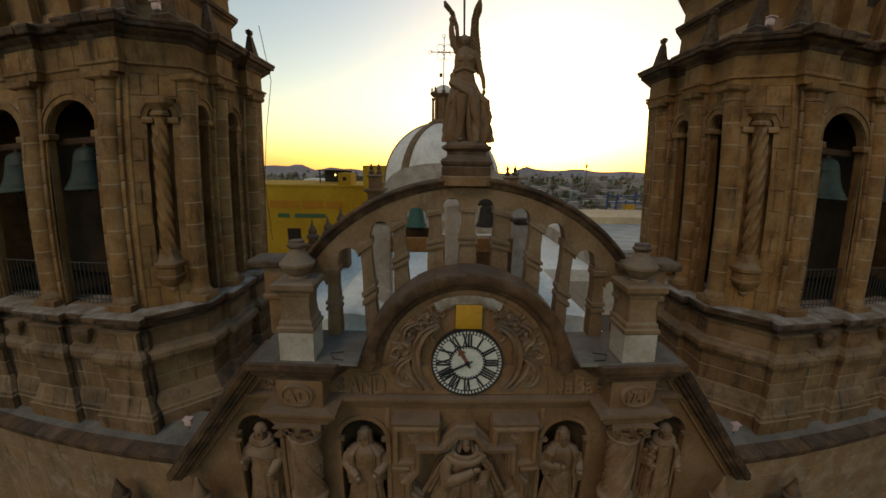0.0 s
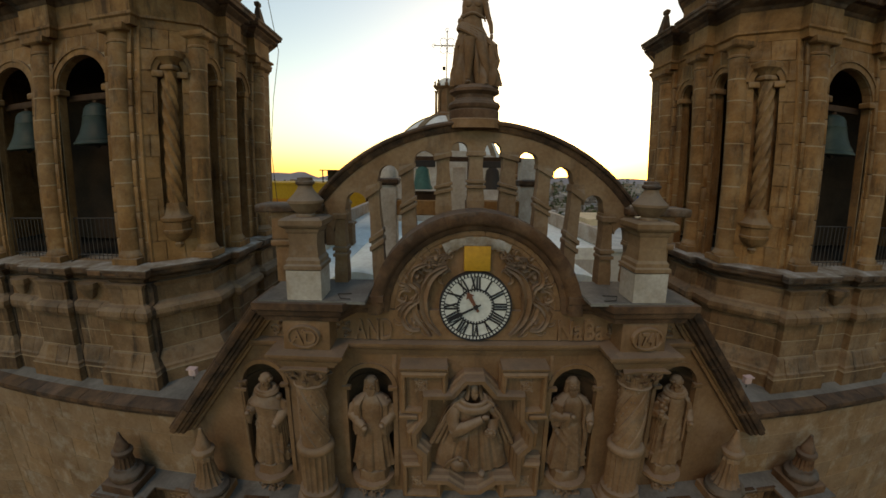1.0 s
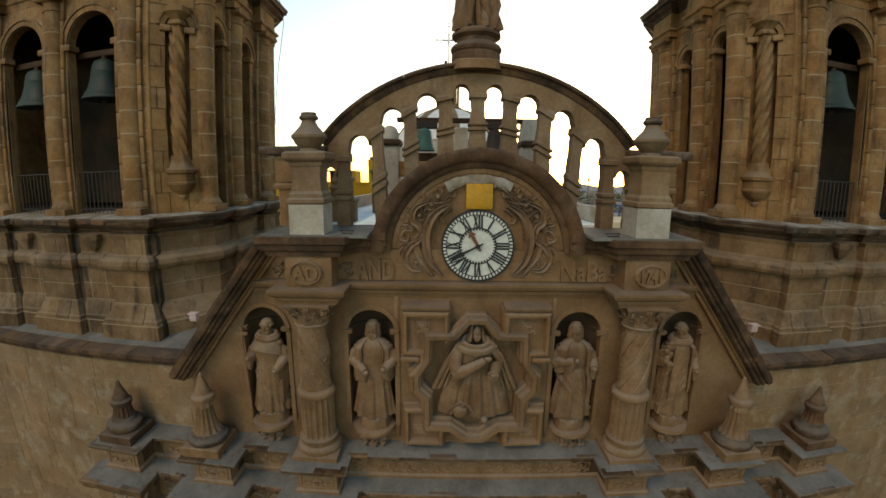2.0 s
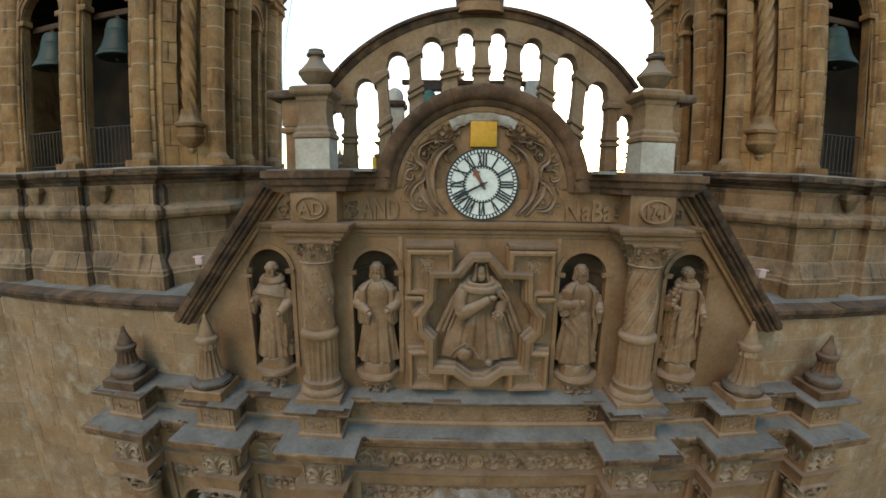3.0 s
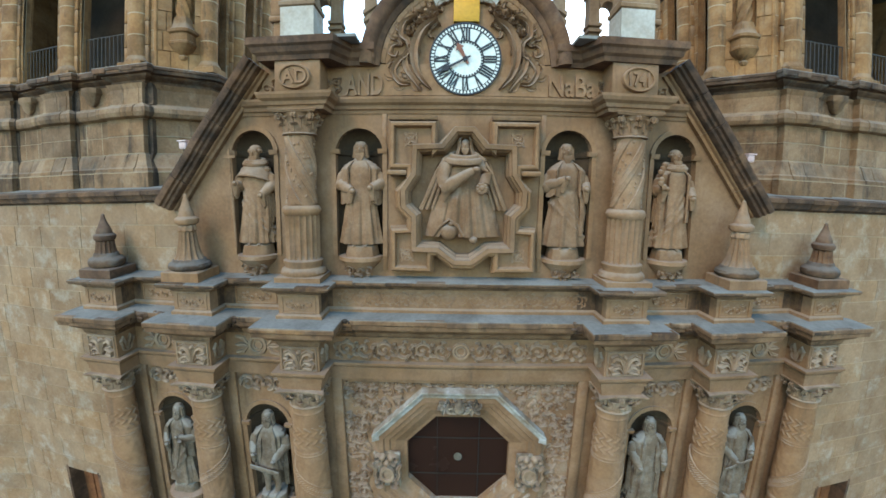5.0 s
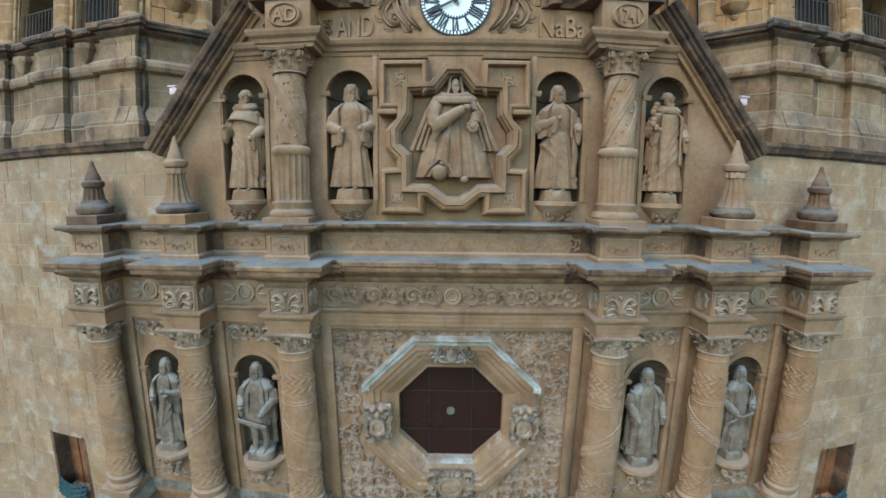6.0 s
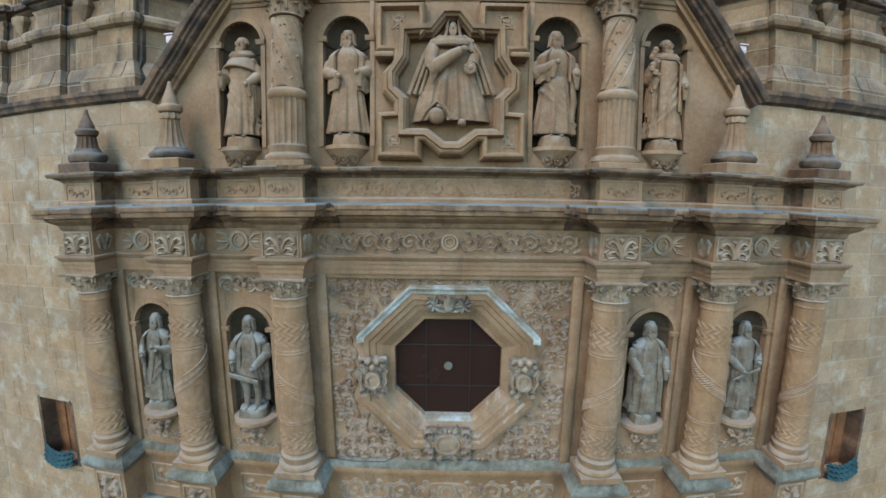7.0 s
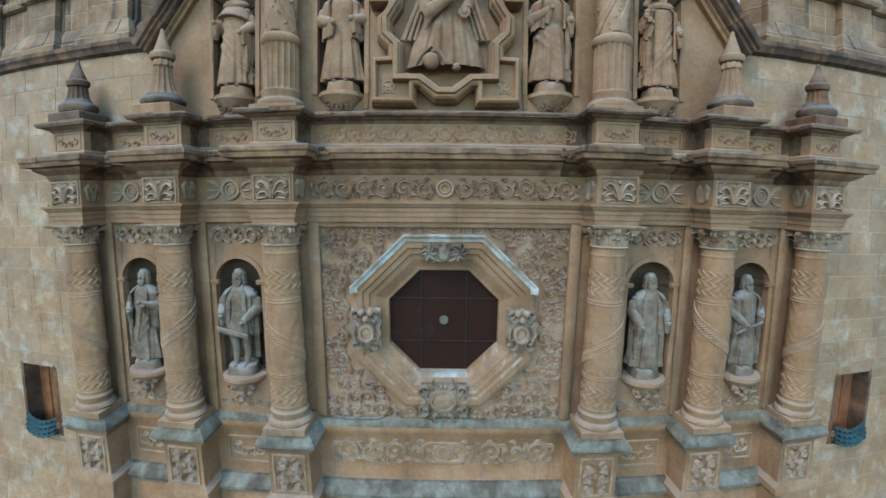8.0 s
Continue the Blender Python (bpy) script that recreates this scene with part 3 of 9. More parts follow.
def spring(x):
    near = sorted(HOLES, key=lambda o: abs(abs(x - o[0]) - o[1]))[:2]
    if len(near) < 2:
        return near[0][2] - near[0][1]
    (a, ha, za), (b, hb, zb) = sorted(near)
    t = min(1, max(0, (x - a) / max(1e-6, b - a)))
    return (za - ha) * (1 - t) + (zb - hb) * t
rows = []
for x in xs:
    hole = next((o for o in HOLES if abs(x - o[0]) <= o[1] + 1e-6), None)
    lo = hole[2] - hole[1] + math.sqrt(max(0, hole[1] ** 2 - (x - hole[0]) ** 2)) if hole else spring(x)
    lo = min(lo, arc_z(x, RS) - 0.05)
    if abs(x) > 3.46:
        lo = 20.9
    rows.append([bm.verts.new((x, d, z)) for d, z in ((SCREEN, lo), (SCREEN, arc_z(x, RS)), (SCREEN + 0.38, arc_z(x, RS)), (SCREEN + 0.38, lo))])
for a, b in zip(rows, rows[1:]):
    for j in range(4):
        bm.faces.new((a[j], b[j], b[(j + 1) % 4], a[(j + 1) % 4]))
bm.faces.new(rows[0])
bm.faces.new(rows[-1][::-1])
part("arch_band", bm, STONE_PALE, screen)
for k in range(17):
    a0, a1 = 39 + 102 * k / 17, 39 + 102 * (k + 1) / 17 - 0.05
    bm = mesh()
    ring_arch(bm, 0, CZ, [(4.30, SCREEN + 0.45), (4.27, SCREEN - 0.02), (4.31, SCREEN - 0.06), (4.40, SCREEN - 0.09), (4.41, SCREEN - 0.16), (4.45, SCREEN - 0.18), (4.50, SCREEN - 0.12), (4.50, SCREEN + 0.48), (4.38, SCREEN + 0.52)], a0, a1, 6)
    part("coping_stone", bm, COPING, screen, "dark weathered coping")
edges = [-3.7] + [0.5 * (a[0] + b[0]) for a, b in zip(HOLES, HOLES[1:])] + [3.7]
for i, c in enumerate(edges):
    if i in (0, len(edges) - 1):
        left, right = c - 0.24, c + 0.24
        ztop = 21.3
    else:
        left, right = HOLES[i - 1][0] + HOLES[i - 1][1], HOLES[i][0] - HOLES[i][1]
        ztop = max(spring(left), spring(right)) + 0.03
    zlo = 20.3 if abs(c) > 2.15 else 19.8 + math.sqrt(2.16 ** 2 - c * c)
    h, half, mid = ztop - zlo, (right - left) / 2, (left + right) / 2
    bm = mesh()
    rr = []
    prof = ((0.0, 1.0), (0.16, 1.0), (0.30, 0.92), (0.36, 0.90), (0.37, 1.10), (0.41, 1.10), (0.42, 0.88), (0.445, 0.88), (0.455, 1.10), (0.495, 1.10), (0.505, 0.88), (0.72, 0.74), (0.88, 0.80), (0.89, 1.06), (0.95, 1.06), (0.96, 0.98), (1.0, 1.0))
    for t, k in prof:
        z = zlo + h * t
        # splay: the lower end drawn towards the middle
        m = mid + lean_of(mid) * (t - 1) * h * 0.35
        drop = 0.10 * (1 if mid > 0 else -1) * min(1, abs(mid) / 1.5) if 0.3 < t < 0.96 and abs(mid) < 2.6 else 0
        rr.append([bm.verts.new((m + sx * half * k, d, z - sx * drop)) for sx, d in ((-1, SCREEN - 0.05 * (k > 1) + 0.03 * (k < 0.95)), (1, SCREEN - 0.05 * (k > 1) + 0.03 * (k < 0.95)), (1, SCREEN + 0.38), (-1, SCREEN + 0.38))])
    for a, b in zip(rr, rr[1:]):
        for j in range(4):
            bm.faces.new((a[j], a[(j + 1) % 4], b[(j + 1) % 4], b[j]))
    bm.faces.new(rr[0][::-1])
    bm.faces.new(rr[-1])
    part("baluster", bm, STONE_PALE, screen, smooth=False)
# wing slabs either side, behind the urns
for s in (-1, 1):
    bm = mesh()
    a, b = sorted((s * 3.3, s * 4.85))
    box(bm, a, b, SCREEN - 0.25, SCREEN + 0.5, 21.92, 22.1, bev=0.03)
    part("wing_slab", bm, STONE_DARK, screen, "dark stone slab")
    a, b = sorted((s * 3.9, s * 4.55))
    bm = mesh()
    box(bm, a, b, SCREEN - 0.05, SCREEN + 0.35, 21.3, 21.92, bev=0.02)
    box(bm, a + 0.06, b - 0.06, SCREEN, SCREEN + 0.3, 20.3, 21.3, bev=0.02)
    box(bm, a - 0.03, b + 0.03, SCREEN - 0.08, SCREEN + 0.35, 21.15, 21.28, bev=0.02)
    part("end_pier", bm, STONE, screen)

# ---- raking copings beside the upper niches ----
for s in (-1, 1):
    rake = thing("raking_coping", (s * 5.9, 0.5, 17.0), "dark weathered raking stone coping of the gable", "coping", group="raking copings")
    def slope(u, d, z, s=s):
        # u along the slope from the top, z square to it
        ax, az, bx, bz = 4.62, 20.0, 7.02, 16.92
        ln = math.hypot(bx - ax, bz - az)
        ex, ez = (bx - ax) / ln, (bz - az) / ln
        return (s * (ax + ex * u - ez * z), d, az + ez * u + ex * z)
    ln = math.hypot(2.4, 3.08)
    for name, pr, mat in (("coping", [(0.75, -0.26), (0.46, -0.26), (0.40, -0.23), (0.39, -0.17), (0.32, -0.15), (0.32, -0.09), (0.24, -0.07), (0.21, 0.0), (0.22, 0.05), (0.28, 0.07), (0.28, 0.11), (0.36, 0.13), (0.75, 0.13)], COPING), ("bed_moulding", [(0.85, -0.37), (0.68, -0.37), (0.66, -0.31), (0.58, -0.29), (0.56, -0.262), (0.85, -0.262)], STONE)):
        for k in range(5):
            bm = mesh()
            o = (0.0, 0.012, -0.008, 0.015, -0.012)[k] if name == "coping" else 0.0
            rows = [[bm.verts.new(slope(ln * (k + i * 0.985) / 5, d + o, z)) for d, z in pr] for i in range(2)]
            for a, b in zip(rows, rows[1:]):
                for j in range(len(pr)):
                    bm.faces.new((a[j], b[j], b[(j + 1) % len(pr)], a[(j + 1) % len(pr)]))
            bm.faces.new(rows[0]), bm.faces.new(rows[-1][::-1])
            bmesh.ops.recalc_face_normals(bm, faces=bm.faces)
            part(name, bm, mat, rake)

# ---- portal entablature, attic and cornices ----
def broken(lo, hi, half, ends):
    """Plan line that steps forward over each column."""
    p = [(ends[0], lo)]
    for c in COLS:
        p += [(c - half, lo), (c - half, hi), (c + half, hi), (c + half, lo)]
    return p + [(ends[1], lo)]


portal = thing("portal_entablature", (0, 0, 13.0), "carved sandstone portal entablature stepping out over columns", "entablature", kind="structure")
B = broken(0.42, -0.30, 0.43, (-9.12, 9.12))
part("architrave", made(sweep, B, [(-0.3, 12.92), (0.03, 12.92), (0.03, 13.03), (0.055, 13.035), (0.055, 13.14), (0.08, 13.145), (0.08, 13.22), (0.12, 13.25), (0.15, 13.30), (0.18, 13.31), (0.18, 13.36), (-0.3, 13.36)]), STONE, portal, smooth=False)
part("frieze", made(sweep, B, [(-0.3, 13.355), (0.02, 13.355), (0.02, 13.92), (-0.3, 13.92)]), STONE, portal)
part("cornice", made(sweep, B, cornice(13.915, 14.45, 0.49)), CORNICE, portal, "dark weathered cornice", smooth=False)
part("cornice_top", made(sweep, B, [(-0.6, 14.40), (0.475, 14.40), (0.475, 14.462), (-0.1, 14.50), (-0.6, 14.50)]), LEDGE, portal, "grey lime-washed top")
lip_stones(portal, B, 0.475, 14.33, 14.455, 0.7, random.Random(91), CORNICE)
rng = random.Random(93)
for c in COLS:
    for q in (-1, 1):
        if abs(c + q * 0.9) > 9:
            continue
        bm = mesh()
        for n in range(9):
            x, z = c + q * rng.uniform(0.86, 1.12), 14.45 - rng.uniform(0, 0.16)
            blob(bm, (x, 0.42 - 0.46 - rng.uniform(-0.05, 0.03), z), (rng.uniform(0.04, 0.09), rng.uniform(0.03, 0.07), rng.uniform(0.03, 0.06)), 7, 5)
        part("crumbled_edge", bm, COPING, portal, "crumbling blackened cornice edge", smooth=False)
attic = thing("attic", (0, 0, 14.5), "low sandstone attic course with panelled pedestals", "attic", kind="structure")
A = broken(0.50, -0.16, 0.46, (-9.1, 9.1))
part("dado", made(sweep, A, [(-0.4, 14.48), (0.06, 14.48), (0.06, 14.56), (0.0, 14.60), (0.0, 15.02), (-0.4, 15.02)]), STONE, attic)
part("attic_cornice", made(sweep, A, cornice(15.015, 15.22, 0.28, -0.4)), CORNICE, attic, "dark weathered cornice", smooth=False)
part("attic_top", made(sweep, A, [(-0.9, 15.19), (0.27, 15.19), (0.27, 15.232), (-0.1, 15.26), (-0.9, 15.26)]), LEDGE, attic, "grey lime-washed top")
def soot_shade_return(parent, c, half, lo, hi, run, profile, mat):
    """Skin of soot stain and painted shade over the return of a projecting block that faces the middle of the front,
    and over a short run of the recess beside it.
    """
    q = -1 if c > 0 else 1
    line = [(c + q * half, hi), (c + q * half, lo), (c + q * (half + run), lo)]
    part("sooty_return", made(sweep, line if q > 0 else line[::-1], [(o + 0.005, z) for o, z in profile]), mat, parent, "corner blackened by soot and painted shade", smooth=False)


rng = random.Random(94)
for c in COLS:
    soot_shade_return(portal, c, 0.43, 0.42, -0.24, rng.uniform(0.50, 0.72), cornice(13.915, 14.395, 0.49), SOOT_RUST_SHADE)
    soot_shade_return(attic, c, 0.46, 0.50, -0.11, rng.uniform(0.32, 0.50), cornice(15.015, 15.185, 0.28), SOOT_RUST_SHADE)
    soot_shade_return(attic, c, 0.46, 0.50, rng.uniform(0.0, 0.2), rng.uniform(0.12, 0.5), [(-0.1, 14.60), (0.0, 14.60), (0.0, 15.01), (-0.1, 15.01)], SOOT_RUST_SHADE)
lip_stones(attic, A, 0.27, 15.15, 15.23, 0.7, random.Random(92), CORNICE, jut=0.02)
# ---- ornament: scrolls and leaves in relief ----
def skin(bm, rows, cap=True):
    n = len(rows[0])
    for a, b in zip(rows, rows[1:]):
        for i in range(n):
            bm.faces.new((a[i], a[(i + 1) % n], b[(i + 1) % n], b[i]))
    if cap:
        bm.faces.new(rows[0][::-1]), bm.faces.new(rows[-1])


class Relief:
    """Gathers carved ribbons and leaves, laid on a face, into one mesh."""

    def __init__(self, at=flat, d=0.0):
        self.vs, self.fs, self.at, self.d = [], [], at, d

    def ribbon(self, pts, widths, lift, groove=0.5):
        """A stem or leaf along points, with a hollow down its middle; widths are spread evenly along it."""
        base, n, vs = len(self.vs), len(pts), self.vs
        for i, (u, z) in enumerate(pts):
            a, b = pts[max(0, i - 1)], pts[min(n - 1, i + 1)]
            dx, dz = b[0] - a[0], b[1] - a[1]
            ln = math.hypot(dx, dz) or 1
            nx, nz = -dz / ln, dx / ln
            q = i / (n - 1) * (len(widths) - 1)
            f = min(int(q), len(widths) - 2)
            w = widths[f] + (widths[f + 1] - widths[f]) * (q - f)
            for k, h in ((-1.0, -0.012), (-0.7, 0.9), (0.0, groove), (0.7, 0.9), (1.0, -0.012)):
                vs.append(self.at(u + nx * w * k, self.d - (h * lift if h > 0 else h), z + nz * w * k))
        for i in range(n - 1):
            for k in range(4):
                a = base + i * 5 + k
                self.fs.append((a, a + 1, a + 6, a + 5))
        self.fs.append(tuple(base + k for k in range(4, -1, -1)))
        self.fs.append(tuple(base + (n - 1) * 5 + k for k in range(5)))

    def leaf(self, u, z, a, length, width, lift, curl=0.6):
        """A pointed leaf from (u, z) towards angle a, curling aside."""
        pts = []
        for i in range(6):
            t = i / 5
            b = a + curl * t * t
            pts.append((u + length * t * math.cos(b), z + length * t * math.sin(b)))
        self.ribbon(pts, (0.25 * width, 0.9 * width, width, 0.7 * width, 0.12 * width), lift, 0.35)

    def spiral(self, u, z, s, turn, a0, lift, turns=1.15):
        pts = []
        for i in range(19):
            t = i / 18
            r = s * (0.46 * (1 - t) ** 0.9 + 0.05)
            a = a0 + turn * t * turns * 2 * math.pi
            pts.append((u + r * math.cos(a), z + r * math.sin(a)))
        self.ribbon(pts, (s * 0.05, s * 0.085, s * 0.075, s * 0.06, s * 0.08), lift)

    def knob(self, u, z, r, lift):
        base, n = len(self.vs), 8
        for k, h in ((1.0, -0.012), (0.85, 0.6), (0.4, 1.0)):
            for i in range(n):
                a = 2 * math.pi * i / n
                self.vs.append(self.at(u + r * k * math.cos(a), self.d - (h * lift if h > 0 else h), z + r * k * math.sin(a)))
        for q in range(2):
            for i in range(n):
                j = (i + 1) % n
                self.fs.append((base + q * n + i, base + q * n + j, base + (q + 1) * n + j, base + (q + 1) * n + i))
        self.fs.append(tuple(base + 2 * n + i for i in range(n)))

    def ring(self, u, z, r, w, lift, seg=20, rz=None):
        rz = r if rz is None else rz
        self.ribbon([(u + r * math.cos(2 * math.pi * i / seg), z + rz * math.sin(2 * math.pi * i / seg)) for i in range(seg + 1)], (w, w), lift, 0.9)

    def border(self, u0, u1, z0, z1, w, lift):
        for a, b in (((u0, z0), (u1, z0)), ((u1, z0), (u1, z1)), ((u1, z1), (u0, z1)), ((u0, z1), (u0, z0))):
            self.ribbon([a, b], (w, w), lift, 0.9)

    def bm(self):
        me = bpy.data.meshes.new("tmp")
        me.from_pydata(self.vs, [], self.fs)
        bm = bmesh.new()
        bm.from_mesh(me)
        bpy.data.meshes.remove(me)
        bmesh.ops.recalc_face_normals(bm, faces=bm.faces)
        return bm


def scrolls(cells, rng, at=flat, depth=0.05, d=0.0):
    """Relief foliage: for each cell (u, z, size) a spiral stem with leaves, neighbours turning against each other, mirrored about the middle."""
    rl = Relief(at, d)
    for u, z, s in cells:
        m = 1 if u >= 0 else -1
        turn = m * (1 if (round(abs(u) / s) + round(z / s)) % 2 else -1)
        a0 = (0.8 if m > 0 else math.pi - 0.8) + rng.uniform(-0.3, 0.3) + (1.6 if turn > 0 else 0)
        rl.spiral(u, z, s, turn, a0, depth * rng.uniform(0.8, 1.1))
        rl.knob(u, z, 0.10 * s, depth * 1.1)
        for k in range(3):
            a = a0 + k * 2.09 + 0.6
            rl.leaf(u + 0.34 * s * math.cos(a), z + 0.34 * s * math.sin(a), a + turn * 0.7, s * 0.36, s * 0.085, depth * rng.uniform(0.7, 1.25), turn * 0.9)
    return rl.bm()


def flower_panel(c, z, w, d):
    """A small square panel with a four-petalled flower and leaves in its corners."""
    rl = Relief(flat, d)
    rl.ring(c, z, w * 0.36, w * 0.05, 0.022, 18)
    for q in range(4):
        a = (q + 0.5) * math.pi / 2
        rl.leaf(c, z, a, w * 0.34, w * 0.15, 0.03, 0.3)
        rl.leaf(c + w * 0.36 * math.cos(a), z + w * 0.36 * math.sin(a), a, w * 0.24, w * 0.10, 0.025, 0.2)
    rl.knob(c, z, w * 0.11, 0.04)
    return rl.bm()


def rinceau(u0, u1, z, h, d, lift=0.06):
    """A running band of scrolls either side of a central roundel."""
    rl = Relief(flat, d)
    half = (u1 - u0) / 2
    c = (u0 + u1) / 2
    r = h * 0.36
    rl.ring(c, z, r, h * 0.07, lift)
    rl.ring(c, z, r * 0.62, h * 0.04, lift * 0.7, 14)
    n = max(2, round((half - r * 1.3) / (h * 0.95)))
    st = (half - r * 1.3) / n
    for s in (-1, 1):
        for k in range(n):
            u = c + s * (r * 1.3 + st * (k + 0.5))
            up = 1 if k % 2 == 0 else -1
            rl.spiral(u, z, h * 0.86, s * up, (math.pi if s > 0 else 0), lift)
            rl.knob(u, z, h * 0.09, lift)
            for q in range(5):
                a = -0.9 * up + q * 1.2
                rl.leaf(u + s * 0.30 * h * math.cos(a), z + 0.30 * h * math.sin(a), (a if s > 0 else math.pi - a) + 0.4 * s * up, h * 0.30, h * 0.075, lift * (0.8 + 0.1 * q), s * up * 0.8)
            rl.leaf(u + s * st * 0.40, z - up * h * 0.30, (0.3 * up if s > 0 else math.pi - 0.3 * up), h * 0.34, h * 0.10, lift, up * s * 0.9)
            rl.leaf(u + s * st * 0.40, z + up * h * 0.36, (-0.5 * up if s > 0 else math.pi + 0.5 * up), h * 0.28, h * 0.08, lift, -up * s * 0.9)
    return rl.bm()


def leaf_block(c, z, w, h, d, lift=0.07, frame=True):
    """A square block face: two fat leaves curling outwards from a common stem."""
    rl = Relief(flat, d)
    if frame:
        rl.border(c - w / 2, c + w / 2, z - h / 2, z + h / 2, 0.018, lift * 0.45)
    for s in (-1, 1):
        stem = [(c + s * w * k, z + h * v) for k, v in ((0.02, -0.40), (0.05, -0.05), (0.13, 0.22), (0.26, 0.34), (0.38, 0.26), (0.40, 0.10), (0.30, 0.04))]
        rl.ribbon(stem, (w * 0.035, w * 0.075, w * 0.09, w * 0.08, w * 0.05), lift)
        low = [(c + s * w * k, z + h * v) for k, v in ((0.06, -0.30), (0.16, -0.10), (0.30, -0.10), (0.40, -0.22), (0.36, -0.36), (0.24, -0.34))]
        rl.ribbon(low, (w * 0.03, w * 0.07, w * 0.08, w * 0.06), lift)
        rl.leaf(c + s * w * 0.12, z - h * 0.36, 0.2 if s > 0 else math.pi - 0.2, w * 0.3, w * 0.06, lift * 0.8, -s * 0.5)
    rl.knob(c, z + 0.30 * h, 0.07 * w, lift)
    rl.leaf(c, z - 0.02 * h, math.pi / 2, h * 0.26, w * 0.06, lift * 0.8, 0)
    return rl.bm()


def s_panel(c, z, w, h, d, lift=0.035, frame=True):
    """A shallow framed panel with two mirrored S scrolls."""
    rl = Relief(flat, d)
    if frame:
        rl.border(c - w / 2, c + w / 2, z - h / 2, z + h / 2, 0.02, lift)
    for s in (-1, 1):
        rl.spiral(c + s * w * 0.30, z + 0.02, h * 0.55, s, 0 if s < 0 else math.pi, lift)
        rl.spiral(c + s * w * 0.12, z - 0.04, h * 0.42, -s, math.pi if s < 0 else 0, lift)
        rl.leaf(c + s * w * 0.18, z + h * 0.2, 0.4 if s > 0 else math.pi - 0.4, h * 0.3, h * 0.08, lift, -s * 0.8)
    rl.knob(c, z, 0.05, lift)
    return rl.bm()


def acanthus_capital(bm, cx, cy, z0, z1, r):
    """A leafy capital: flaring bell, two rows of broad lobed leaves with rolled tips, coiled corner and middle volutes, hollow-sided abacus."""
    h = z1 - z0
    lathe(bm, cx, cy, [(r * 1.10, z0), (r * 1.15, z0 + 0.03 * h), (r * 1.10, z0 + 0.07 * h), (r * 0.98, z0 + 0.09 * h), (r * 0.98, z0 + 0.45 * h), (r * 1.10, z0 + 0.72 * h), (r * 1.26, z0 + 0.86 * h)], 24)
    for row, (zb, zh, rr) in enumerate(((0.08, 0.38, 1.0), (0.22, 0.50, 1.02))):
        for i in range(8):
            a = 2 * math.pi * (i + 0.5 * row) / 8
            ca, sa = math.cos(a), math.sin(a)
            prev = None
            for t, out, w in ((0, 0.02, 0.26), (0.25, 0.05, 0.34), (0.4, 0.06, 0.27), (0.58, 0.09, 0.34), (0.7, 0.13, 0.26), (0.86, 0.22, 0.29), (0.98, 0.33, 0.24), (0.98, 0.40, 0.19), (0.86, 0.42, 0.12), (0.80, 0.34, 0.08)):
                z = z0 + h * (zb + zh * t)
                cur = []
                for k, o in ((-1, -0.07), (-0.55, 0.03), (-0.15, 0.02), (0, 0.08), (0.15, 0.02), (0.55, 0.03), (1, -0.07)):
                    q = r * (rr + out + o)
                    cur.append(bm.verts.new((cx + q * ca - k * w * r * sa, cy + q * sa + k * w * r * ca, z)))
                if prev:
                    for n in range(6):
                        bm.faces.new((prev[n], prev[n + 1], cur[n + 1], cur[n]))
                prev = cur
    for k in range(8):
        a = k * math.pi / 4
        corner = k % 2
        ca, sa = math.cos(a), math.sin(a)
        far, top, coil = (1.52, 0.70, 0.20) if corner else (1.20, 0.74, 0.13)
        line = [(1.0, 0.40), (1.08, 0.58)] + [(far + coil * (1 - n / 16) * math.cos(2.4 - n * 0.62), top + coil * 0.80 * (1 - n / 16) * math.sin(2.4 - n * 0.62)) for n in range(15)]
        for side in (-0.09, 0.09):
            tube(bm, [(cx + r * q * ca - side * r * sa, cy + r * q * sa + side * r * ca, z0 + v * h) for q, v in line], r * 0.09, r * 0.06, 6)
    ab = []
    for q, z in ((0.94, 0.86), (1.0, 0.90), (1.0, 0.94), (1.05, 0.95), (1.05, 1.0), (0.9, 1.002)):
        ring = []
        for k in range(4):
            for n in range(6):
                u = -1 + n / 3
                e = r * 1.5 * q * (1 - 0.17 * (1 - u * u))
                x, y = u * r * 1.5 * q, -e
                for _ in range(k):
                    x, y = -y, x
                ring.append(bm.verts.new((cx + x, cy + y, z0 + h * z)))
        ab.append(ring)
    skin(bm, ab)


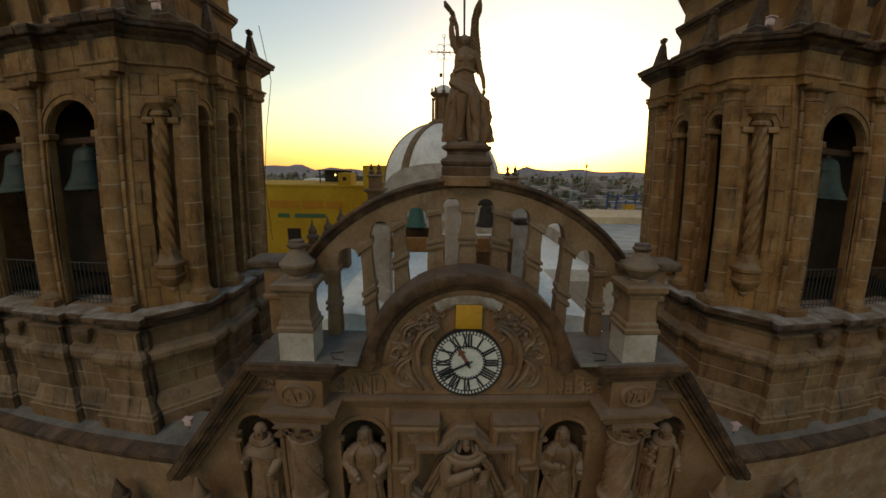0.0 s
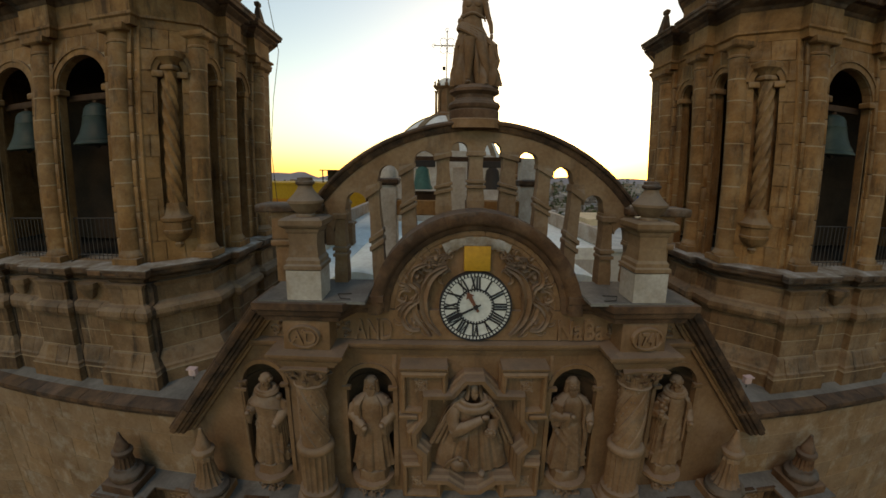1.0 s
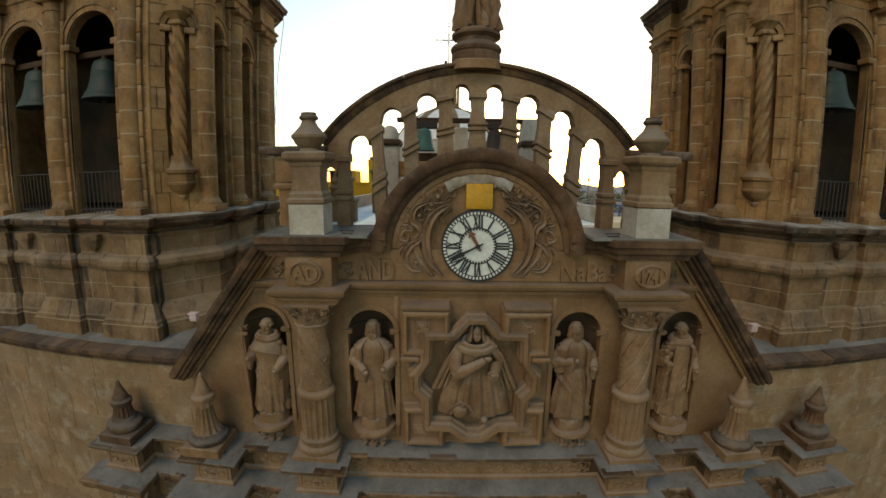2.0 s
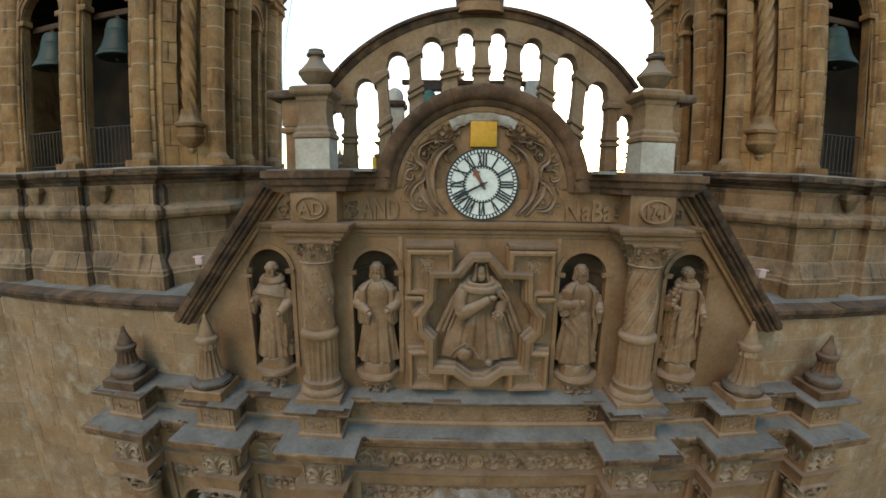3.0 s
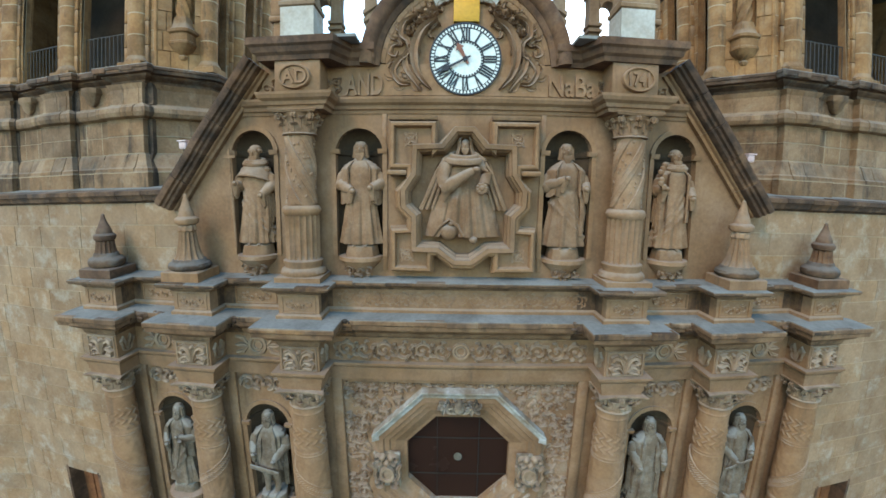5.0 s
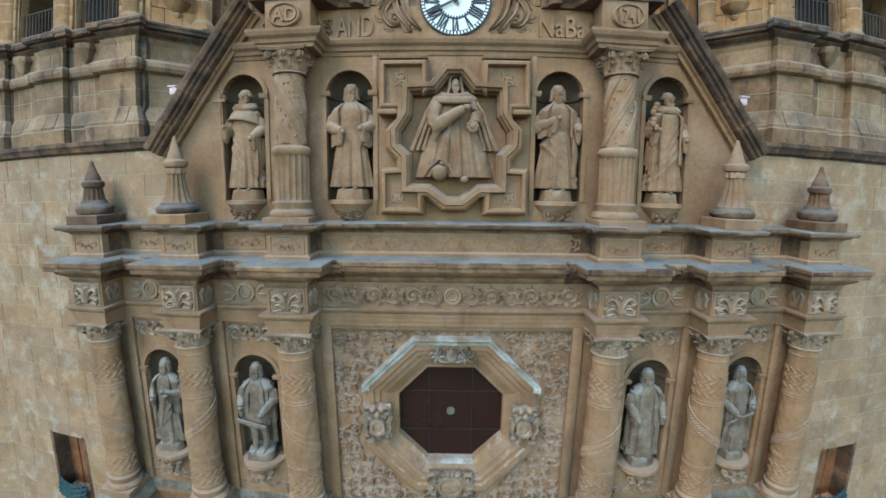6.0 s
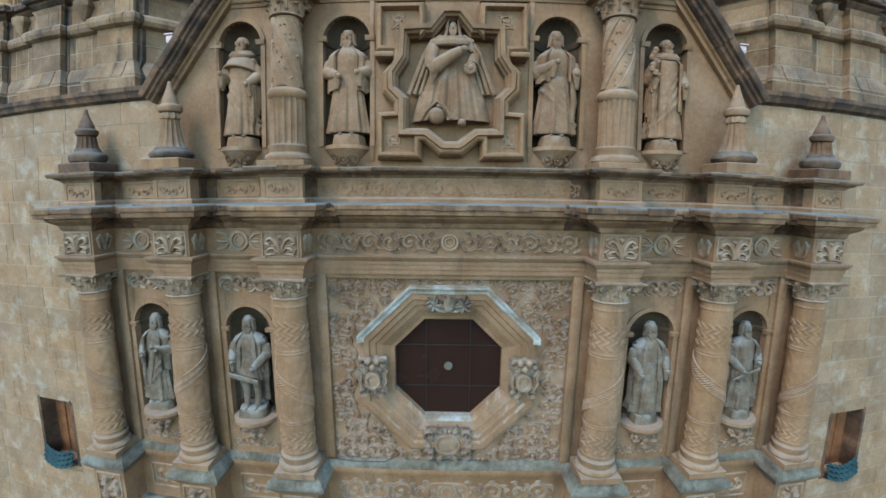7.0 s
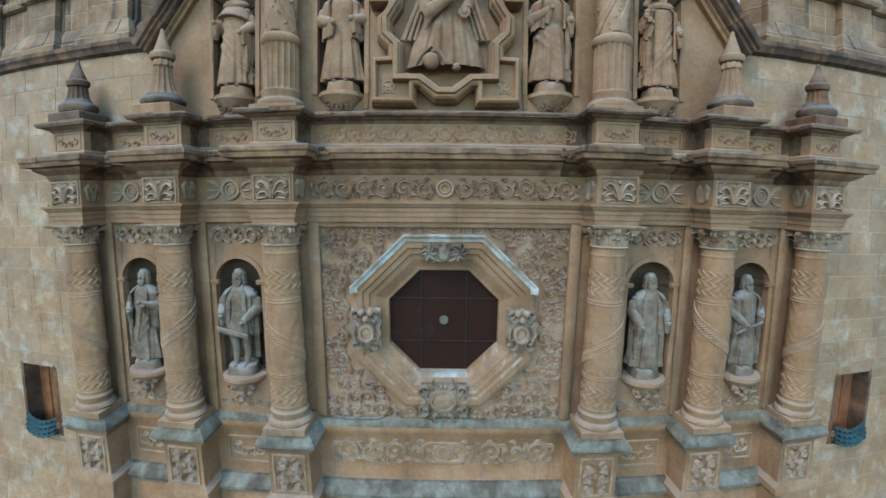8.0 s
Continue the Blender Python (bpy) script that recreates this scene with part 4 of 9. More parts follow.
def portal_column(c, way):
    """way: -1 where the rope band falls to the right, 1 where it climbs."""
    col = thing("portal_column", (c, 0.05, 8.37), "carved sandstone portal column with chevrons and spiral band", "column", group="portal columns")
    y = 0.05
    bm = mesh()
    plinth(bm, c, y, [(0.47, 8.36), (0.47, 8.5), (0.45, 8.51)])
    lathe(bm, c, y, [(0.46, 8.5), (0.49, 8.56), (0.46, 8.63), (0.40, 8.66), (0.40, 8.72), (0.43, 8.76), (0.43, 8.82), (0.37, 8.86), (0.36, 8.9)], 28)
    part("base", bm, STONE, col)
    lo, hi = 8.88, 12.50
    z1, z2 = 9.66, 11.29
    def bend(a, z):
        q = 0
        if 9.00 < z < 9.44 or 11.42 < z < 11.97:
            saw = abs((z / 0.21) % 1 - 0.5) * 2
            w = (a * 13 / (2 * math.pi) + 0.75 * saw) % 1
            q = 0.026 * max(0.0, 1 - abs(w - 0.5) * 3.6)
        elif z1 + 0.06 < z < z2 - 0.06:
            q = 0.022 * math.sin(math.pi * (z - z1) / (z2 - z1)) + 0.010 * math.sin(5 * a + 4 * z + 1.6 * math.sin(9 * z)) * math.sin(13 * z + 2 * math.sin(4 * a))
        for zr in (z1 - 0.03, z1 + 0.03, z2 - 0.03, z2 + 0.03, 12.30, 8.94):
            q += 0.018 * math.exp(-((z - zr) / 0.017) ** 2)
        return q
    bm = mesh()
    n = 210
    lathe(bm, c, y, [(0.375 + 0.012 * math.sin(math.pi * i / n) - 0.02 * i / n, lo + (hi - lo) * i / n) for i in range(n + 1)], 130, bend)
    part("shaft", bm, STONE, col)
    bm = mesh()
    rows = []
    n = 110
    for i in range(n + 1):
        t = i / n
        a = -math.pi / 2 + way * 2 * math.pi * 0.86 * (t - 0.5)
        z = z1 + 0.12 + (z2 - z1 - 0.24) * t
        nick = 0.014 * (i % 3 == 0)
        rows.append([bm.verts.new((c + (0.40 + o) * math.cos(a + w), y + (0.40 + o) * math.sin(a + w), z - way * w * 0.14)) for w, o in ((-0.44, -0.02), (-0.40, 0.014), (-0.32, 0.016), (-0.27, 0.010 - nick), (0.0, 0.026 - nick), (0.27, 0.010 - nick), (0.32, 0.016), (0.40, 0.014), (0.44, -0.02))])
    for a, b in zip(rows, rows[1:]):
        for j in range(8):
            bm.faces.new((a[j], a[j + 1], b[j + 1], b[j]))
    bmesh.ops.recalc_face_normals(bm, faces=bm.faces)
    part("rope_band", bm, STONE, col, "carved rope band", smooth=False)
    bm = mesh()
    acanthus_capital(bm, c, y, 12.46, 12.93, 0.36)
    part("capital", bm, STONE_RELIEF, col)
    return col


for i, c in enumerate(COLS):
    portal_column(c, -1 if i % 2 == 0 else 1)

# pedestals below the columns
for c in COLS:
    ped = thing("column_pedestal", (c, 0.05, 5.0), "tall carved sandstone pedestal with sloping grey cap", "pedestal", group="column pedestals")
    bm = mesh()
    plinth(bm, c, 0.22, [(0.52, 4.0), (0.52, 6.55), (0.60, 6.6), (0.60, 6.75), (0.47, 6.85), (0.47, 7.85), (0.56, 7.95), (0.62, 8.02)])
    part("body", bm, STONE, ped)
    bm = mesh()
    plinth(bm, c, 0.22, [(0.60, 8.02), (0.66, 8.06), (0.68, 8.13), (0.65, 8.19), (0.50, 8.37)])
    part("cap", bm, CAPSTONE, ped, "sloping grey weathered cap")
    rl = Relief(flat, -0.25)
    rl.border(c - 0.36, c + 0.36, 6.92, 7.80, 0.025, 0.04)
    for s in (-1, 1):
        for z, sz in ((7.10, 0.30), (7.36, 0.26), (7.60, 0.30)):
            rl.spiral(c + s * 0.17, z, sz, s * (1 if z != 7.36 else -1), 1.57, 0.09)
            rl.leaf(c + s * 0.05, z - 0.08, 0.9 if s > 0 else math.pi - 0.9, 0.22, 0.045, 0.09, -s)
    rl.knob(c, 7.36, 0.07, 0.06)
    part("relief", rl.bm(), STONE_RELIEF, ped, "carved leaf relief panel", kind="stuff")

# lower wall between pedestals, and dado under the window
part("dado", made(sweep, [(-9.1, 0.5), (9.1, 0.5)], [(-0.3, 4.0), (0.12, 4.0), (0.12, 6.7), (0.0, 6.8), (0.0, 7.95), (0.1, 8.05), (0.1, 8.22), (-0.05, 8.35), (-0.3, 8.35)]), STONE, wall_front)
part("dado_top", made(sweep, [(-9.1, 0.5), (9.1, 0.5)], [(-0.3, 8.20), (0.11, 8.20), (0.11, 8.235), (-0.04, 8.362), (-0.3, 8.362)]), CAPSTONE, wall_front, "grey weathered ledge")
part("lower_ledge", made(sweep, [(-9.1, 0.5), (9.1, 0.5)], [(-0.3, 6.55), (0.34, 6.55), (0.36, 6.64), (0.10, 6.83), (-0.3, 6.83)]), CAPSTONE, wall_front, "grey weathered sloping ledge")
bm = rinceau(-2.6, 2.6, 7.55, 0.62, 0.50, 0.045)
part("dado_relief", bm, STONE_RELIEF, wall_front, "shallow scroll relief", kind="stuff")
bm = mesh()
rows = []
for i in range(25):
    a = 2 * math.pi * i / 24
    ex, ez = 0.55 * math.copysign(abs(math.cos(a)) ** 0.5, math.cos(a)), 0.26 * math.copysign(abs(math.sin(a)) ** 0.5, math.sin(a))
    rows.append([bm.verts.new((ex * k, d, 7.55 + ez * k)) for k, d in ((1, 0.5), (1, 0.44), (0.8, 0.44), (0.78, 0.48))])
for a, b in zip(rows, rows[1:]):
    for j in range(3):
        bm.faces.new((a[j], a[j + 1], b[j + 1], b[j]))
bm.faces.new([r[3] for r in rows[:-1]])
part("dado_cartouche", bm, STONE_CARVED, wall_front)

for s in (-1, 1):
    for x in (4.74, 7.29):
        part("dado_panel", s_panel(s * x, 7.45, 1.0, 0.62, 0.50, 0.045), STONE_RELIEF, wall_front, "shallow carved dado panel", kind="stuff")
# ---- the carved panel with its octagonal window ----
OC = 10.63
OCT_IN = [(-0.55, 11.83), (0.55, 11.83), (1.25, 11.14), (1.25, 10.12), (0.55, 9.43), (-0.55, 9.43), (-1.25, 10.12), (-1.25, 11.14)]


def oct_ring(k):
    return [(x * k, OC + (z - OC) * k) for x, z in OCT_IN]


window_1 = thing("window_1", (0, 0.6, 8.4), "octagonal window with stepped sandstone surround and dark glass", "window", kind="structure")
# panel: square field with the octagonal hole
bm = mesh()
hole = oct_ring(1.5)
outer = [bm.verts.new((x, 0.60, z)) for x, z in ((-0.82, 13.0), (0.82, 13.0), (2.95, 11.4), (2.95, 9.86), (0.82, 8.3), (-0.82, 8.3), (-2.95, 9.86), (-2.95, 11.4))]
inner = [bm.verts.new((x, 0.60, z)) for x, z in hole]
corner = {1: (2.95, 13.0), 3: (2.95, 8.3), 5: (-2.95, 8.3), 7: (-2.95, 13.0)}
for i in range(8):
    j = (i + 1) % 8
    f = [outer[i], outer[j], inner[j], inner[i]]
    if i in corner:
        f.insert(1, bm.verts.new((corner[i][0], 0.60, corner[i][1])))
    bm.faces.new(f)
part("panel", bm, STONE_CARVED, window_1, "carved ground", smooth=False)
bm = mesh()
steps = [(1.60, 0.62), (1.60, 0.44), (1.54, 0.40), (1.44, 0.40), (1.42, 0.46), (1.33, 0.47), (1.31, 0.53), (1.22, 0.55), (1.06, 0.70), (1.0, 0.72), (1.0, 1.0), (1.6, 1.0)]
rings = [[bm.verts.new((x, d, z)) for x, z in oct_ring(k)] for k, d in steps]
for a, b in zip(rings, rings[1:] + rings[:1]):
    for i in range(8):
        bm.faces.new((a[i], a[(i + 1) % 8], b[(i + 1) % 8], b[i]))
part("surround", bm, STONE, window_1, smooth=False)
# rain-whitened lower splays
for i in (3, 4, 5):
    for strip in (((1.45, 0.394), (1.425, 0.398), (1.405, 0.455)), ((1.345, 0.462), (1.325, 0.464), (1.308, 0.524), (1.26, 0.538)), ((1.09, 0.662), (1.055, 0.694), (0.998, 0.712), (0.998, 0.90))):
        bm = mesh()
        rr = []
        for k, d in strip:
            o = oct_ring(k)
            rr.append([bm.verts.new((o[q][0], d, o[q][1] + 0.002)) for q in (i, (i + 1) % 8)])
        for a, b in zip(rr, rr[1:]):
            bm.faces.new((a[0], a[1], b[1], b[0]))
        part("worn_edge", bm, WHITENED if i == 4 and strip[0][0] < 1.2 else RAIN_STREAKED, window_1, "rain-streaked edge", smooth=False)
# hood over the upper sides, whitened
for s in (-1, 1):
    bm = mesh()
    pts = [(0.0, 12.62), (s * 0.86, 12.62), (s * 2.02, 11.5), (s * 2.02, 11.36)]
    rows = []
    for i, (x, z) in enumerate(pts):
        nx, nz = ((0, 1), (s * 0.38, 0.92), (s * 0.92, 0.38), (s * 1, 0))[i]
        rows.append([bm.verts.new((x + nx * o, d, z + nz * o)) for o, d in ((-0.13, 0.46), (-0.13, 0.36), (-0.06, 0.34), (0.0, 0.28), (0.03, 0.28), (0.03, 0.62), (-0.13, 0.62))])
    for a, b in zip(rows, rows[1:]):
        for j in range(7):
            bm.faces.new((a[j], b[j], b[(j + 1) % 7], a[(j + 1) % 7]))
    bm.faces.new(rows[0]), bm.faces.new(rows[-1])
    bmesh.ops.recalc_face_normals(bm, faces=bm.faces)
    part("hood", bm, WHITENED, window_1, "whitened hood moulding", smooth=False)
# glass and bars
bm = mesh()
bm.faces.new([bm.verts.new((x, 0.93, z)) for x, z in oct_ring(1.01)])
part("pane", bm, GLASS, window_1, "dark dusty glass", smooth=False)
for x in (-0.52, 0.52):
    part("glazing_bar", made(box, x - 0.008, x + 0.008, 0.90, 0.928, 9.4, 11.85), INSIDE, window_1)
for z in (10.12, 11.14):
    part("glazing_bar", made(box, -1.25, 1.25, 0.90, 0.928, z - 0.008, z + 0.008), INSIDE, window_1)
# plain grey disc at the middle of the pane
part("lamp_disc", made(lathe, 0, 0, [(0.10, -0.01), (0.10, 0.01)], 20), CAPSTONE, window_1, bowed=False).matrix_basis = Matrix.Translation(bow(0, 0.89, OC) - ORIGIN[window_1.name]) @ pose(0, 0, 0, 90, 0, 0) @ Matrix.Translation(ORIGIN[window_1.name])
# room behind the glass, its shade put into a near-black colour
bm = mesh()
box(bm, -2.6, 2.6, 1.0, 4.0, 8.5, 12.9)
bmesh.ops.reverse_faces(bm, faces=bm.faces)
solid("room_wall", bm, INSIDE, "room behind the octagonal window, painted shade-dark", "wall", kind="structure", smooth=False)
# foliage over the field
def vine_field(rng, d):
    """Vine scrolls over the field round the window: coils turning against each other with leaves between them and a border of small flowers; both halves mirror."""
    rl = Relief(flat, d)

    def free(x, z):
        hx, hz = x / 1.25, abs(z - OC) / 1.2
        return max(hx, hz, (hx + hz) / 1.44) > 1.70 and x < 2.66

    step = 0.31
    for i in range(9):
        for k in range(15):
            x, z = 0.17 + i * step + rng.uniform(-0.075, 0.075), 8.52 + k * 0.305 + rng.uniform(-0.075, 0.075)
            turn, size, lift, lean = (-1) ** (i + k), rng.uniform(0.26, 0.40), rng.uniform(0.045, 0.08), rng.uniform(-1.5, 1.5)
            fat = [(rng.uniform(-0.4, 0.4), rng.uniform(0.12, 0.18)) for _ in range(4)]
            if not free(x, z):
                continue
            for m in (-1, 1):
                flip = lambda a: a if m > 0 else math.pi - a
                a0 = (math.pi / 2 if k % 2 else -math.pi / 2) + lean
                rl.spiral(m * x, z, size, m * turn, flip(a0), lift, 1.35)
                rl.knob(m * x, z, 0.034, lift * 1.2)
                for q, (da, ln) in enumerate(fat):
                    a = a0 + q * 1.57 + da
                    u, v = x + 0.40 * size * math.cos(a), z + 0.40 * size * math.sin(a)
                    if free(u + 0.06 * math.cos(a), v + 0.06 * math.sin(a)):
                        rl.leaf(m * u, v, flip(a + 0.9 * turn), ln, 0.027, lift * 0.9, m * turn * 1.5)
            # a bud where four coils meet
            bx, bz = x + step / 2, z + 0.152
            if free(bx + 0.05, bz):
                for m in (-1, 1):
                    rl.knob(m * bx, bz, 0.024, lift * 0.8)
    return rl.bm()


part("foliage_relief", vine_field(random.Random(5), 0.60), STONE_CARVED, window_1, "dense carved leaf scrolls", kind="stuff")
# panel frame strips
for x in (-2.86, 2.86):
    part("frame_strip", made(box, x - 0.12, x + 0.12, 0.42, 0.62, 8.36, 12.92, bev=0.02), STONE, window_1)
part("frame_strip", made(box, -2.74, 2.74, 0.46, 0.62, 12.80, 12.93, bev=0.02), STONE, window_1)


def oval_cartouche(cx, cz, w, h, d):
    """A plain oval boss in a square of small scrolls."""
    rl = Relief(flat, d)
    rl.ring(cx, cz, w * 0.24, w * 0.03, 0.07, 24, h * 0.30)
    for s in (-1, 1):
        for v in (-1, 1):
            rl.spiral(cx + s * w * 0.36, cz + v * h * 0.30, w * 0.26, s * v, -v * 1.57, 0.09, 1.3)
            rl.leaf(cx + s * w * 0.10, cz + v * h * 0.40, (0.3 * v) if s > 0 else math.pi - 0.3 * v, w * 0.20, w * 0.035, 0.08, s * v * 0.9)
            rl.leaf(cx + s * w * 0.29, cz + v * h * 0.10, (1.2 * v) if s > 0 else math.pi - 1.2 * v, w * 0.16, w * 0.03, 0.08, -s * v * 0.9)
        rl.leaf(cx + s * w * 0.34, cz, 0.0 if s > 0 else math.pi, w * 0.16, w * 0.045, 0.09, 0.2)
        rl.knob(cx + s * w * 0.04, cz + h * 0.42, w * 0.035, 0.09)
    bm = rl.bm()
    blob(bm, (cx, d, cz), (w * 0.22, 0.05, h * 0.28), 20, 10)
    part("cartouche", bm, STONE_RELIEF, window_1, "oval boss among small scrolls", kind="stuff")
    # dark plate paints the recess shade between the scrolls
    part("cartouche_ground", made(box, cx - w * 0.47, cx + w * 0.47, d + 0.012, d + 0.1, cz - h * 0.50, cz + h * 0.48, bev=0.03), GRIME_SHADE, window_1, "cartouche ground painted dark as recess shade")


def cartouche(cx, cz, w, h, d, kind):
    """A scrolled ornament on the window's surround: kind 0 a shield between scrolls, kind 1 a crest of rosettes."""
    rl = Relief(flat, d)
    if kind == 0:
        rl.ring(cx, cz - 0.10 * h, w * 0.20, w * 0.055, 0.10, 18, h * 0.17)
        for s in (-1, 1):
            for v, a0 in ((0.32, -1.57), (-0.34, 1.57)):
                rl.spiral(cx + s * w * 0.28, cz + v * h, w * 0.40, -s if v > 0 else s, a0, 0.12)
            rl.ribbon([(cx + s * w * k, cz + v * h) for k, v in ((0.46, 0.18), (0.36, 0.05), (0.40, -0.10), (0.30, -0.26))], (w * 0.04, w * 0.075, w * 0.075, w * 0.03), 0.11)
            rl.knob(cx + s * w * 0.14, cz + h * 0.36, w * 0.12, 0.14)
            rl.leaf(cx + s * w * 0.05, cz + h * 0.18, 1.0 if s > 0 else 2.14, h * 0.2, w * 0.06, 0.12, s * 0.6)
        rl.knob(cx, cz + h * 0.22, w * 0.12, 0.15)
    else:
        for s in (-1, 1):
            for q in range(6):
                a = q * 1.047
                rl.leaf(cx + s * w * 0.32, cz, a, h * 0.36, h * 0.12, 0.14, 0.3)
            rl.knob(cx + s * w * 0.32, cz, h * 0.13, 0.11)
            rl.spiral(cx + s * w * 0.14, cz + 0.05, h * 0.5, s, 1.57, 0.13)
            rl.leaf(cx + s * w * 0.06, cz - h * 0.3, 0.1 if s > 0 else 3.04, w * 0.26, h * 0.08, 0.07, s * 0.5)
    bm = rl.bm()
    if kind == 0:
        blob(bm, (cx, d - 0.005, cz - 0.10 * h), (w * 0.17, 0.035, h * 0.15), 14, 8)
        # recess shade behind the shield, put into the plate's colour
        part("cartouche_ground", made(box, cx - w * 0.44, cx + w * 0.44, d + 0.012, d + 0.1, cz - h * 0.46, cz + h * 0.46, bev=0.04), GRIME_SHADE, window_1, "cartouche ground painted dark as recess shade")
    else:
        blob(bm, (cx, d - 0.05, cz), (h * 0.24, 0.09, h * 0.34), 12, 8)
        box(bm, cx - w * 0.44, cx + w * 0.44, d + 0.012, d + 0.1, cz - h * 0.40, cz + h * 0.40, bev=0.04)
    return part("cartouche", bm, GRIME_SHADE if kind else STONE_RELIEF, window_1, "scrolled carved cartouche", kind="stuff")


oval_cartouche(0, 8.88, 1.16, 0.80, 0.40)
cartouche(-1.72, 10.55, 0.74, 1.02, 0.38, 0)
cartouche(1.72, 10.55, 0.74, 1.02, 0.38, 0)
cartouche(0, 12.27, 1.02, 0.56, 0.42, 1)

# carved friezes
fr = thing("carved_frieze", (0, 0.4, 13.36), "scroll-carved sandstone frieze of the portal", "frieze")
part("centre_band", rinceau(-2.8, 2.8, 13.64, 0.46, 0.40, 0.09), STONE_RELIEF, fr, kind="stuff")
for c in COLS:
    part("block_relief", leaf_block(c, 13.64, 0.78, 0.50, -0.32, 0.10), STONE_RELIEF, fr, "carved leaf block", kind="stuff")
for s in (-1, 1):
    for x in (4.74, 7.29):
        rl = Relief(flat, 0.40)
        rl.ring(s * x, 13.64, 0.20, 0.045, 0.06)
        rl.ring(s * x, 13.64, 0.11, 0.02, 0.03, 14)
        for q in (-1, 1):
            rl.ribbon([(s * x + q * k, 13.64 + v) for k, v in ((0.24, 0.02), (0.36, 0.16), (0.56, 0.20))], (0.03, 0.05, 0.03), 0.05)
            rl.ribbon([(s * x + q * k, 13.64 + v) for k, v in ((0.24, -0.02), (0.36, -0.16), (0.56, -0.20))], (0.03, 0.05, 0.03), 0.05)
            rl.leaf(s * x + q * 0.26, 13.64, 0 if q > 0 else math.pi, 0.30, 0.06, 0.06, 0)
        part("roundel", rl.bm(), STONE_RELIEF, fr, "carved roundel", kind="stuff")
        rl = Relief(flat, 0.54)
        for q in (-1, 1):
            rl.spiral(s * x + q * 0.42, 12.60, 0.44, q, 0 if q > 0 else math.pi, 0.07, 1.3)
            rl.spiral(s * x + q * 0.15, 12.66, 0.30, -q, math.pi if q > 0 else 0, 0.07)
            rl.leaf(s * x + q * 0.10, 12.46, 0.2 if q > 0 else math.pi - 0.2, 0.30, 0.06, 0.07, q * 0.8)
            rl.leaf(s * x + q * 0.30, 12.76, 0.2 if q > 0 else math.pi - 0.2, 0.26, 0.05, 0.07, -q * 0.8)
            rl.leaf(s * x + q * 0.58, 12.52, 1.2 if q > 0 else math.pi - 1.2, 0.22, 0.05, 0.06, q)
        rl.knob(s * x, 12.58, 0.07, 0.08)
        part("niche_relief", rl.bm(), STONE_RELIEF, fr, "carved scroll panel over a niche", kind="stuff")
        part("base_relief", rinceau(s * x - 0.6, s * x + 0.6, 8.62, 0.24, 0.54, 0.03), STONE_RELIEF, fr, "narrow carved strip", kind="stuff")
        part("attic_panel", s_panel(s * x, 14.80, 1.0, 0.34, 0.50, 0.022), STONE, fr, "shallow carved attic panel", kind="stuff")
part("attic_band", rinceau(-2.75, 2.75, 14.80, 0.34, 0.50, 0.024), STONE, fr, kind="stuff")
for c in COLS:
    part("pedestal_relief", s_panel(c, 14.80, 0.74, 0.36, -0.16, 0.024), STONE, fr, kind="stuff")
    for q in (-1, 1):
        def side(u, d, z, c=c, q=q):
            return (c + q * (0.43 - d), u, z)
        rl = Relief(side, -0.02)
        for k in (-1, 1):
            rl.ribbon([(0.03 + k * u, z) for u, z in ((0.01, 13.44), (0.04, 13.62), (0.14, 13.80), (0.22, 13.72), (0.18, 13.62))], (0.02, 0.04, 0.045, 0.025), 0.06)
            rl.leaf(0.03 + k * 0.05, 13.46, 0.3 if k > 0 else math.pi - 0.3, 0.2, 0.04, 0.05, k * 0.6)
        part("block_side_relief", rl.bm(), STONE_RELIEF, fr, kind="stuff")
for s in (-1, 1):
    for x in (5.55, 8.1, 3.98, 6.5):
        a = s * x
        part("pilaster", made(box, a - 0.11, a + 0.11, 0.44, 0.56, 8.4, 12.92, bev=0.015), STONE, wall_front)
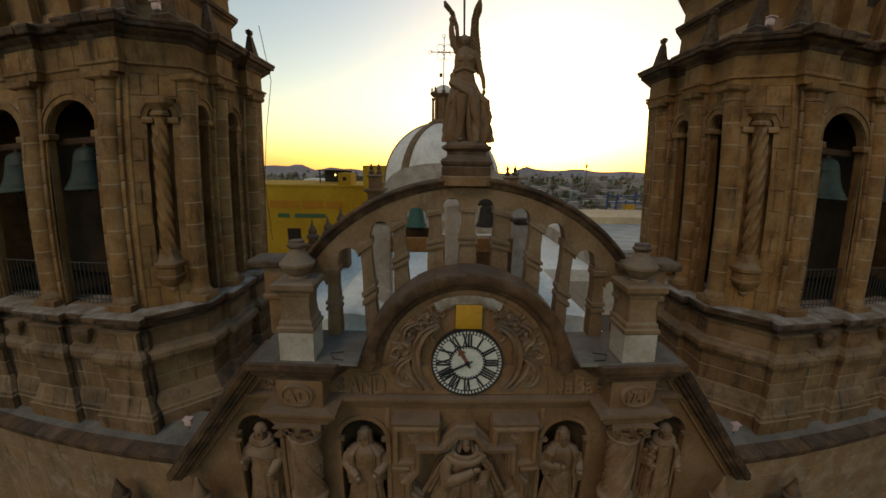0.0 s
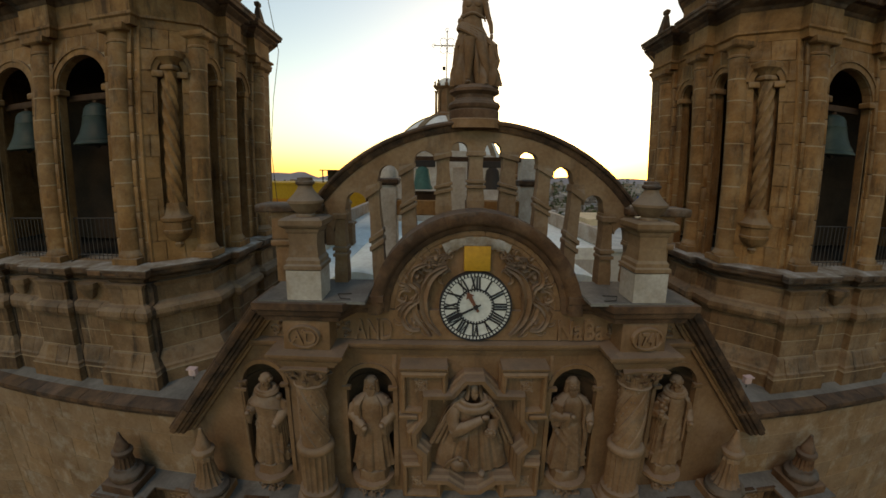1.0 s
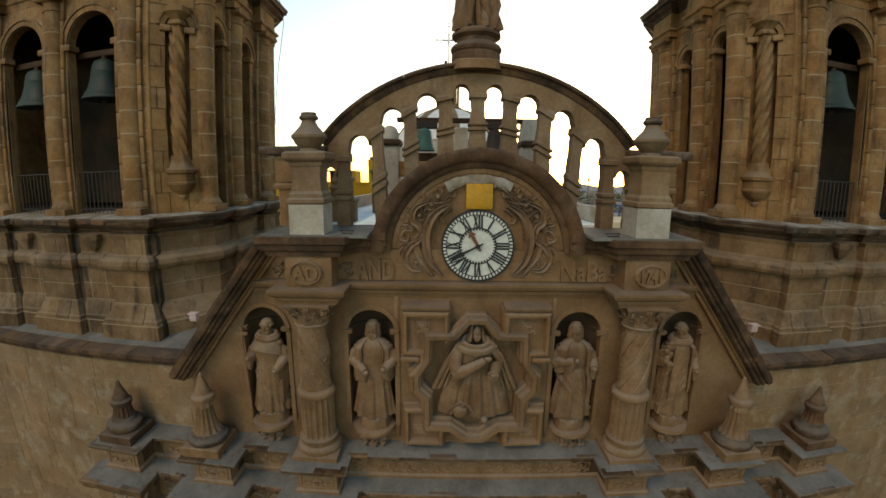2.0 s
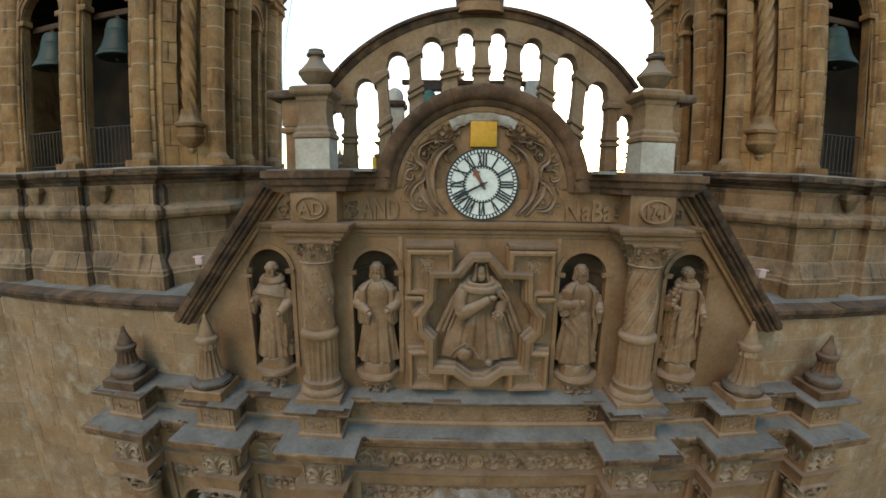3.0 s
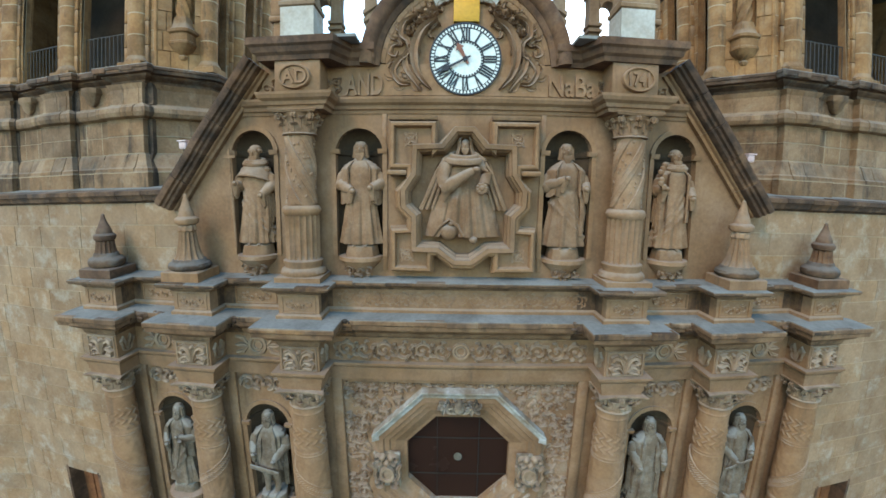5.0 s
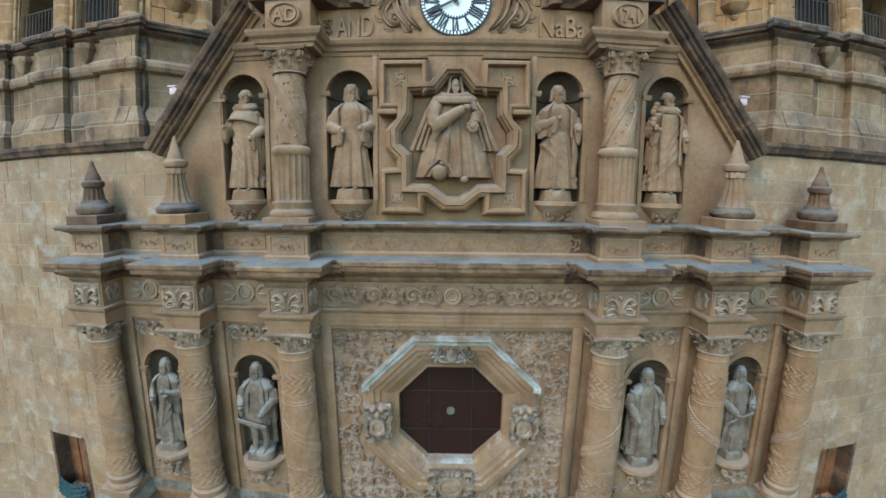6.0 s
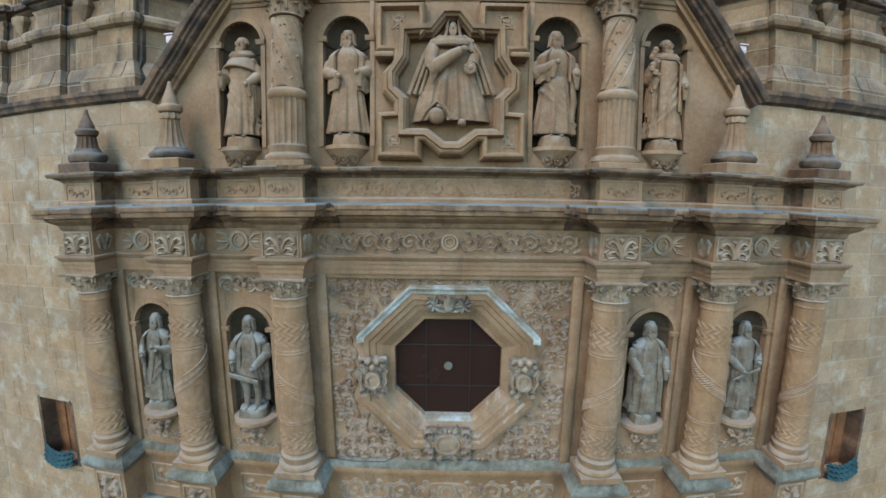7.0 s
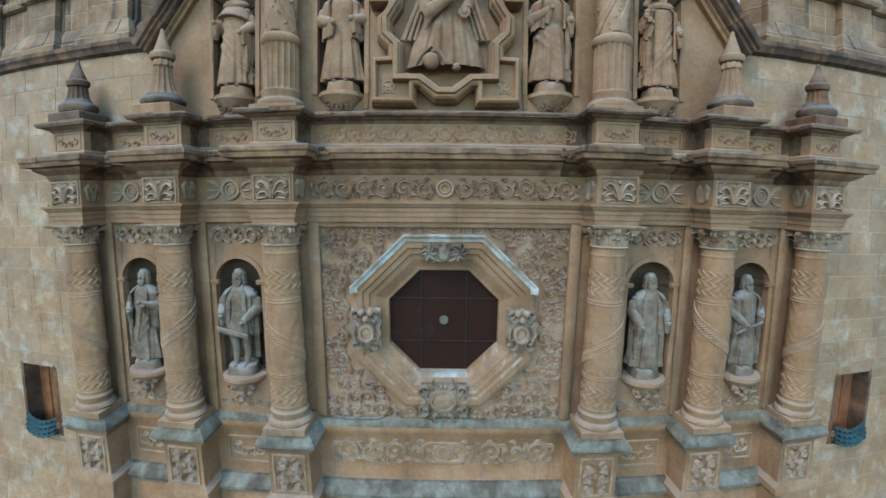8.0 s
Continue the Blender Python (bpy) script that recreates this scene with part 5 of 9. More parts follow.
# ---- niches ----
def niche(n, d, depth, name_label):
    c, h, zs, zt = n
    ob = thing("niche", (c, d, zs), name_label, "niche", group="statue niches", kind="structure")
    bm = mesh()
    rows = []
    seg = 14
    levels = [(zs, 1.0), (zs + (zt - h - zs) * 0.5, 1.0), (zt - h, 1.0)] + [(zt - h + h * math.sin(a), math.cos(a)) for a in (0.3, 0.6, 0.9, 1.2, 1.4, 1.52)]
    for z, k in levels:
        rows.append([bm.verts.new((c - (h + 0.015) * k * math.cos(math.pi * i / seg), d + 0.02 + depth * k * math.sin(math.pi * i / seg), z)) for i in range(seg + 1)])
    for a, b in zip(rows, rows[1:]):
        for i in range(seg):
            bm.faces.new((a[i], b[i], b[i + 1], a[i + 1]))
    bm.faces.new(rows[0])
    bmesh.ops.reverse_faces(bm, faces=bm.faces)
    # the hollow's shade is put into its colour
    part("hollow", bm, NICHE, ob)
    part("surround", made(arch_band, c, h, zs, zt, 0.10, d - 0.05, d + 0.02), STONE, ob, smooth=False)
    for s in (-1, 1):
        bm = mesh()
        sweep(bm, [(c + s * h - 0.10, d - 0.05), (c + s * h + 0.10, d - 0.05)], [(-0.06, zt - h - 0.03), (0.03, zt - h - 0.03), (0.07, zt - h + 0.04), (0.07, zt - h + 0.07), (-0.06, zt - h + 0.07)])
        part("impost", bm, STONE, ob)
    # impost band running round the hollow
    bm = mesh()
    rows = [[bm.verts.new((c - (h + 0.012 - o) * math.cos(math.pi * i / seg), d + 0.02 + (depth - o) * math.sin(math.pi * i / seg), zt - h + z)) for i in range(seg + 1)] for o, z in ((0.0, -0.05), (0.03, -0.04), (0.06, 0.03), (0.06, 0.07), (0.0, 0.08))]
    for a, b in zip(rows, rows[1:]):
        for i in range(seg):
            bm.faces.new((a[i], a[i + 1], b[i + 1], b[i]))
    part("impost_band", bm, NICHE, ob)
    # corbel under the figure
    r = h * 0.98
    bm = mesh()
    n2 = 18
    prof = [(0.25, -0.62), (0.42, -0.52), (0.50, -0.40), (0.62, -0.28), (0.86, -0.16), (0.95, -0.10), (1.0, -0.08), (1.0, 0.0), (0.4, 0.02)]
    rows = [[bm.verts.new((c - r * k * math.cos(math.pi * i / n2), d + 0.15 - (0.62 * k) * math.sin(math.pi * i / n2) * 1.0, zs + z)) for i in range(n2 + 1)] for k, z in prof]
    for a, b in zip(rows, rows[1:]):
        for i in range(n2):
            bm.faces.new((a[i], a[i + 1], b[i + 1], b[i]))
    bm.faces.new(rows[-1])
    bmesh.ops.recalc_face_normals(bm, faces=bm.faces)
    part("corbel", bm, STONE_CARVED, ob, "leaf-carved corbel shelf")
    bm = scrolls([(c + k * r * 0.4, zs - 0.30, 0.22) for k in (-1, 0, 1)] + [(c, zs - 0.48, 0.2)], random.Random(int(abs(c) * 10)), depth=0.08, d=d - 0.22)
    part("corbel_relief", bm, STONE_CARVED, ob, kind="stuff")
    return ob


# ---- statues: robed figures, one plain mesh each ----
def ridge_wave(x):
    """Folds with round backs and sharp valleys."""
    return abs(math.sin(x)) * 2 - 1.2


def bust(bm, hx, cy, hz, r, hood):
    """A head with hair and beard. hood: 0 long hair, 1 drawn-up hood, 2 short hair with a cowl."""
    blob(bm, (hx, cy - 0.30 * r, hz), (r * 0.86, r * 1.0, r * 1.30), 16, 12)
    blob(bm, (hx, cy - 1.28 * r, hz - 0.05 * r), (r * 0.17, r * 0.27, r * 0.36), 8, 6)
    for s in (-1, 1):
        blob(bm, (hx + s * r * 0.36, cy - 0.99 * r, hz + 0.36 * r), (r * 0.30, r * 0.22, r * 0.12), 8, 5)
        blob(bm, (hx + s * r * 0.45, cy - 0.90 * r, hz - 0.2 * r), (r * 0.3, r * 0.25, r * 0.3), 8, 5)
    for n in range(5):
        o = (n - 2) * 0.24 * r
        tube(bm, [(hx + o * 1.3, cy - 0.95 * r, hz - 0.62 * r), (hx + o, cy - 1.15 * r, hz - 1.2 * r), (hx + o * 0.45, cy - 1.05 * r, hz - 1.85 * r)], r * 0.25, r * 0.10, 6)
    if hood == 0:
        for n in range(11):
            a = math.radians(-25 + 230 * n / 10)
            tube(bm, [(hx + 0.4 * r * math.cos(a), cy + 0.4 * r * math.sin(a), hz + 1.15 * r), (hx + 0.92 * r * math.cos(a), cy + 0.8 * r * math.sin(a), hz + 0.5 * r), (hx + 1.0 * r * math.cos(a), cy + 0.85 * r * math.sin(a), hz - 0.4 * r), (hx + 1.18 * r * math.cos(a), cy + 0.9 * r * math.sin(a), hz - 1.25 * r)], r * 0.32, r * 0.22, 7)
        blob(bm, (hx, cy + 0.1 * r, hz + 0.68 * r), (r * 0.96, r * 1.0, r * 0.72), 14, 8)
    elif hood == 1:
        rows = []
        for i in range(9):
            rr = r * (2.1, 1.95, 1.75, 1.62, 1.58, 1.50, 1.32, 0.98, 0.35)[i]
            z = hz - 1.9 * r + 3.75 * r * (0, 0.12, 0.26, 0.42, 0.58, 0.74, 0.87, 0.96, 1.0)[i]
            turn = [math.radians(-50 + 280 * j / 20) for j in range(21)]
            rows.append([bm.verts.new((hx + rr * math.cos(a), cy + 0.1 * r + rr * math.sin(a), z)) for a in turn] + [bm.verts.new((hx + rr * 0.9 * math.cos(a), cy + 0.1 * r + rr * 0.9 * math.sin(a), z)) for a in turn[::-1]])
        skin(bm, rows)
    else:
        blob(bm, (hx, cy + 0.15 * r, hz + 0.62 * r), (r * 1.08, r * 1.08, r * 0.80), 14, 8)
        for n in range(12):
            a = math.radians(-30 + 240 * n / 11)
            blob(bm, (hx + 1.0 * r * math.cos(a), cy + 0.95 * r * math.sin(a), hz + 0.35 * r), (r * 0.28, r * 0.28, r * 0.34), 7, 5)
        for rr, z in ((1.9, -1.7), (1.6, -1.35)):
            tube(bm, [(hx + rr * r * math.cos(q), cy - 0.1 * r + rr * 0.75 * r * math.sin(q), hz + z * r + 0.3 * r * math.sin(q)) for q in [math.radians(i * 22.5) for i in range(17)]], r * 0.45, r * 0.45, 7)


def robed(bm, cx, cy, z0, h, seed, hood=0, arms=((0.25, 0.66), (0.3, 0.62)), cape=None, lean=0.0, wide=1.0, swag=0, mozzetta=False, short=False, stole=False):
    """A standing bearded figure. arms: for each side how far out (in half widths) and how high the hand is held; swag: cloth drawn across to that side."""
    rng = random.Random(seed)
    k = [rng.uniform(0, 6.28) for _ in range(6)]
    W = h * 0.136 * wide
    lathe(bm, cx, cy, [(W * 1.02, z0 - 0.005), (W * 1.04, z0 + 0.02), (W * 0.92, z0 + 0.09 * h), (W * 0.8, z0 + 0.10 * h)], 24, lambda a, z: 0.02 * math.sin(3 * a + k[0]) + 0.012 * math.sin(7 * a + k[1]), square=0.35)
    zf = z0 + 0.095 * h
    for s in (-1, 1):
        blob(bm, (cx + s * W * 0.34, cy - W * 0.60, zf + 0.01), (W * 0.17, W * 0.40, W * 0.12), 8, 6)
    H = z0 + h - zf

    def P(x, y, t):
        return (cx + x * W + lean * t * h * 0.1, cy + y * W, zf + H * t)
    prof = [(0.56, 0.87, 0.70), (0.60, 0.88, 0.68), (0.68, 0.94, 0.68), (0.74, 0.98, 0.66), (0.775, 0.90, 0.60), (0.805, 0.68, 0.50), (0.83, 0.46, 0.40), (0.85, 0.36, 0.34), (0.88, 0.32, 0.32)]
    if short:
        prof = [(0.35, 1.08, 0.90), (0.36, 1.14, 0.96), (0.45, 1.02, 0.84), (0.52, 0.92, 0.76)] + prof
        for s, bend in ((-1, 0.10), (1, -0.04)):
            tube(bm, [P(s * 0.42, -0.10, 0.46), P(s * 0.44, -0.30 - bend, 0.30), P(s * 0.40, -0.26, 0.22), P(s * 0.42, -0.20, 0.12), P(s * 0.36, -0.40, 0.02)], W * 0.34, W * 0.20, 12)
        # cloth hanging behind the legs
        rows = []
        for i in range(8):
            t = 0.44 - 0.40 * i / 7
            row = [P(1.05 * q, 0.42 + 0.14 * ridge_wave(7 * q + k[2]) - 0.25 * q * q, t) for q in [-1 + j / 12 for j in range(25)]]
            rows.append([bm.verts.new(p) for p in row] + [bm.verts.new((x, y + 0.05, z)) for x, y, z in row[::-1]])
        skin(bm, rows)
    else:
        prof = [(0.02, 1.24, 0.98), (0.03, 1.29, 1.02), (0.10, 1.20, 0.96), (0.22, 1.08, 0.90), (0.36, 0.98, 0.82), (0.48, 0.92, 0.76)] + prof
    dense = []
    for (t0, a0, b0), (t1, a1, b1) in zip(prof, prof[1:]):
        m = max(1, round((t1 - t0) / 0.018))
        dense += [(t0 + (t1 - t0) * i / m, a0 + (a1 - a0) * i / m, b0 + (b1 - b0) * i / m) for i in range(m)]
    dense.append(prof[-1])
    rows, seg = [], 80
    for t, rx, ry in dense:
        fold = max(0.0, min(1.0, (0.58 - t) / 0.40))
        row = []
        for i in range(seg):
            a = 2 * math.pi * i / seg
            f = fold * (0.105 * ridge_wave(4.5 * a + k[1] + 0.7 * t) + 0.065 * ridge_wave(9 * a + k[2] - 1.1 * t)) + 0.02 * math.sin(3 * a + k[3] + 6 * t) * (t < 0.7)
            f += 0.05 * math.exp(-(((t - 0.60) / 0.03) ** 2)) - 0.05 * math.exp(-(((t - 0.565) / 0.010) ** 2))
            if swag:
                for n in range(4):
                    tc = 0.27 + 0.085 * n - swag * (0.17 + 0.02 * n) * math.cos(a)
                    f += (0.13 - 0.015 * n) * math.exp(-(((t - tc) / 0.017) ** 2)) * (t < 0.72)
            row.append(bm.verts.new(P(rx * (1 + f) * math.cos(a), ry * (1 + f) * math.sin(a), t)))
        rows.append(row)
    skin(bm, rows)
    if swag:
        # the end of the cloth falls from the raised hip in steps
        for n in range(4):
            tube(bm, [P(swag * (0.95 + 0.07 * n), -0.50 + 0.16 * n, 0.52), P(swag * (1.02 + 0.09 * n), -0.60 + 0.18 * n, 0.34), P(swag * (0.96 + 0.10 * n), -0.56 + 0.2 * n, 0.13 + 0.05 * n)], W * 0.13, W * 0.17, 8)
    if cape is not None:
        # mantle over the back and shoulders, open in front
        rows = []
        for i in range(26):
            t = 0.83 - (0.83 - cape) * i / 25
            spread = 0.46 + 0.74 * min(1, (0.83 - t) / 0.085) ** 0.75 + 0.10 * (0.83 - t)
            row = []
            for j in range(33):
                a = math.radians(-55 + 290 * j / 32)
                q = spread * (1 + 0.07 * ridge_wave(5 * a + k[5]) * min(1, i / 10) - 0.10 * (j in (1, 31)) + 0.06 * (j in (0, 32)))
                row.append(P(q * math.cos(a), 0.80 * q * math.sin(a), t - 0.03 * abs(math.sin(4 * a)) * (i > 23)))
            rows.append([bm.verts.new(p) for p in row] + [bm.verts.new((cx + (x - cx) * 0.9, cy + (y - cy) * 0.9, z)) for x, y, z in row[::-1]])
        skin(bm, rows)
    if mozzetta:
        # short shoulder cape, wrapped over the breast
        rows = []
        for i in range(12):
            u = i / 11
            t = 0.85 - 0.20 * u
            rows.append([bm.verts.new(P((0.40 + 0.92 * u ** 0.7) * (1 + 0.04 * ridge_wave(4 * a + 5 * u + k[4])) * math.cos(a), (0.38 + 0.62 * u ** 0.8) * math.sin(a), t - 0.05 * u * math.sin(a + 0.6))) for a in [2 * math.pi * j / 48 for j in range(48)]])
        skin(bm, rows[::-1])
        tube(bm, [P(1.28 * math.cos(a), 0.98 * math.sin(a), 0.655 - 0.05 * math.sin(a + 0.6)) for a in [math.radians(15 * n) for n in range(25)]], W * 0.07, W * 0.07, 7)
    if stole:
        for s in (-1, 1):
            rows = []
            for i in range(14):
                t = 0.84 - 0.46 * i / 13
                x, y = s * (0.24 + 0.24 * min(1, i / 4) + 0.014 * i), -(0.26 + 0.47 * min(1, i / 5))
                rows.append([bm.verts.new(P(x + dx, y + dy, t)) for dx, dy in ((-0.17, 0.08), (-0.15, -0.05), (0.0, -0.09), (0.15, -0.05), (0.17, 0.10))])
            skin(bm, rows)
    bust(bm, cx + lean * h * 0.09, cy, zf + H * 0.925, h * 0.054, hood)
    for s, (out, up) in zip((-1, 1), arms):
        elbow = Vector(P(s * 1.20, -0.12, 0.595))
        grip = Vector(P(s * out, -1.12 + 0.25 * max(0, out - 0.5), up))
        blob(bm, P(s * 0.78, 0, 0.750), (W * 0.32, W * 0.38, W * 0.30), 14, 9)
        blob(bm, tuple(elbow), (W * 0.42, W * 0.42, W * 0.42), 14, 9)
        tube(bm, [P(s * 0.78, 0, 0.755), P(s * 1.10, -0.05, 0.68), elbow], W * 0.34, W * 0.40, 12)
        mid = elbow.lerp(grip, 0.5) + Vector((0, -0.02, -0.015))
        tube(bm, [elbow + Vector((0, 0.02, 0.04)), mid, elbow.lerp(grip, 0.92)], W * 0.42, W * 0.24, 12)
        blob(bm, (grip.x, grip.y - W * 0.05, grip.z), (W * 0.17, W * 0.20, W * 0.17), 10, 7)
        # wide sleeve mouth hanging from the wrist
        for n in range(3):
            e = elbow.lerp(grip, 0.45 + 0.2 * n)
            tube(bm, [e, (e.x + s * 0.01, e.y + 0.02, e.z - H * 0.06), (e.x + s * 0.03, e.y + 0.05, e.z - H * (0.12 + 0.02 * (n == 1)))], W * 0.26, W * 0.13, 9)


def statue(name, cx, cy, z0, h, seed, mat, label, extra=None, group="niche statues", **kw):
    bm = mesh()
    robed(bm, cx, cy, z0, h, seed, **kw)
    if extra:
        extra(bm)
    return solid(name, bm, mat, label, "statue", group=group)


for n in NICHES_UP:
    niche(n, WALL, 0.62, "round-headed sandstone statue niche in the upper front")
for n in NICHES_LOW:
    niche(n, 0.55, 0.62, "round-headed sandstone statue niche beside the window")


def cross_staff(bm):
    tube(bm, [(-5.22, 0.62, 15.9), (-5.30, 0.62, 18.15)], 0.03, 0.03, 6)
    box(bm, -5.44, -5.14, 0.59, 0.65, 17.93, 17.99)


def flower(bm):
    for k in range(7):
        blob(bm, (4.36 + 0.05 * math.cos(k * 2.2), 0.52, 17.38 + 0.08 * k), (0.075, 0.06, 0.07), 7, 5)


statue("statue_with_cross", -4.78, 0.92, 15.72, 2.5, 1, STONE_STATUE, "pale stone robed friar statue holding a long cross", cross_staff, hood=2, arms=((1.15, 0.62), (0.75, 0.50)), mozzetta=True, swag=1)
statue("statue_in_hooded_robe", -2.26, 0.90, 15.72, 2.54, 2, STONE_STATUE, "stone statue in a long wide-sleeved hooded robe", hood=0, arms=((0.32, 0.53), (0.72, 0.56)), cape=0.42, wide=1.04)
statue("statue_with_mantle", 2.26, 0.90, 15.72, 2.54, 3, STONE_STATUE, "bearded stone statue with folded mantle, standing in niche", hood=0, arms=((0.12, 0.67), (1.12, 0.57)), swag=1, cape=0.52)
statue("statue_with_branch", 4.80, 0.92, 15.72, 2.5, 4, STONE_STATUE, "stone statue holding a flowering branch, standing in niche", flower, hood=2, arms=((0.95, 0.61), (1.05, 0.52)), swag=-1, cape=0.30, lean=0.2)


def sword(bm):
    tube(bm, [(-7.36, 0.30, 10.1), (-7.16, 0.20, 10.62), (-7.06, 0.18, 11.0)], 0.02, 0.06, 6)


def sword2(bm):
    box(bm, -5.16, -4.42, 0.20, 0.23, 10.44, 10.56, at=lambda u, d, z: (u, d, z - 0.22 * (u + 5.16)), bev=0.01)


statue("statue_with_sword", -7.3, 0.66, 9.35, 2.42, 11, STONE_BLUISH, "bluish weathered stone saint statue with upright sword", sword, hood=0, arms=((0.75, 0.55), (0.25, 0.66)), cape=0.40, swag=-1)
statue("bearded_statue", -4.76, 0.66, 9.35, 2.46, 12, STONE_BLUISH, "bluish weathered bearded saint statue holding a blade", sword2, hood=0, arms=((0.95, 0.53), (0.55, 0.47)), cape=0.34, short=True, stole=True, wide=1.04)
statue("statue_in_cloak", 4.76, 0.66, 9.35, 2.44, 13, STONE_BLUISH, "bluish weathered bearded saint statue in a long cloak", hood=0, arms=((0.80, 0.46), (1.10, 0.50)), cape=0.12, stole=True)
statue("statue_with_rod", 7.30, 0.66, 9.35, 2.40, 14, STONE_BLUISH, "bluish weathered stone saint statue holding a rod", lambda bm: tube(bm, [(6.85, 0.3, 10.42), (7.5, 0.2, 10.72)], 0.03, 0.03, 6), hood=0, arms=((0.45, 0.47), (0.75, 0.57)), cape=0.36, swag=1)

# ---- centre relief: caped figure in a stepped frame ----
FRAME_IN = [(0, 18.36), (0.13, 18.36), (0.40, 18.02), (0.92, 18.0), (0.94, 17.52), (1.16, 17.18), (1.15, 16.92), (0.93, 16.70), (0.93, 16.06), (0.50, 16.05), (0.14, 15.78), (0, 15.78)]
FRAME_OUT = [(0, 18.54), (0.20, 18.54), (0.56, 18.18), (0.56, 18.66), (1.58, 18.66), (1.58, 17.64), (1.22, 17.63), (1.22, 17.45), (1.45, 17.21), (1.44, 16.82), (1.21, 16.58), (1.21, 16.42), (1.56, 16.40), (1.56, 15.44), (0.64, 15.42), (0.64, 15.78), (0.56, 15.78), (0.24, 15.50), (0, 15.50)]


def band_path(bm, pts, prof, closed=True):
    """A moulding along a line in the wall's plane: profile of (sideways, depth)."""
    n = len(pts)
    rows = []
    for i in range(n):
        a, b, c = pts[i - 1], pts[i], pts[(i + 1) % n]
        if not closed:
            a = a if i > 0 else (2 * b[0] - c[0], 2 * b[1] - c[1])
            c = c if i < n - 1 else (2 * b[0] - a[0], 2 * b[1] - a[1])
        d1, d2 = Vector((b[0] - a[0], b[1] - a[1])).normalized(), Vector((c[0] - b[0], c[1] - b[1])).normalized()
        n1, n2 = Vector((-d1.y, d1.x)), Vector((-d2.y, d2.x))
        m = n1 + n2
        m = m * (1 / max(0.35, m.length_squared / 2)) if m.length > 1e-6 else n1
        rows.append([bm.verts.new((b[0] + m.x * o, d, b[1] + m.y * o)) for o, d in prof])
    k = len(prof)
    for i in range(n if closed else n - 1):
        a, b = rows[i], rows[(i + 1) % n]
        for j in range(k - 1):
            bm.faces.new((a[j], b[j], b[j + 1], a[j + 1]))
    bmesh.ops.recalc_face_normals(bm, faces=bm.faces)


def mirrored(half):
    return half[:-1] + [(-x, z) for x, z in half[::-1][:-1]]


relief = thing("relief_frame", (0, WALL, 15.4), "stepped and lobed sandstone frame round the central relief", "frame")
bm = mesh()
for line in (mirrored(FRAME_IN), mirrored(FRAME_OUT)):
    vs = [bm.verts.new((x, 0.52, z)) for x, z in line]
    for a, b in zip(vs, vs[1:] + vs[:1]):
        bm.edges.new((a, b))
bmesh.ops.triangle_fill(bm, edges=bm.edges, use_beauty=True)
part("ground_band", bm, STONE, relief, smooth=False)
part("inner_moulding", made(band_path, mirrored(FRAME_IN), [(-0.03, WALL + 0.02), (-0.03, 0.60), (0.0, 0.54), (0.01, 0.42), (0.05, 0.37), (0.06, 0.29), (0.15, 0.27), (0.17, 0.36), (0.18, 0.53)]), STONE, relief, smooth=False)
part("outer_moulding", made(band_path, mirrored(FRAME_OUT), [(0.02, WALL + 0.02), (0.02, 0.62), (-0.01, 0.55), (-0.02, 0.41), (-0.06, 0.35), (-0.11, 0.35), (-0.13, 0.44), (-0.14, 0.53)]), STONE, relief, smooth=False)
for s in (-1, 1):
    for cx, cz in ((1.12, 18.28), (1.20, 15.80)):
        part("corner_panel", flower_panel(s * cx, cz, 0.34, 0.515), STONE_CARVED, relief, "small carved flower panel")
    part("ledge", made(sweep, [(s * 1.07 - 0.50, WALL), (s * 1.07 + 0.50, WALL)], [(-0.05, 18.67), (0.44, 18.67), (0.48, 18.72), (0.48, 18.75), (-0.05, 18.79)]), STONE, relief)
    part("lug", made(box, s * 1.40 - 0.20, s * 1.40 + 0.20, 0.34, WALL, 17.53, 17.63, bev=0.02), STONE, relief)
    part("side_strip", made(box, s * 1.72 - 0.05, s * 1.72 + 0.05, 0.785, WALL, 15.4, 18.86, bev=0.01), STONE, relief)


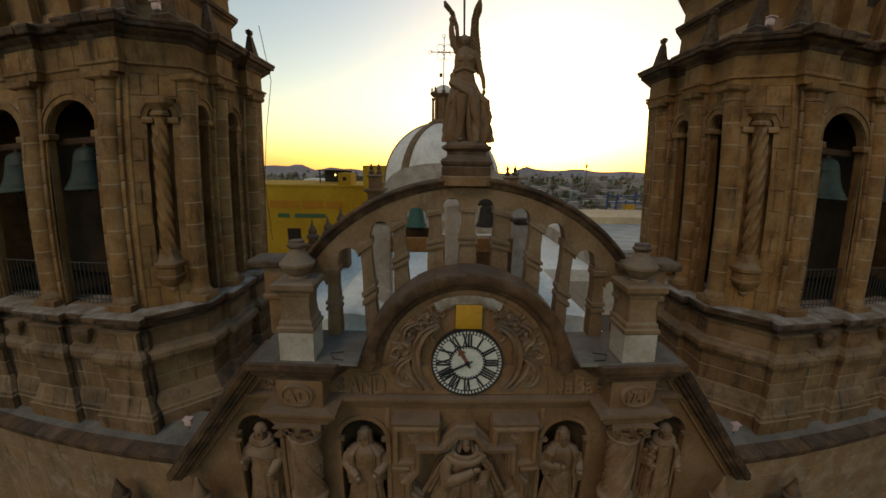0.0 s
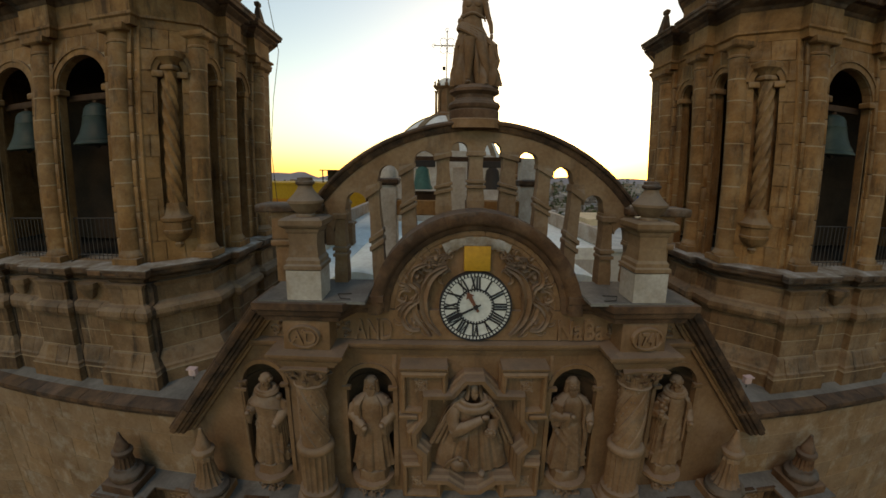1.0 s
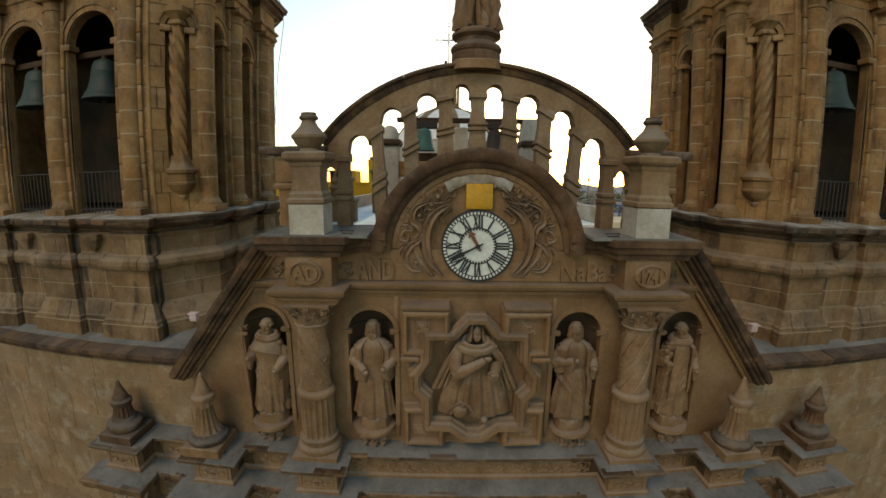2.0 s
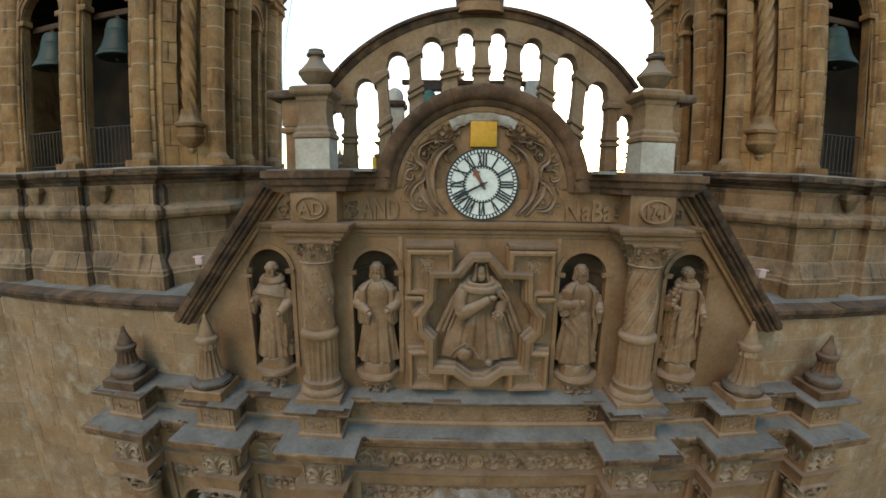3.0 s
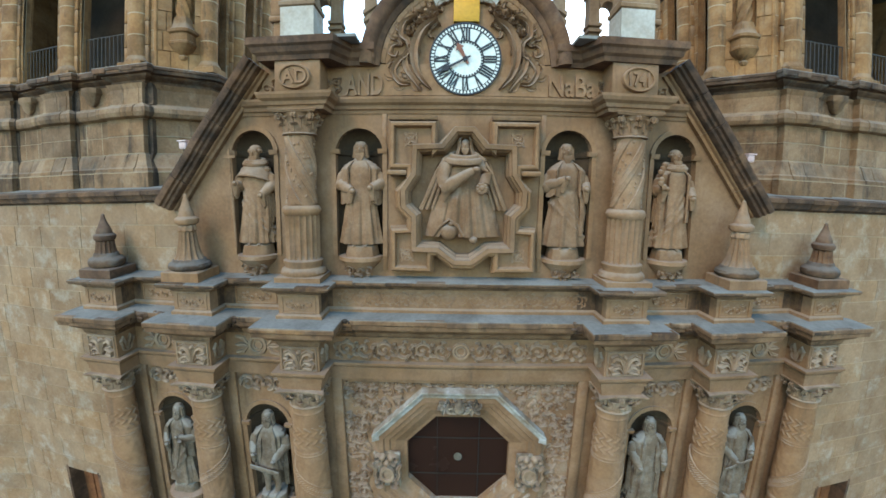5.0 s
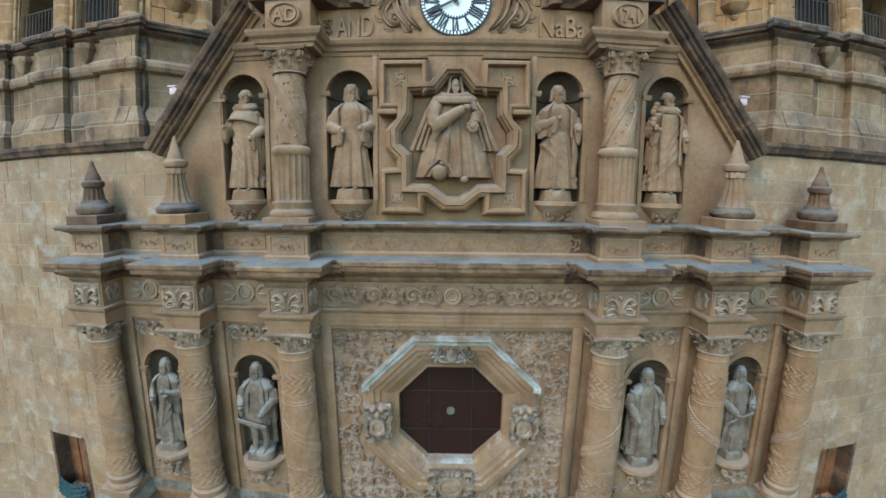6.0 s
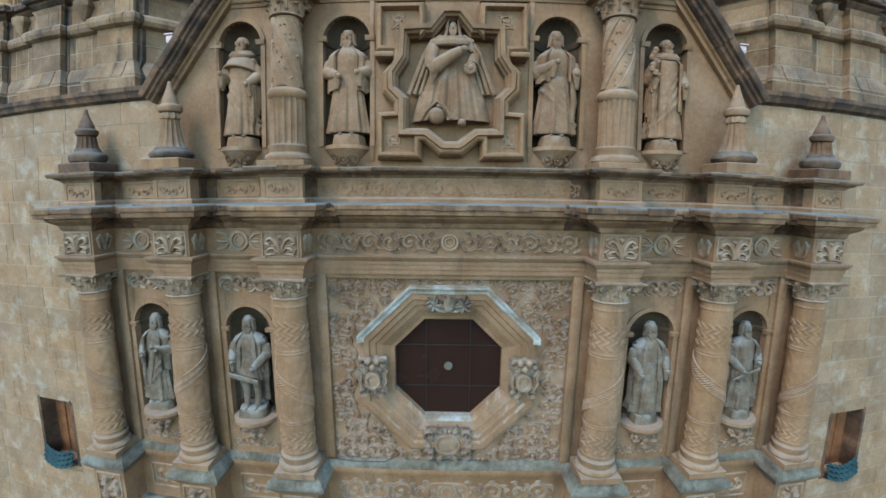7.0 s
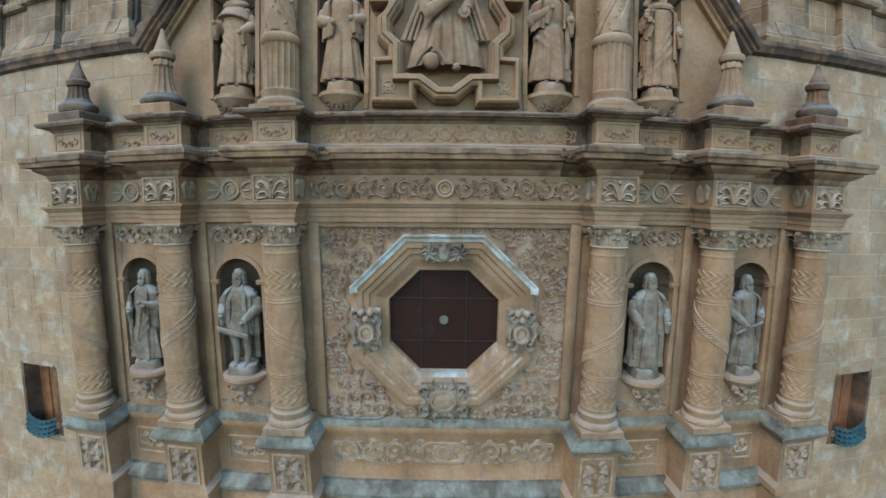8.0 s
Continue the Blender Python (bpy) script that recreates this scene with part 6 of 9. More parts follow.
def caped(bm):
    """A hooded figure in a wide cloak: forearm across the chest, hem lifted over a ball."""
    def sheet(rows, thick):
        skin(bm, [[bm.verts.new(p) for p in row] + [bm.verts.new((x, y + thick, z)) for x, y, z in row[::-1]] for row in rows])
    # cloak spread behind, its edges rolled forward
    rows = []
    for i in range(15):
        t = i / 14
        w = 0.34 + 0.16 * min(1, t / 0.15) ** 0.6 + 0.44 * t
        rows.append([(w * q, 0.79 - 0.30 * abs(q) ** 2.2 * (1 - 0.35 * t) + 0.02 * ridge_wave(10 * q) * t, 17.92 - 1.12 * t + 0.10 * (1 - abs(q)) * (1 - t)) for q in [-1 + j / 14 for j in range(29)]])
    sheet(rows, 0.05)
    for s in (-1, 1):
        for o, r in ((0.0, 0.05), (-0.10, 0.04), (-0.20, 0.035)):
            tube(bm, [(s * (x + o * k), y, z) for x, y, z, k in ((0.24, 0.50, 17.97, 0.2), (0.42, 0.47, 17.86, 0.4), (0.56, 0.47, 17.60, 0.8), (0.72, 0.52, 17.22, 1.0), (0.90, 0.60, 16.80, 1.2))], r * 0.8, r, 8)
    # gown widening to the hem with fanned folds
    rows = []
    for i in range(30):
        t = i / 29
        w = 0.36 + 0.10 * min(1, t / 0.15) + 0.42 * max(0, t - 0.12)
        row = []
        for j in range(81):
            q = -1 + j / 40
            open_up = max(0.0, 0.36 - ((q + 0.36) / 0.24) ** 2 * 0.36) * max(0, t - 0.45) / 0.55
            knee = 0.09 * math.exp(-((q + 0.22) / 0.20) ** 2 - ((t - 0.56) / 0.12) ** 2) + 0.06 * math.exp(-((q - 0.30) / 0.18) ** 2 - ((t - 0.75) / 0.2) ** 2)
            fold = (0.040 * ridge_wave(8.5 * q + 0.7) + 0.022 * ridge_wave(17 * q + 2)) * min(1, max(0, t - 0.22) / 0.4)
            row.append((w * q, 0.76 - (0.30 + 0.10 * t) * math.sqrt(max(0, 1 - 0.96 * q * q)) - fold * (1 - q * q) - knee, 17.86 - 1.64 * t + open_up))
        rows.append(row)
    sheet(rows, 0.05)
    # the lifted hem shows a rolled edge, the ball and the shoe below it
    tube(bm, [(-0.62, 0.46, 16.24), (-0.52, 0.40, 16.42), (-0.30, 0.35, 16.60), (-0.12, 0.36, 16.48), (0.0, 0.34, 16.24)], 0.03, 0.03, 7)
    blob(bm, (-0.30, 0.46, 16.32), (0.18, 0.17, 0.18), 18, 12)
    blob(bm, (-0.25, 0.40, 16.50), (0.07, 0.08, 0.06), 8, 6)
    blob(bm, (0.22, 0.36, 16.16), (0.09, 0.15, 0.08), 8, 6)
    # wide sleeve laid across the chest, its cuff hanging; hand on the breast
    tube(bm, [(-0.36, 0.52, 17.76), (-0.44, 0.44, 17.52), (-0.38, 0.36, 17.30)], 0.13, 0.15, 12)
    tube(bm, [(-0.42, 0.38, 17.24), (-0.20, 0.29, 17.38), (0.02, 0.26, 17.52), (0.18, 0.27, 17.62)], 0.16, 0.085, 12)
    tube(bm, [(-0.36, 0.34, 17.28), (-0.38, 0.36, 17.12), (-0.41, 0.40, 16.98)], 0.12, 0.03, 9)
    blob(bm, (0.25, 0.27, 17.65), (0.09, 0.06, 0.06), 8, 6)
    tube(bm, [(0.38, 0.52, 17.78), (0.47, 0.44, 17.54), (0.42, 0.36, 17.34)], 0.13, 0.12, 12)
    for n in range(9):
        blob(bm, (0.37 + 0.085 * math.cos(n * 0.7), 0.29, 17.26 + 0.085 * math.sin(n * 0.7)), (0.05, 0.05, 0.05), 7, 5)
    blob(bm, (0.37, 0.27, 17.26), (0.07, 0.06, 0.07), 8, 6)
    # cowl: two rolls of cloth on the shoulders, hood round the head
    for rx, ry, z, r in ((0.36, 0.26, 17.86, 0.075), (0.27, 0.20, 17.95, 0.06)):
        tube(bm, [(rx * math.cos(q), 0.56 + ry * math.sin(q), z + 0.07 * math.sin(q)) for q in [math.radians(20 * n) for n in range(19)]], r, r, 8)
    bust(bm, 0.02, 0.60, 18.16, 0.105, 1)


bm = mesh()
caped(bm)
solid("central_caped_statue", bm, STONE_STATUE, "large stone figure in a spread cape within a frame", "statue")

# ---- upper columns ----
def vine_wrap(parent, cx, cy, z0, z1, r, turn, turns, strands):
    """Broad carved bands winding round a shaft, with leaves between them."""
    for k in range(strands):
        rng = random.Random(k + int(cx * 10))
        bm = mesh()
        n = 40
        rows = []
        for i in range(n + 1):
            t = i / n
            a = turn * (2 * math.pi * turns * t + k * 2 * math.pi / strands)
            z = z0 + (z1 - z0) * t
            row = []
            for w, o in ((-0.36, -0.01), (-0.30, 0.030), (-0.16, 0.018), (0.0, 0.044), (0.16, 0.018), (0.30, 0.030), (0.36, -0.01)):
                q = r - 0.015 * t + o * (0.8 + 0.2 * math.sin(9 * t + k))
                row.append(bm.verts.new((cx + q * math.cos(a + w), cy + q * math.sin(a + w), z)))
            rows.append(row)
        for p, q in zip(rows, rows[1:]):
            for j in range(6):
                bm.faces.new((p[j], p[j + 1], q[j + 1], q[j]))
        bmesh.ops.recalc_face_normals(bm, faces=bm.faces)
        for i in range(7):
            t = (i + 0.5) / 7
            a = turn * (2 * math.pi * turns * t + (k + 0.5) * 2 * math.pi / strands)
            z = z0 + (z1 - z0) * t
            for _ in range(2):
                aa = a + rng.uniform(-0.18, 0.18)
                zz = min(z1 - 0.06, max(z0 + 0.06, z + rng.uniform(-0.09, 0.09)))
                blob(bm, (cx + (r - 0.006) * math.cos(aa), cy + (r - 0.006) * math.sin(aa), zz), (0.024, 0.024, 0.028), 7, 5)
        part("vine_band", bm, STONE_CARVED, parent, "carved vine band")


for s in (-1, 1):
    c, y = s * 3.5, 0.42
    col = thing("upper_column", (c, y, 15.26), "sandstone column, fluted below and vine-spiralled above", "column", group="upper columns")
    bm = mesh()
    plinth(bm, c, y, [(0.52, 15.255), (0.52, 15.36), (0.5, 15.37)])
    lathe(bm, c, y, [(0.49, 15.36), (0.52, 15.42), (0.49, 15.50), (0.42, 15.54), (0.42, 15.60), (0.45, 15.64), (0.45, 15.69), (0.39, 15.72)], 28)
    part("base", bm, STONE, col)
    part("fluted_drum", made(lathe, c, y, [(0.38, 15.70), (0.385, 15.76), (0.385, 16.64), (0.38, 16.70)], 162, lambda a, z: -0.06 * abs(math.sin(9 * a)) ** 0.6 if 15.74 < z < 16.68 else 0), STONE, col)
    part("collar", made(lathe, c, y, [(0.38, 16.68), (0.43, 16.73), (0.44, 16.79), (0.40, 16.86), (0.36, 16.88)], 28), STONE, col)
    part("spiral_shaft", made(lathe, c, y, [(0.315 - 0.02 * i / 8, 16.87 + 1.5 * i / 8) for i in range(9)], 40), STONE_CARVED, col, "smooth shaft under carved vines")
    vine_wrap(col, c, y, 16.92, 18.34, 0.325, s, 0.40, 4)
    part("capital", made(acanthus_capital, c, y, 18.36, 18.86, 0.335), STONE_CARVED, col)

# ---- ovals and letters on the piers and frieze ----
def letters(text, cx, cz, d, size, parent, name, label, fit=None):
    """Raised letters; fit: width and height to which the condensed lettering is cut."""
    cu = bpy.data.curves.new("tmp_text", "FONT")
    cu.body, cu.size, cu.align_x, cu.align_y, cu.extrude = text, size, "CENTER", "CENTER", 0.035
    cu.offset = 0.008
    ob = bpy.data.objects.new("tmp_text", cu)
    me = bpy.data.meshes.new_from_object(ob)
    bm = bmesh.new()
    bm.from_mesh(me)
    x0, x1 = min(v.co.x for v in bm.verts), max(v.co.x for v in bm.verts)
    y0, y1 = min(v.co.y for v in bm.verts), max(v.co.y for v in bm.verts)
    kx, ky = (fit[0] / (x1 - x0), fit[1] / (y1 - y0)) if fit else (1, 1)
    for v in bm.verts:
        v.co = Vector((cx + (v.co.x - (x0 + x1) / 2) * kx, d - v.co.z, cz + (v.co.y - (y0 + y1) / 2) * ky))
    bpy.data.objects.remove(ob)
    bpy.data.curves.remove(cu)
    bpy.data.meshes.remove(me)
    return part(name, bm, STONE_CARVED, parent, label, smooth=False)


for s, word in ((-1, "AD"), (1, "1741")):
    ov = thing("oval_plaque", (s * 3.5, 0.14, 19.3), "raised oval stone plaque with carved letters" if s < 0 else "raised oval stone plaque with a carved date", "plaque", group="oval plaques")
    bm = mesh()
    rows = []
    for i in range(33):
        a = 2 * math.pi * i / 32
        rows.append([bm.verts.new((s * 3.5 + 0.36 * k * math.cos(a), d, 19.52 + 0.25 * k * math.sin(a))) for k, d in ((1.0, 0.17), (1.0, 0.09), (0.95, 0.05), (0.86, 0.05), (0.82, 0.10))])
    for a, b in zip(rows, rows[1:]):
        for j in range(4):
            bm.faces.new((a[j], a[j + 1], b[j + 1], b[j]))
    bm.faces.new([r[4] for r in rows[:-1]])
    bmesh.ops.recalc_face_normals(bm, faces=bm.faces)
    part("rim", bm, STONE, ov)
    letters(word, s * 3.5, 19.52, 0.085, 0.38 if s < 0 else 0.31, ov, "lettering", "carved raised letters", None if s < 0 else (0.44, 0.29))
    if s < 0:
        letters("o", s * 3.5 + 0.01, 19.64, 0.085, 0.15, ov, "small_letter", "small raised letter")
for s, word, at_x, wide in ((-1, "AND", -2.155, 0.81), (1, "NaBa", 2.285, 1.01)):
    fz = thing("letter_frieze", (s * 2.1, WALL - 0.06, 19.3), "carved stone frieze with large raised letters", "inscription", group="letter friezes")
    letters(word, at_x, 19.475, WALL - 0.085, 0.54, fz, "lettering", "raised carved letters", (wide, 0.46))
    part("scroll", scrolls([(s * 2.72 - 0.02 + 0.27 * (s > 0), 19.56, 0.20), (s * 2.72 - 0.02 + 0.27 * (s > 0), 19.38, 0.20)], random.Random(s + 9), depth=0.06, d=WALL - 0.06), STONE_CARVED, fz, kind="stuff")
for s in (-1, 1):
    part("scroll", scrolls([(s * 2.98, 19.5, 0.2), (s * 4.1, 19.48, 0.34), (s * 4.35, 19.4, 0.24)], random.Random(s + 5), depth=0.06, d=WALL - 0.06), STONE_CARVED, entablature, kind="stuff")

# ---- the clock ----
clock = thing("church_clock", (0, 0.78, 19.24), "white round church clock with black roman numerals", "clock")
CC = 20.0
R = 0.735


def disc(bm, r0, r1, d0, d1, seg=64, cx=0.0, cz=CC):
    rows = []
    for i in range(seg):
        a = 2 * math.pi * i / seg
        rows.append([bm.verts.new((cx + r * math.cos(a), d, cz + r * math.sin(a))) for r, d in ((r0, d1), (r0, d0), (r1, d0), (r1, d1))])
    for i in range(seg):
        a, b = rows[i], rows[(i + 1) % seg]
        for j in range(4):
            bm.faces.new((a[j], b[j], b[(j + 1) % 4], a[(j + 1) % 4]))


def plate(bm, r, d0, d1, seg=64):
    f = [bm.verts.new((r * math.cos(2 * math.pi * i / seg), d0, CC + r * math.sin(2 * math.pi * i / seg))) for i in range(seg)]
    g = [bm.verts.new((v.co.x, d1, v.co.z)) for v in f]
    bm.faces.new(f), bm.faces.new(g[::-1])
    for i in range(seg):
        bm.faces.new((f[i], g[i], g[(i + 1) % seg], f[(i + 1) % seg]))
    bmesh.ops.recalc_face_normals(bm, faces=bm.faces)


def bar(bm, x0, z0, x1, z1, w, d0, d1, w2=None):
    """A flat bar from one point to another on the dial."""
    w2 = w if w2 is None else w2
    dx, dz = x1 - x0, z1 - z0
    ln = math.hypot(dx, dz)
    nx, nz = -dz / ln / 2, dx / ln / 2
    p = [(x0 + nx * w, z0 + nz * w), (x0 - nx * w, z0 - nz * w), (x1 - nx * w2, z1 - nz * w2), (x1 + nx * w2, z1 + nz * w2)]
    f, g = [bm.verts.new((x, d0, z)) for x, z in p], [bm.verts.new((x, d1, z)) for x, z in p]
    bm.faces.new(f), bm.faces.new(g[::-1])
    for i in range(4):
        bm.faces.new((f[i], g[i], g[(i + 1) % 4], f[(i + 1) % 4]))


part("dial", made(plate, R * 0.97, 0.74, 0.86), CLOCK_WHITE, clock, "white dial", smooth=False)
rim = made(disc, R * 0.885, R * 1.02, 0.725, 0.86)
disc(rim, R * 0.995, R * 1.035, 0.70, 0.86)
part("minute_ring", rim, BLACK, clock, "black minute ring", smooth=False)
for i in range(60):
    a = 2 * math.pi * i / 60
    bm = mesh()
    bar(bm, 0.905 * R * math.sin(a), CC + 0.905 * R * math.cos(a), 0.985 * R * math.sin(a), CC + 0.985 * R * math.cos(a), 0.036, 0.715, 0.73, 0.044)
    part("minute_mark", bm, CLOCK_WHITE, clock, smooth=False)
inner = made(disc, R * 0.505, R * 0.54, 0.725, 0.745)
for i in range(36):
    a = 2 * math.pi * (i + 0.5) / 36
    bar(inner, 0.455 * R * math.sin(a), CC + 0.455 * R * math.cos(a), 0.51 * R * math.sin(a), CC + 0.51 * R * math.cos(a), 0.026, 0.725, 0.745, 0.036)
part("inner_ring", inner, BLACK, clock, "scalloped black inner ring", smooth=False)
NUM = ("XII", "I", "II", "III", "IIII", "V", "VI", "VII", "VIII", "IX", "X", "XI")
for h, word in enumerate(NUM):
    a = 2 * math.pi * h / 12
    er, et = (math.sin(a), math.cos(a)), (math.cos(a), -math.sin(a))
    r0, r1 = 0.53 * R, 0.89 * R
    wid = {"I": 0.056, "V": 0.088, "X": 0.092}
    total = sum(wid[ch] for ch in word)
    t = -total / 2
    bm = mesh()
    def put(ta, ra, tb, rb, w):
        bar(bm, er[0] * ra + et[0] * ta, CC + er[1] * ra + et[1] * ta, er[0] * rb + et[0] * tb, CC + er[1] * rb + et[1] * tb, w, 0.722, 0.745)
    for ch in word:
        m = t + wid[ch] / 2
        if ch == "I":
            put(m, r0, m, r1, 0.037)
        elif ch == "V":
            put(m - 0.036, r1, m, r0, 0.040), put(m + 0.036, r1, m, r0, 0.020)
        else:
            put(m - 0.036, r1, m + 0.036, r0, 0.040), put(m + 0.036, r1, m - 0.036, r0, 0.020)
        t += wid[ch]
    part("numeral", bm, BLACK, clock, smooth=False)
def hand(ang, length, w, mat, name, lab, d):
    a = radians(ang)
    e = (math.sin(a), math.cos(a))
    bm = mesh()
    bar(bm, -0.12 * e[0], CC - 0.12 * e[1], length * 0.7 * e[0], CC + length * 0.7 * e[1], w * 0.6, d, d + 0.012, w)
    bar(bm, length * 0.66 * e[0], CC + length * 0.66 * e[1], length * e[0], CC + length * e[1], w * 2.2, d, d + 0.012, 0.01)
    part(name, bm, mat, clock, lab, smooth=False)
hand(331, 0.37, 0.085, RED_PAINT, "hour_hand", "dull red hour hand", 0.69)
hand(243, 0.62, 0.055, BLACK, "minute_hand", "black minute hand", 0.675)
part("hub", made(plate, 0.05, 0.665, 0.73, 20), BLACK, clock, smooth=False)

# carving round the clock
carve = thing("clock_carving", (0, 0.8, 19.3), "curling acanthus carving either side of the clock", "carving")
for s in (-1, 1):
    rl = Relief(flat, WALL + 0.02)
    def run(pts, widths, lift, groove=0.45):
        # smooth the line through the given points
        q = [Vector((s * x, z)) for x, z in pts]
        out = []
        for k in range(len(q) - 1):
            a, b, c, e = q[max(0, k - 1)], q[k], q[k + 1], q[min(len(q) - 1, k + 2)]
            for n in range(5):
                t = n / 5
                out.append(0.5 * (2 * b + (c - a) * t + (2 * a - 5 * b + 4 * c - e) * t * t + (3 * b - a - 3 * c + e) * t ** 3))
        out.append(q[-1])
        rl.ribbon([(v.x, v.y) for v in out], widths, lift, groove)
    # fat leaf hugging the dial, and the S scroll outside it
    run([(0.60, 20.86), (0.90, 20.66), (1.06, 20.34), (1.08, 20.0), (0.98, 19.66), (0.72, 19.36)], (0.03, 0.09, 0.115, 0.11, 0.08, 0.02), 0.20, 0.4)
    run([(1.02, 20.92), (1.30, 20.78), (1.36, 20.52), (1.22, 20.38), (1.20, 20.14), (1.40, 19.98), (1.52, 19.74), (1.38, 19.50), (1.16, 19.48)], (0.03, 0.07, 0.07, 0.05, 0.08, 0.07, 0.03), 0.18)
    run([(1.16, 20.30), (1.28, 20.06), (1.24, 19.80), (1.10, 19.58), (0.92, 19.34)], (0.03, 0.08, 0.09, 0.06, 0.02), 0.16)
    run([(1.40, 20.36), (1.58, 20.30), (1.62, 20.16), (1.50, 20.10), (1.46, 20.20)], (0.03, 0.06, 0.05, 0.04), 0.09)
    run([(1.30, 19.92), (1.50, 20.0), (1.64, 19.90), (1.60, 19.76)], (0.02, 0.06, 0.06, 0.03), 0.09)
    run([(0.72, 19.34), (0.98, 19.44), (1.24, 19.36), (1.46, 19.44), (1.62, 19.36)], (0.03, 0.07, 0.07, 0.06, 0.02), 0.09)
    rl.spiral(s * 0.98, 20.86, 0.34, -s, 0 if s < 0 else math.pi, 0.13, 1.4)
    rl.spiral(s * 1.28, 19.62, 0.30, s, 1.57, 0.11, 1.3)
    rl.spiral(s * 1.22, 20.62, 0.26, s, 1.57, 0.11, 1.3)
    rl.spiral(s * 0.70, 21.0, 0.24, s, 1.57, 0.11, 1.3)
    for x, z, a in ((0.98, 20.86, 1.2), (0.98, 20.86, 2.4), (1.36, 20.60, 0.3), (1.44, 20.46, -0.2), (1.5, 19.7, 0.5), (1.52, 19.6, -0.3), (1.3, 19.45, -0.9), (0.8, 20.95, 1.9), (1.1, 21.0, 0.8), (1.18, 20.2, 2.6), (1.2, 19.9, 3.4), (0.6, 21.1, 1.9)):
        rl.leaf(s * x, z, a if s > 0 else math.pi - a, 0.22, 0.055, 0.11, s * 0.8)
    for x, z, r in ((0.98, 20.86, 0.06), (1.28, 19.62, 0.05), (1.22, 20.62, 0.05), (0.84, 21.02, 0.06)):
        rl.knob(s * x, z, r, 0.16)
    rng = random.Random(17)
    for q in range(46):
        a, rr = math.radians(rng.uniform(-42, 64)), rng.uniform(0.98, 1.50)
        x, z = rr * math.cos(a), CC + rr * math.sin(a) * 0.92
        if math.hypot(x, z - 19.80) < 1.52 and z > 19.30:
            b = a + rng.choice((-1, 1)) * rng.uniform(0.9, 1.9)
            rl.leaf(s * x, z, b if s > 0 else math.pi - b, rng.uniform(0.14, 0.26), rng.uniform(0.035, 0.06), rng.uniform(0.05, 0.12), s * rng.uniform(-1.2, 1.2))
    part("acanthus_relief", rl.bm(), STONE_CARVED, carve, kind="stuff")
for k in range(9):
    a0 = 64 + 52 * k / 9
    part("crest_stone", made(ring_arch, 0, 19.84, [(1.46 - 0.02 * (k % 3), 0.86), (1.46 - 0.02 * (k % 3), 0.77), (1.50, 0.75), (1.58 + 0.015 * (k % 2), 0.75), (1.64 + 0.015 * (k % 2), 0.79), (1.64, 0.86)], a0, a0 + 5.7, 3), WHITENED, carve, "worn pale crest stone")
sign = thing("yellow_panel", (0, 0.78, 20.78), "plain yellow board in a stone recess above clock", "board")
part("board", made(box, -0.26, 0.28, 0.70, 0.84, 20.78, 21.30, bev=0.01), YELLOW, sign)
part("stone_cap", made(box, -0.30, 0.32, 0.72, 0.85, 21.30, 21.36, bev=0.02), WHITENED, sign)

# ---- urns on pedestals at the gable shoulders ----
for s in (-1, 1):
    c, y = s * 3.42, 0.42
    urn = thing("urn_pedestal", (c, y, 20.31), "stone urn on a waisted pedestal with whitewashed base", "urn", group="gable urns")
    part("plinth", made(plinth, c, y, [(0.36, 20.30), (0.36, 20.90)]), WHITEWASH, urn, "whitewashed plinth block", smooth=False)
    part("pedestal", made(plinth, c, y, [(0.34, 20.90), (0.39, 20.93), (0.39, 21.0), (0.35, 21.03), (0.35, 21.10), (0.31, 21.16), (0.285, 21.4), (0.30, 21.62), (0.33, 21.66), (0.34, 21.72), (0.41, 21.76), (0.44, 21.80), (0.44, 21.89), (0.38, 21.93)]), STONE_PALE, urn, smooth=False)
    part("urn", made(lathe, c, y, [(0.20, 21.92), (0.20, 21.96), (0.17, 21.99), (0.22, 22.03), (0.29, 22.09), (0.335, 22.18), (0.365, 22.20), (0.365, 22.25), (0.34, 22.27), (0.27, 22.34), (0.19, 22.43), (0.15, 22.50), (0.145, 22.55)], 32), STONE_PALE, urn)
    part("urn_cap", made(lathe, c, y, [(0.15, 22.54), (0.195, 22.57), (0.195, 22.61), (0.16, 22.64), (0.155, 22.69), (0.07, 22.70)], 24), STONE_DARK, urn, "dark weathered cap")

# ---- angel on the crown of the screen ----
ap = thing("statue_pedestal", (-0.05, 1.66, 23.8), "round moulded stone pedestal on the arch crown", "pedestal")
part("block", made(lathe, -0.05, 1.66, [(0.55, 23.72), (0.55, 23.90), (0.53, 23.92)], 28, square=0.4), STONE, ap, smooth=False)
part("drum", made(lathe, -0.05, 1.66, [(0.53, 23.86), (0.53, 24.10), (0.50, 24.12), (0.54, 24.16), (0.56, 24.22), (0.53, 24.28), (0.45, 24.31), (0.42, 24.36), (0.42, 24.43), (0.47, 24.46), (0.53, 24.49), (0.53, 24.55), (0.46, 24.58), (0.40, 24.64)], 32), STONE_BROWN, ap, smooth=False)


